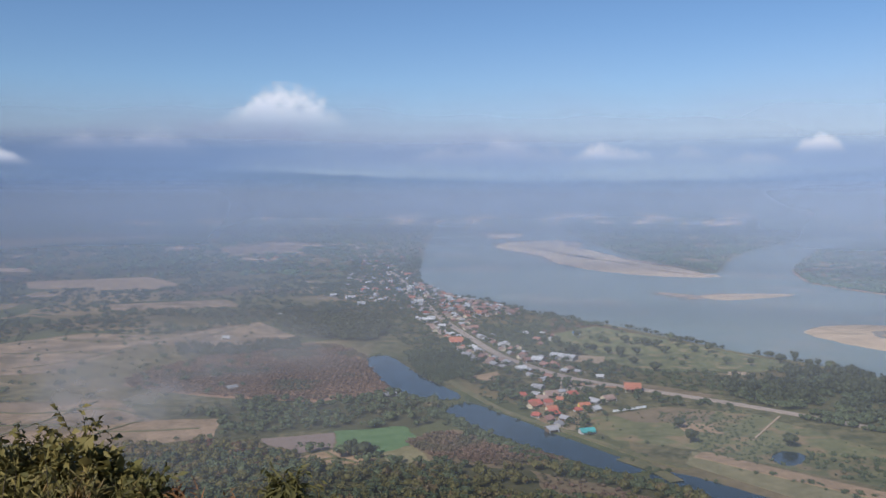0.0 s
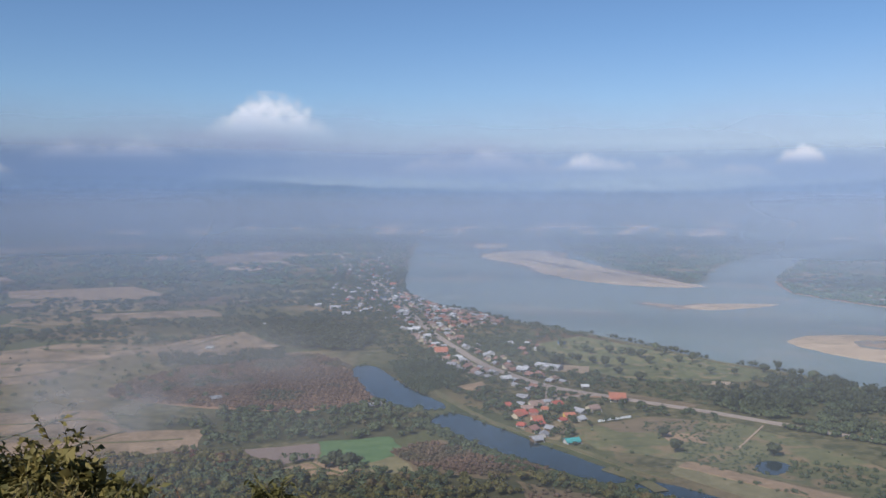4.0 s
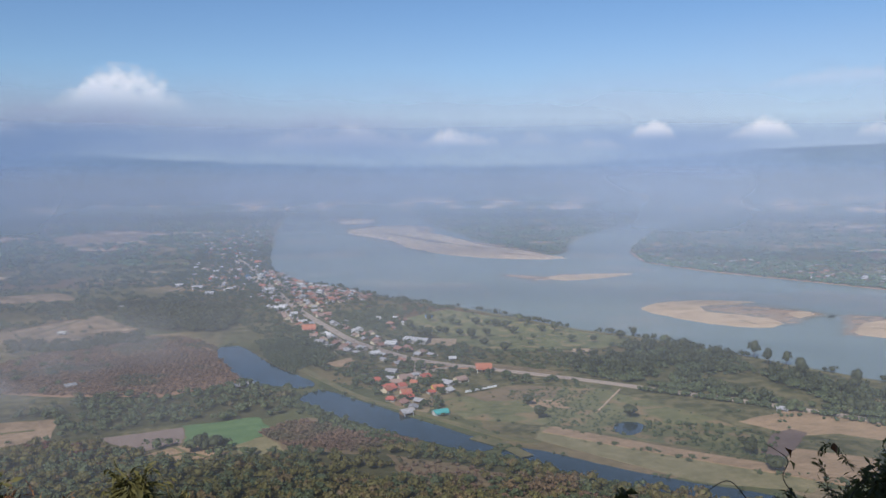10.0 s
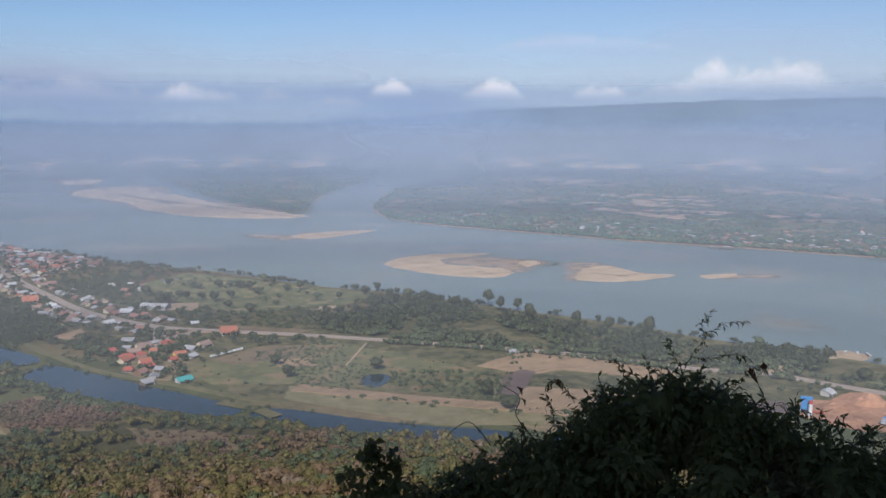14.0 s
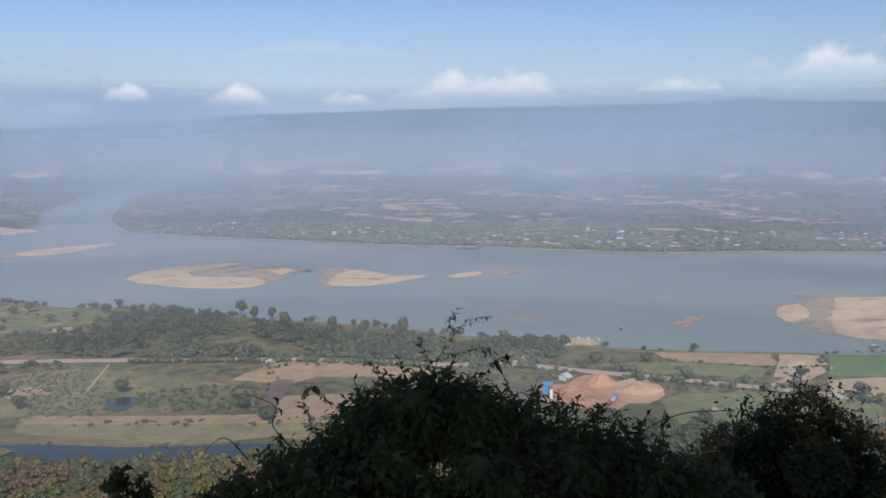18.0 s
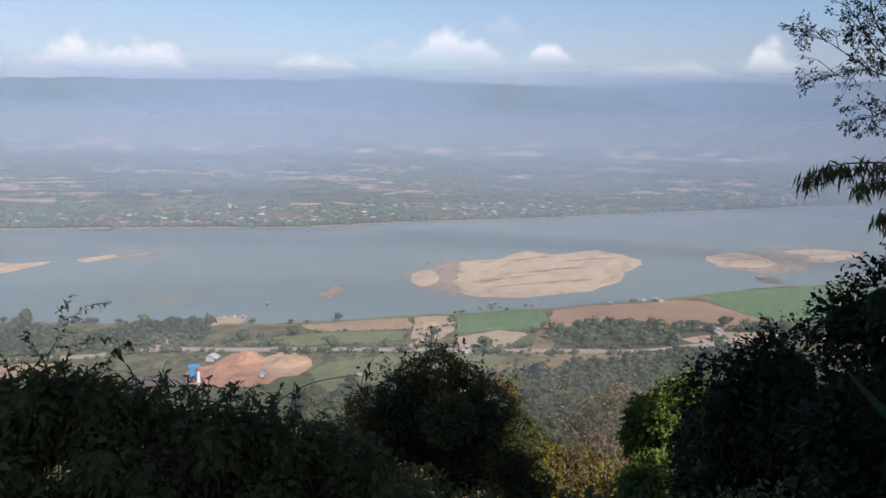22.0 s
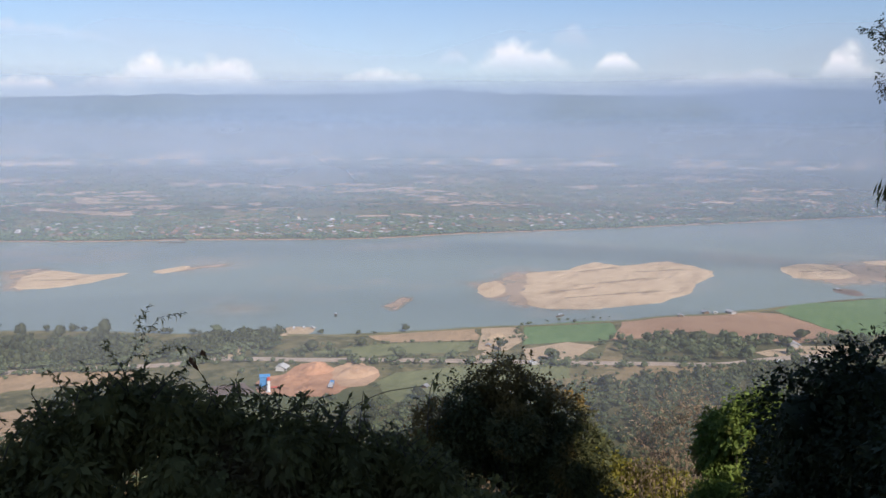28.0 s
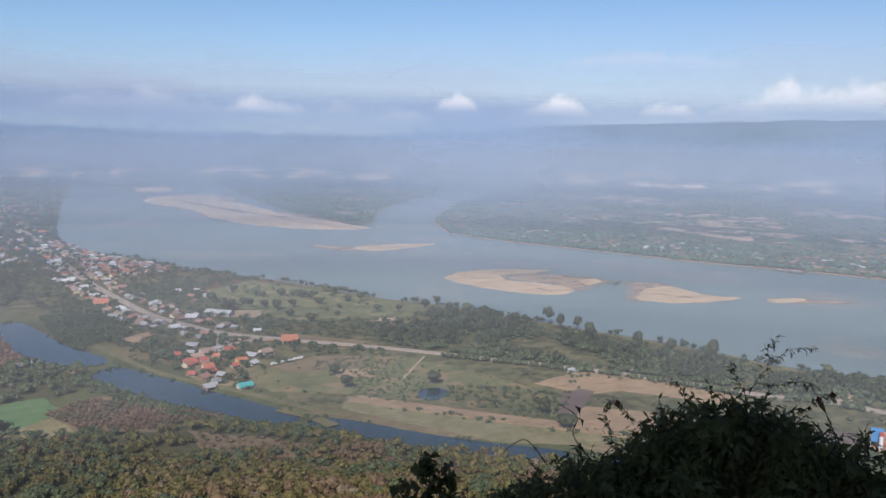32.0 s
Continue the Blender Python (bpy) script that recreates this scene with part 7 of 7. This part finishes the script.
open_tree(24, 103.5, 11.0, [
    ([(104.2, -18), (103.4, -6), (102.7, 2.0), (102.0, 4.6), (101.0, 6.4), (100.2, 8.4), (99.6, 11)], 0.075, 0.035), ([(102.5, 2.6), (101.2, 3.6), (100.4, 4.6), (100.0, 5.2)], 0.03, 0.008),
    ([(102.2, 4.0), (103.2, 6.0), (103.8, 8.0), (104.6, 11)], 0.05, 0.015), ([(102.7, 1.6), (101.5, 1.4), (100.6, 2.2)], 0.025, 0.006), ([(103.0, 5.4), (104.4, 6.0), (105.6, 7.4), (106.6, 10)], 0.03, 0.01),
    ([(102.8, 1.0), (104.4, 3.4), (106, 5.0), (108, 7)], 0.04, 0.01), ([(101.4, 5.6), (101.8, 7.2), (102.4, 9.5)], 0.025, 0.008), ([(102.7, 2.2), (101.9, 3.0), (101.2, 4.8), (101.0, 5.6)], 0.02, 0.006)],
    (4, 7), (10, 18), (0.068, 0.032), "tall dark tree with a crooked leaning trunk and hanging leaves")

# arching branch with long hanging leaves, and ferny sprays above it
e = new("drooping_branch")
foot = spot(99, -5.0, 9.0)
g = np.random.default_rng(33)
e.location = foot
bm = bmesh.new()
P, D = [], []
for pts in ([(99.5, -6), (97.5, -3.4), (95.2, -2.5), (92.8, -2.5), (91.2, -2.9), (90.3, -3.6)], [(98.5, -5), (96.5, -3.4), (94.5, -3.3), (93.0, -3.9)], [(99, -4.6), (97.6, -2.2), (96.2, -1.6), (95.4, -1.9)], [(98.6, -5.4), (97, -4.8), (95.4, -5.0), (94.6, -5.6)]):
    c = smooth_line([spot(a + 0.6, b + 0.1, 9.0 + 0.2 * math.sin(a)) for a, b in pts], 8)
    tube(bm, [Vector(q - foot) for q in c], 0.014, 0.003, 5)
    for q in c[4:]:
        n = 10
        P.append(q + g.normal(0, 0.05, (n, 3)) * (1, 1, 0.7))
        D.append(np.array([-0.15, -0.1, -1.0]) + g.normal(0, 0.38, (n, 3)))
part("stem", bm, M_BARK, e)
v, f = leaves(np.vstack(P), np.vstack(D), 0.17, 0.022, g, droop=0.05)
tri_mesh("foliage", v - foot, f, F_BUSH, e)
tagged(e, "arching branch with long narrow hanging leaves", "branch")


def long_leaf(name, pts, width, material, label, category, sag=0.12):
    """A broad strap leaf with a keel, ribs and a slightly torn edge."""
    c = smooth_line(pts, 10)
    n = len(c)
    bm = bmesh.new()
    rows = []
    for i, q in enumerate(c):
        t = i / (n - 1)
        w = width * math.sin(math.pi * min(0.06 + 0.94 * t, 1) ** 0.8) ** 0.6 * 0.5 + 0.004
        d = Vector(c[min(i + 1, n - 1)] - c[max(i - 1, 0)]).normalized()
        s = (d.cross(Vector((0, 0, 1))).normalized() + Vector((0, 0, 1.3))).normalized()
        tear = 1 + 0.06 * math.sin(i * 2.3)
        rows.append([bm.verts.new(Vector(q) + s * w * k * tear - Vector((0, 0, sag * w * k * k * 2))) for k in (-1, -0.5, 0, 0.5, 1)])
    for a, b in zip(rows, rows[1:]):
        for j in range(4):
            bm.faces.new((a[j], a[j + 1], b[j + 1], b[j]))
    return bm


e = new("banana_plant")
foot = spot(104, -22, 6.0)
foot[2] = hill(foot[0], foot[1])
e.location = foot
bm = tube(bmesh.new(), [(0, 0, -0.2), (0.02, 0.03, 0.8), (0.05, 0.02, 1.7)], 0.09, 0.06, 9)
part("stem", bm, F_BANANA, e)
for pts in ([(106.0, -22.6, 5.6), (102.3, -20.6, 5.4), (99.3, -18.7, 5.2), (96.7, -16.7, 5.1), (94.5, -14.8, 5.0)], [(104.5, -22.8, 5.6), (100, -22.6, 5.4), (96.2, -22.9, 5.2), (92.9, -24.2, 5.1)]):
    bm = long_leaf("leaf", [spot(*q) - foot for q in pts], 0.115, F_BANANA, "", "")
    part("leaf", bm, F_BANANA, e, "long pale green strap leaf")
tagged(e, "banana plant with long arching green leaves in the shade", "banana plant")

# sunlit bush at the other side, with bigger leaves
LEFT = [(-36, -14.8), (-30, -15.2), (-27.9, -15.6), (-26, -15.7), (-24.8, -15.0), (-23.6, -14.9), (-22.2, -15.8), (-21, -16.8), (-20.0, -19.0), (-18.6, -20.5)]
shrub("bush", 14, LEFT, 9.5, 0.38, 0.5, 4, 1.9, 520, (0.11, 0.06), F_GOLD, "sunlit bush with broad green and golden leaves", "bush", 40, 0.35)
shrub("grass_clump", 15, [(-36, -17.5), (-30, -17.3), (-25, -18.3), (-20, -19.0), (-17.5, -20.5), (-14, -20.8), (-8, -21.2)], 8.5, 0.28, 0.4, 3, 2.2, 300, (0.16, 0.02), F_GOLD, "golden-green tangle of grass and weeds", "grass", 50, 0.3, hang=-0.6)
shrub("sapling", 16, [(-11.6, -20.2), (-10.9, -18.8), (-10.2, -18.7), (-9.4, -20.2)], 8.5, 0.13, 0.15, 4, 1.0, 90, (0.13, 0.03), F_BUSH, "slender dark sapling with drooping leaves", "sapling", 14, 0.22, hang=0.9)
shrub("sapling", 17, [(-20.4, -19.4), (-19.3, -18.3), (-18.2, -19.2)], 8.5, 0.16, 0.15, 4, 1.0, 90, (0.12, 0.05), F_BUSH, "small dark leafy sapling", "sapling", 10, 0.2, hang=0.6)

# unseen hilltop trees added on the side of the sun, to shade the thicket and near bushes
SHADE_CASTER = tree(31, F_DARK, 6.5, 17.5, "unseen tree added behind the viewpoint to cast shade", 900)
SHADE_CASTER.location = (-3, -10, hill(-3, -10))
for x, y, s in ((1.5, -14, 0.92), (-3, -20, 0.85), (-9, -17, 0.8)):
    copy_thing(SHADE_CASTER, Matrix.Translation((x, y, hill(x, y))) @ Matrix.Rotation(x * 2.1, 4, "Z") @ Matrix.Scale(s, 4))
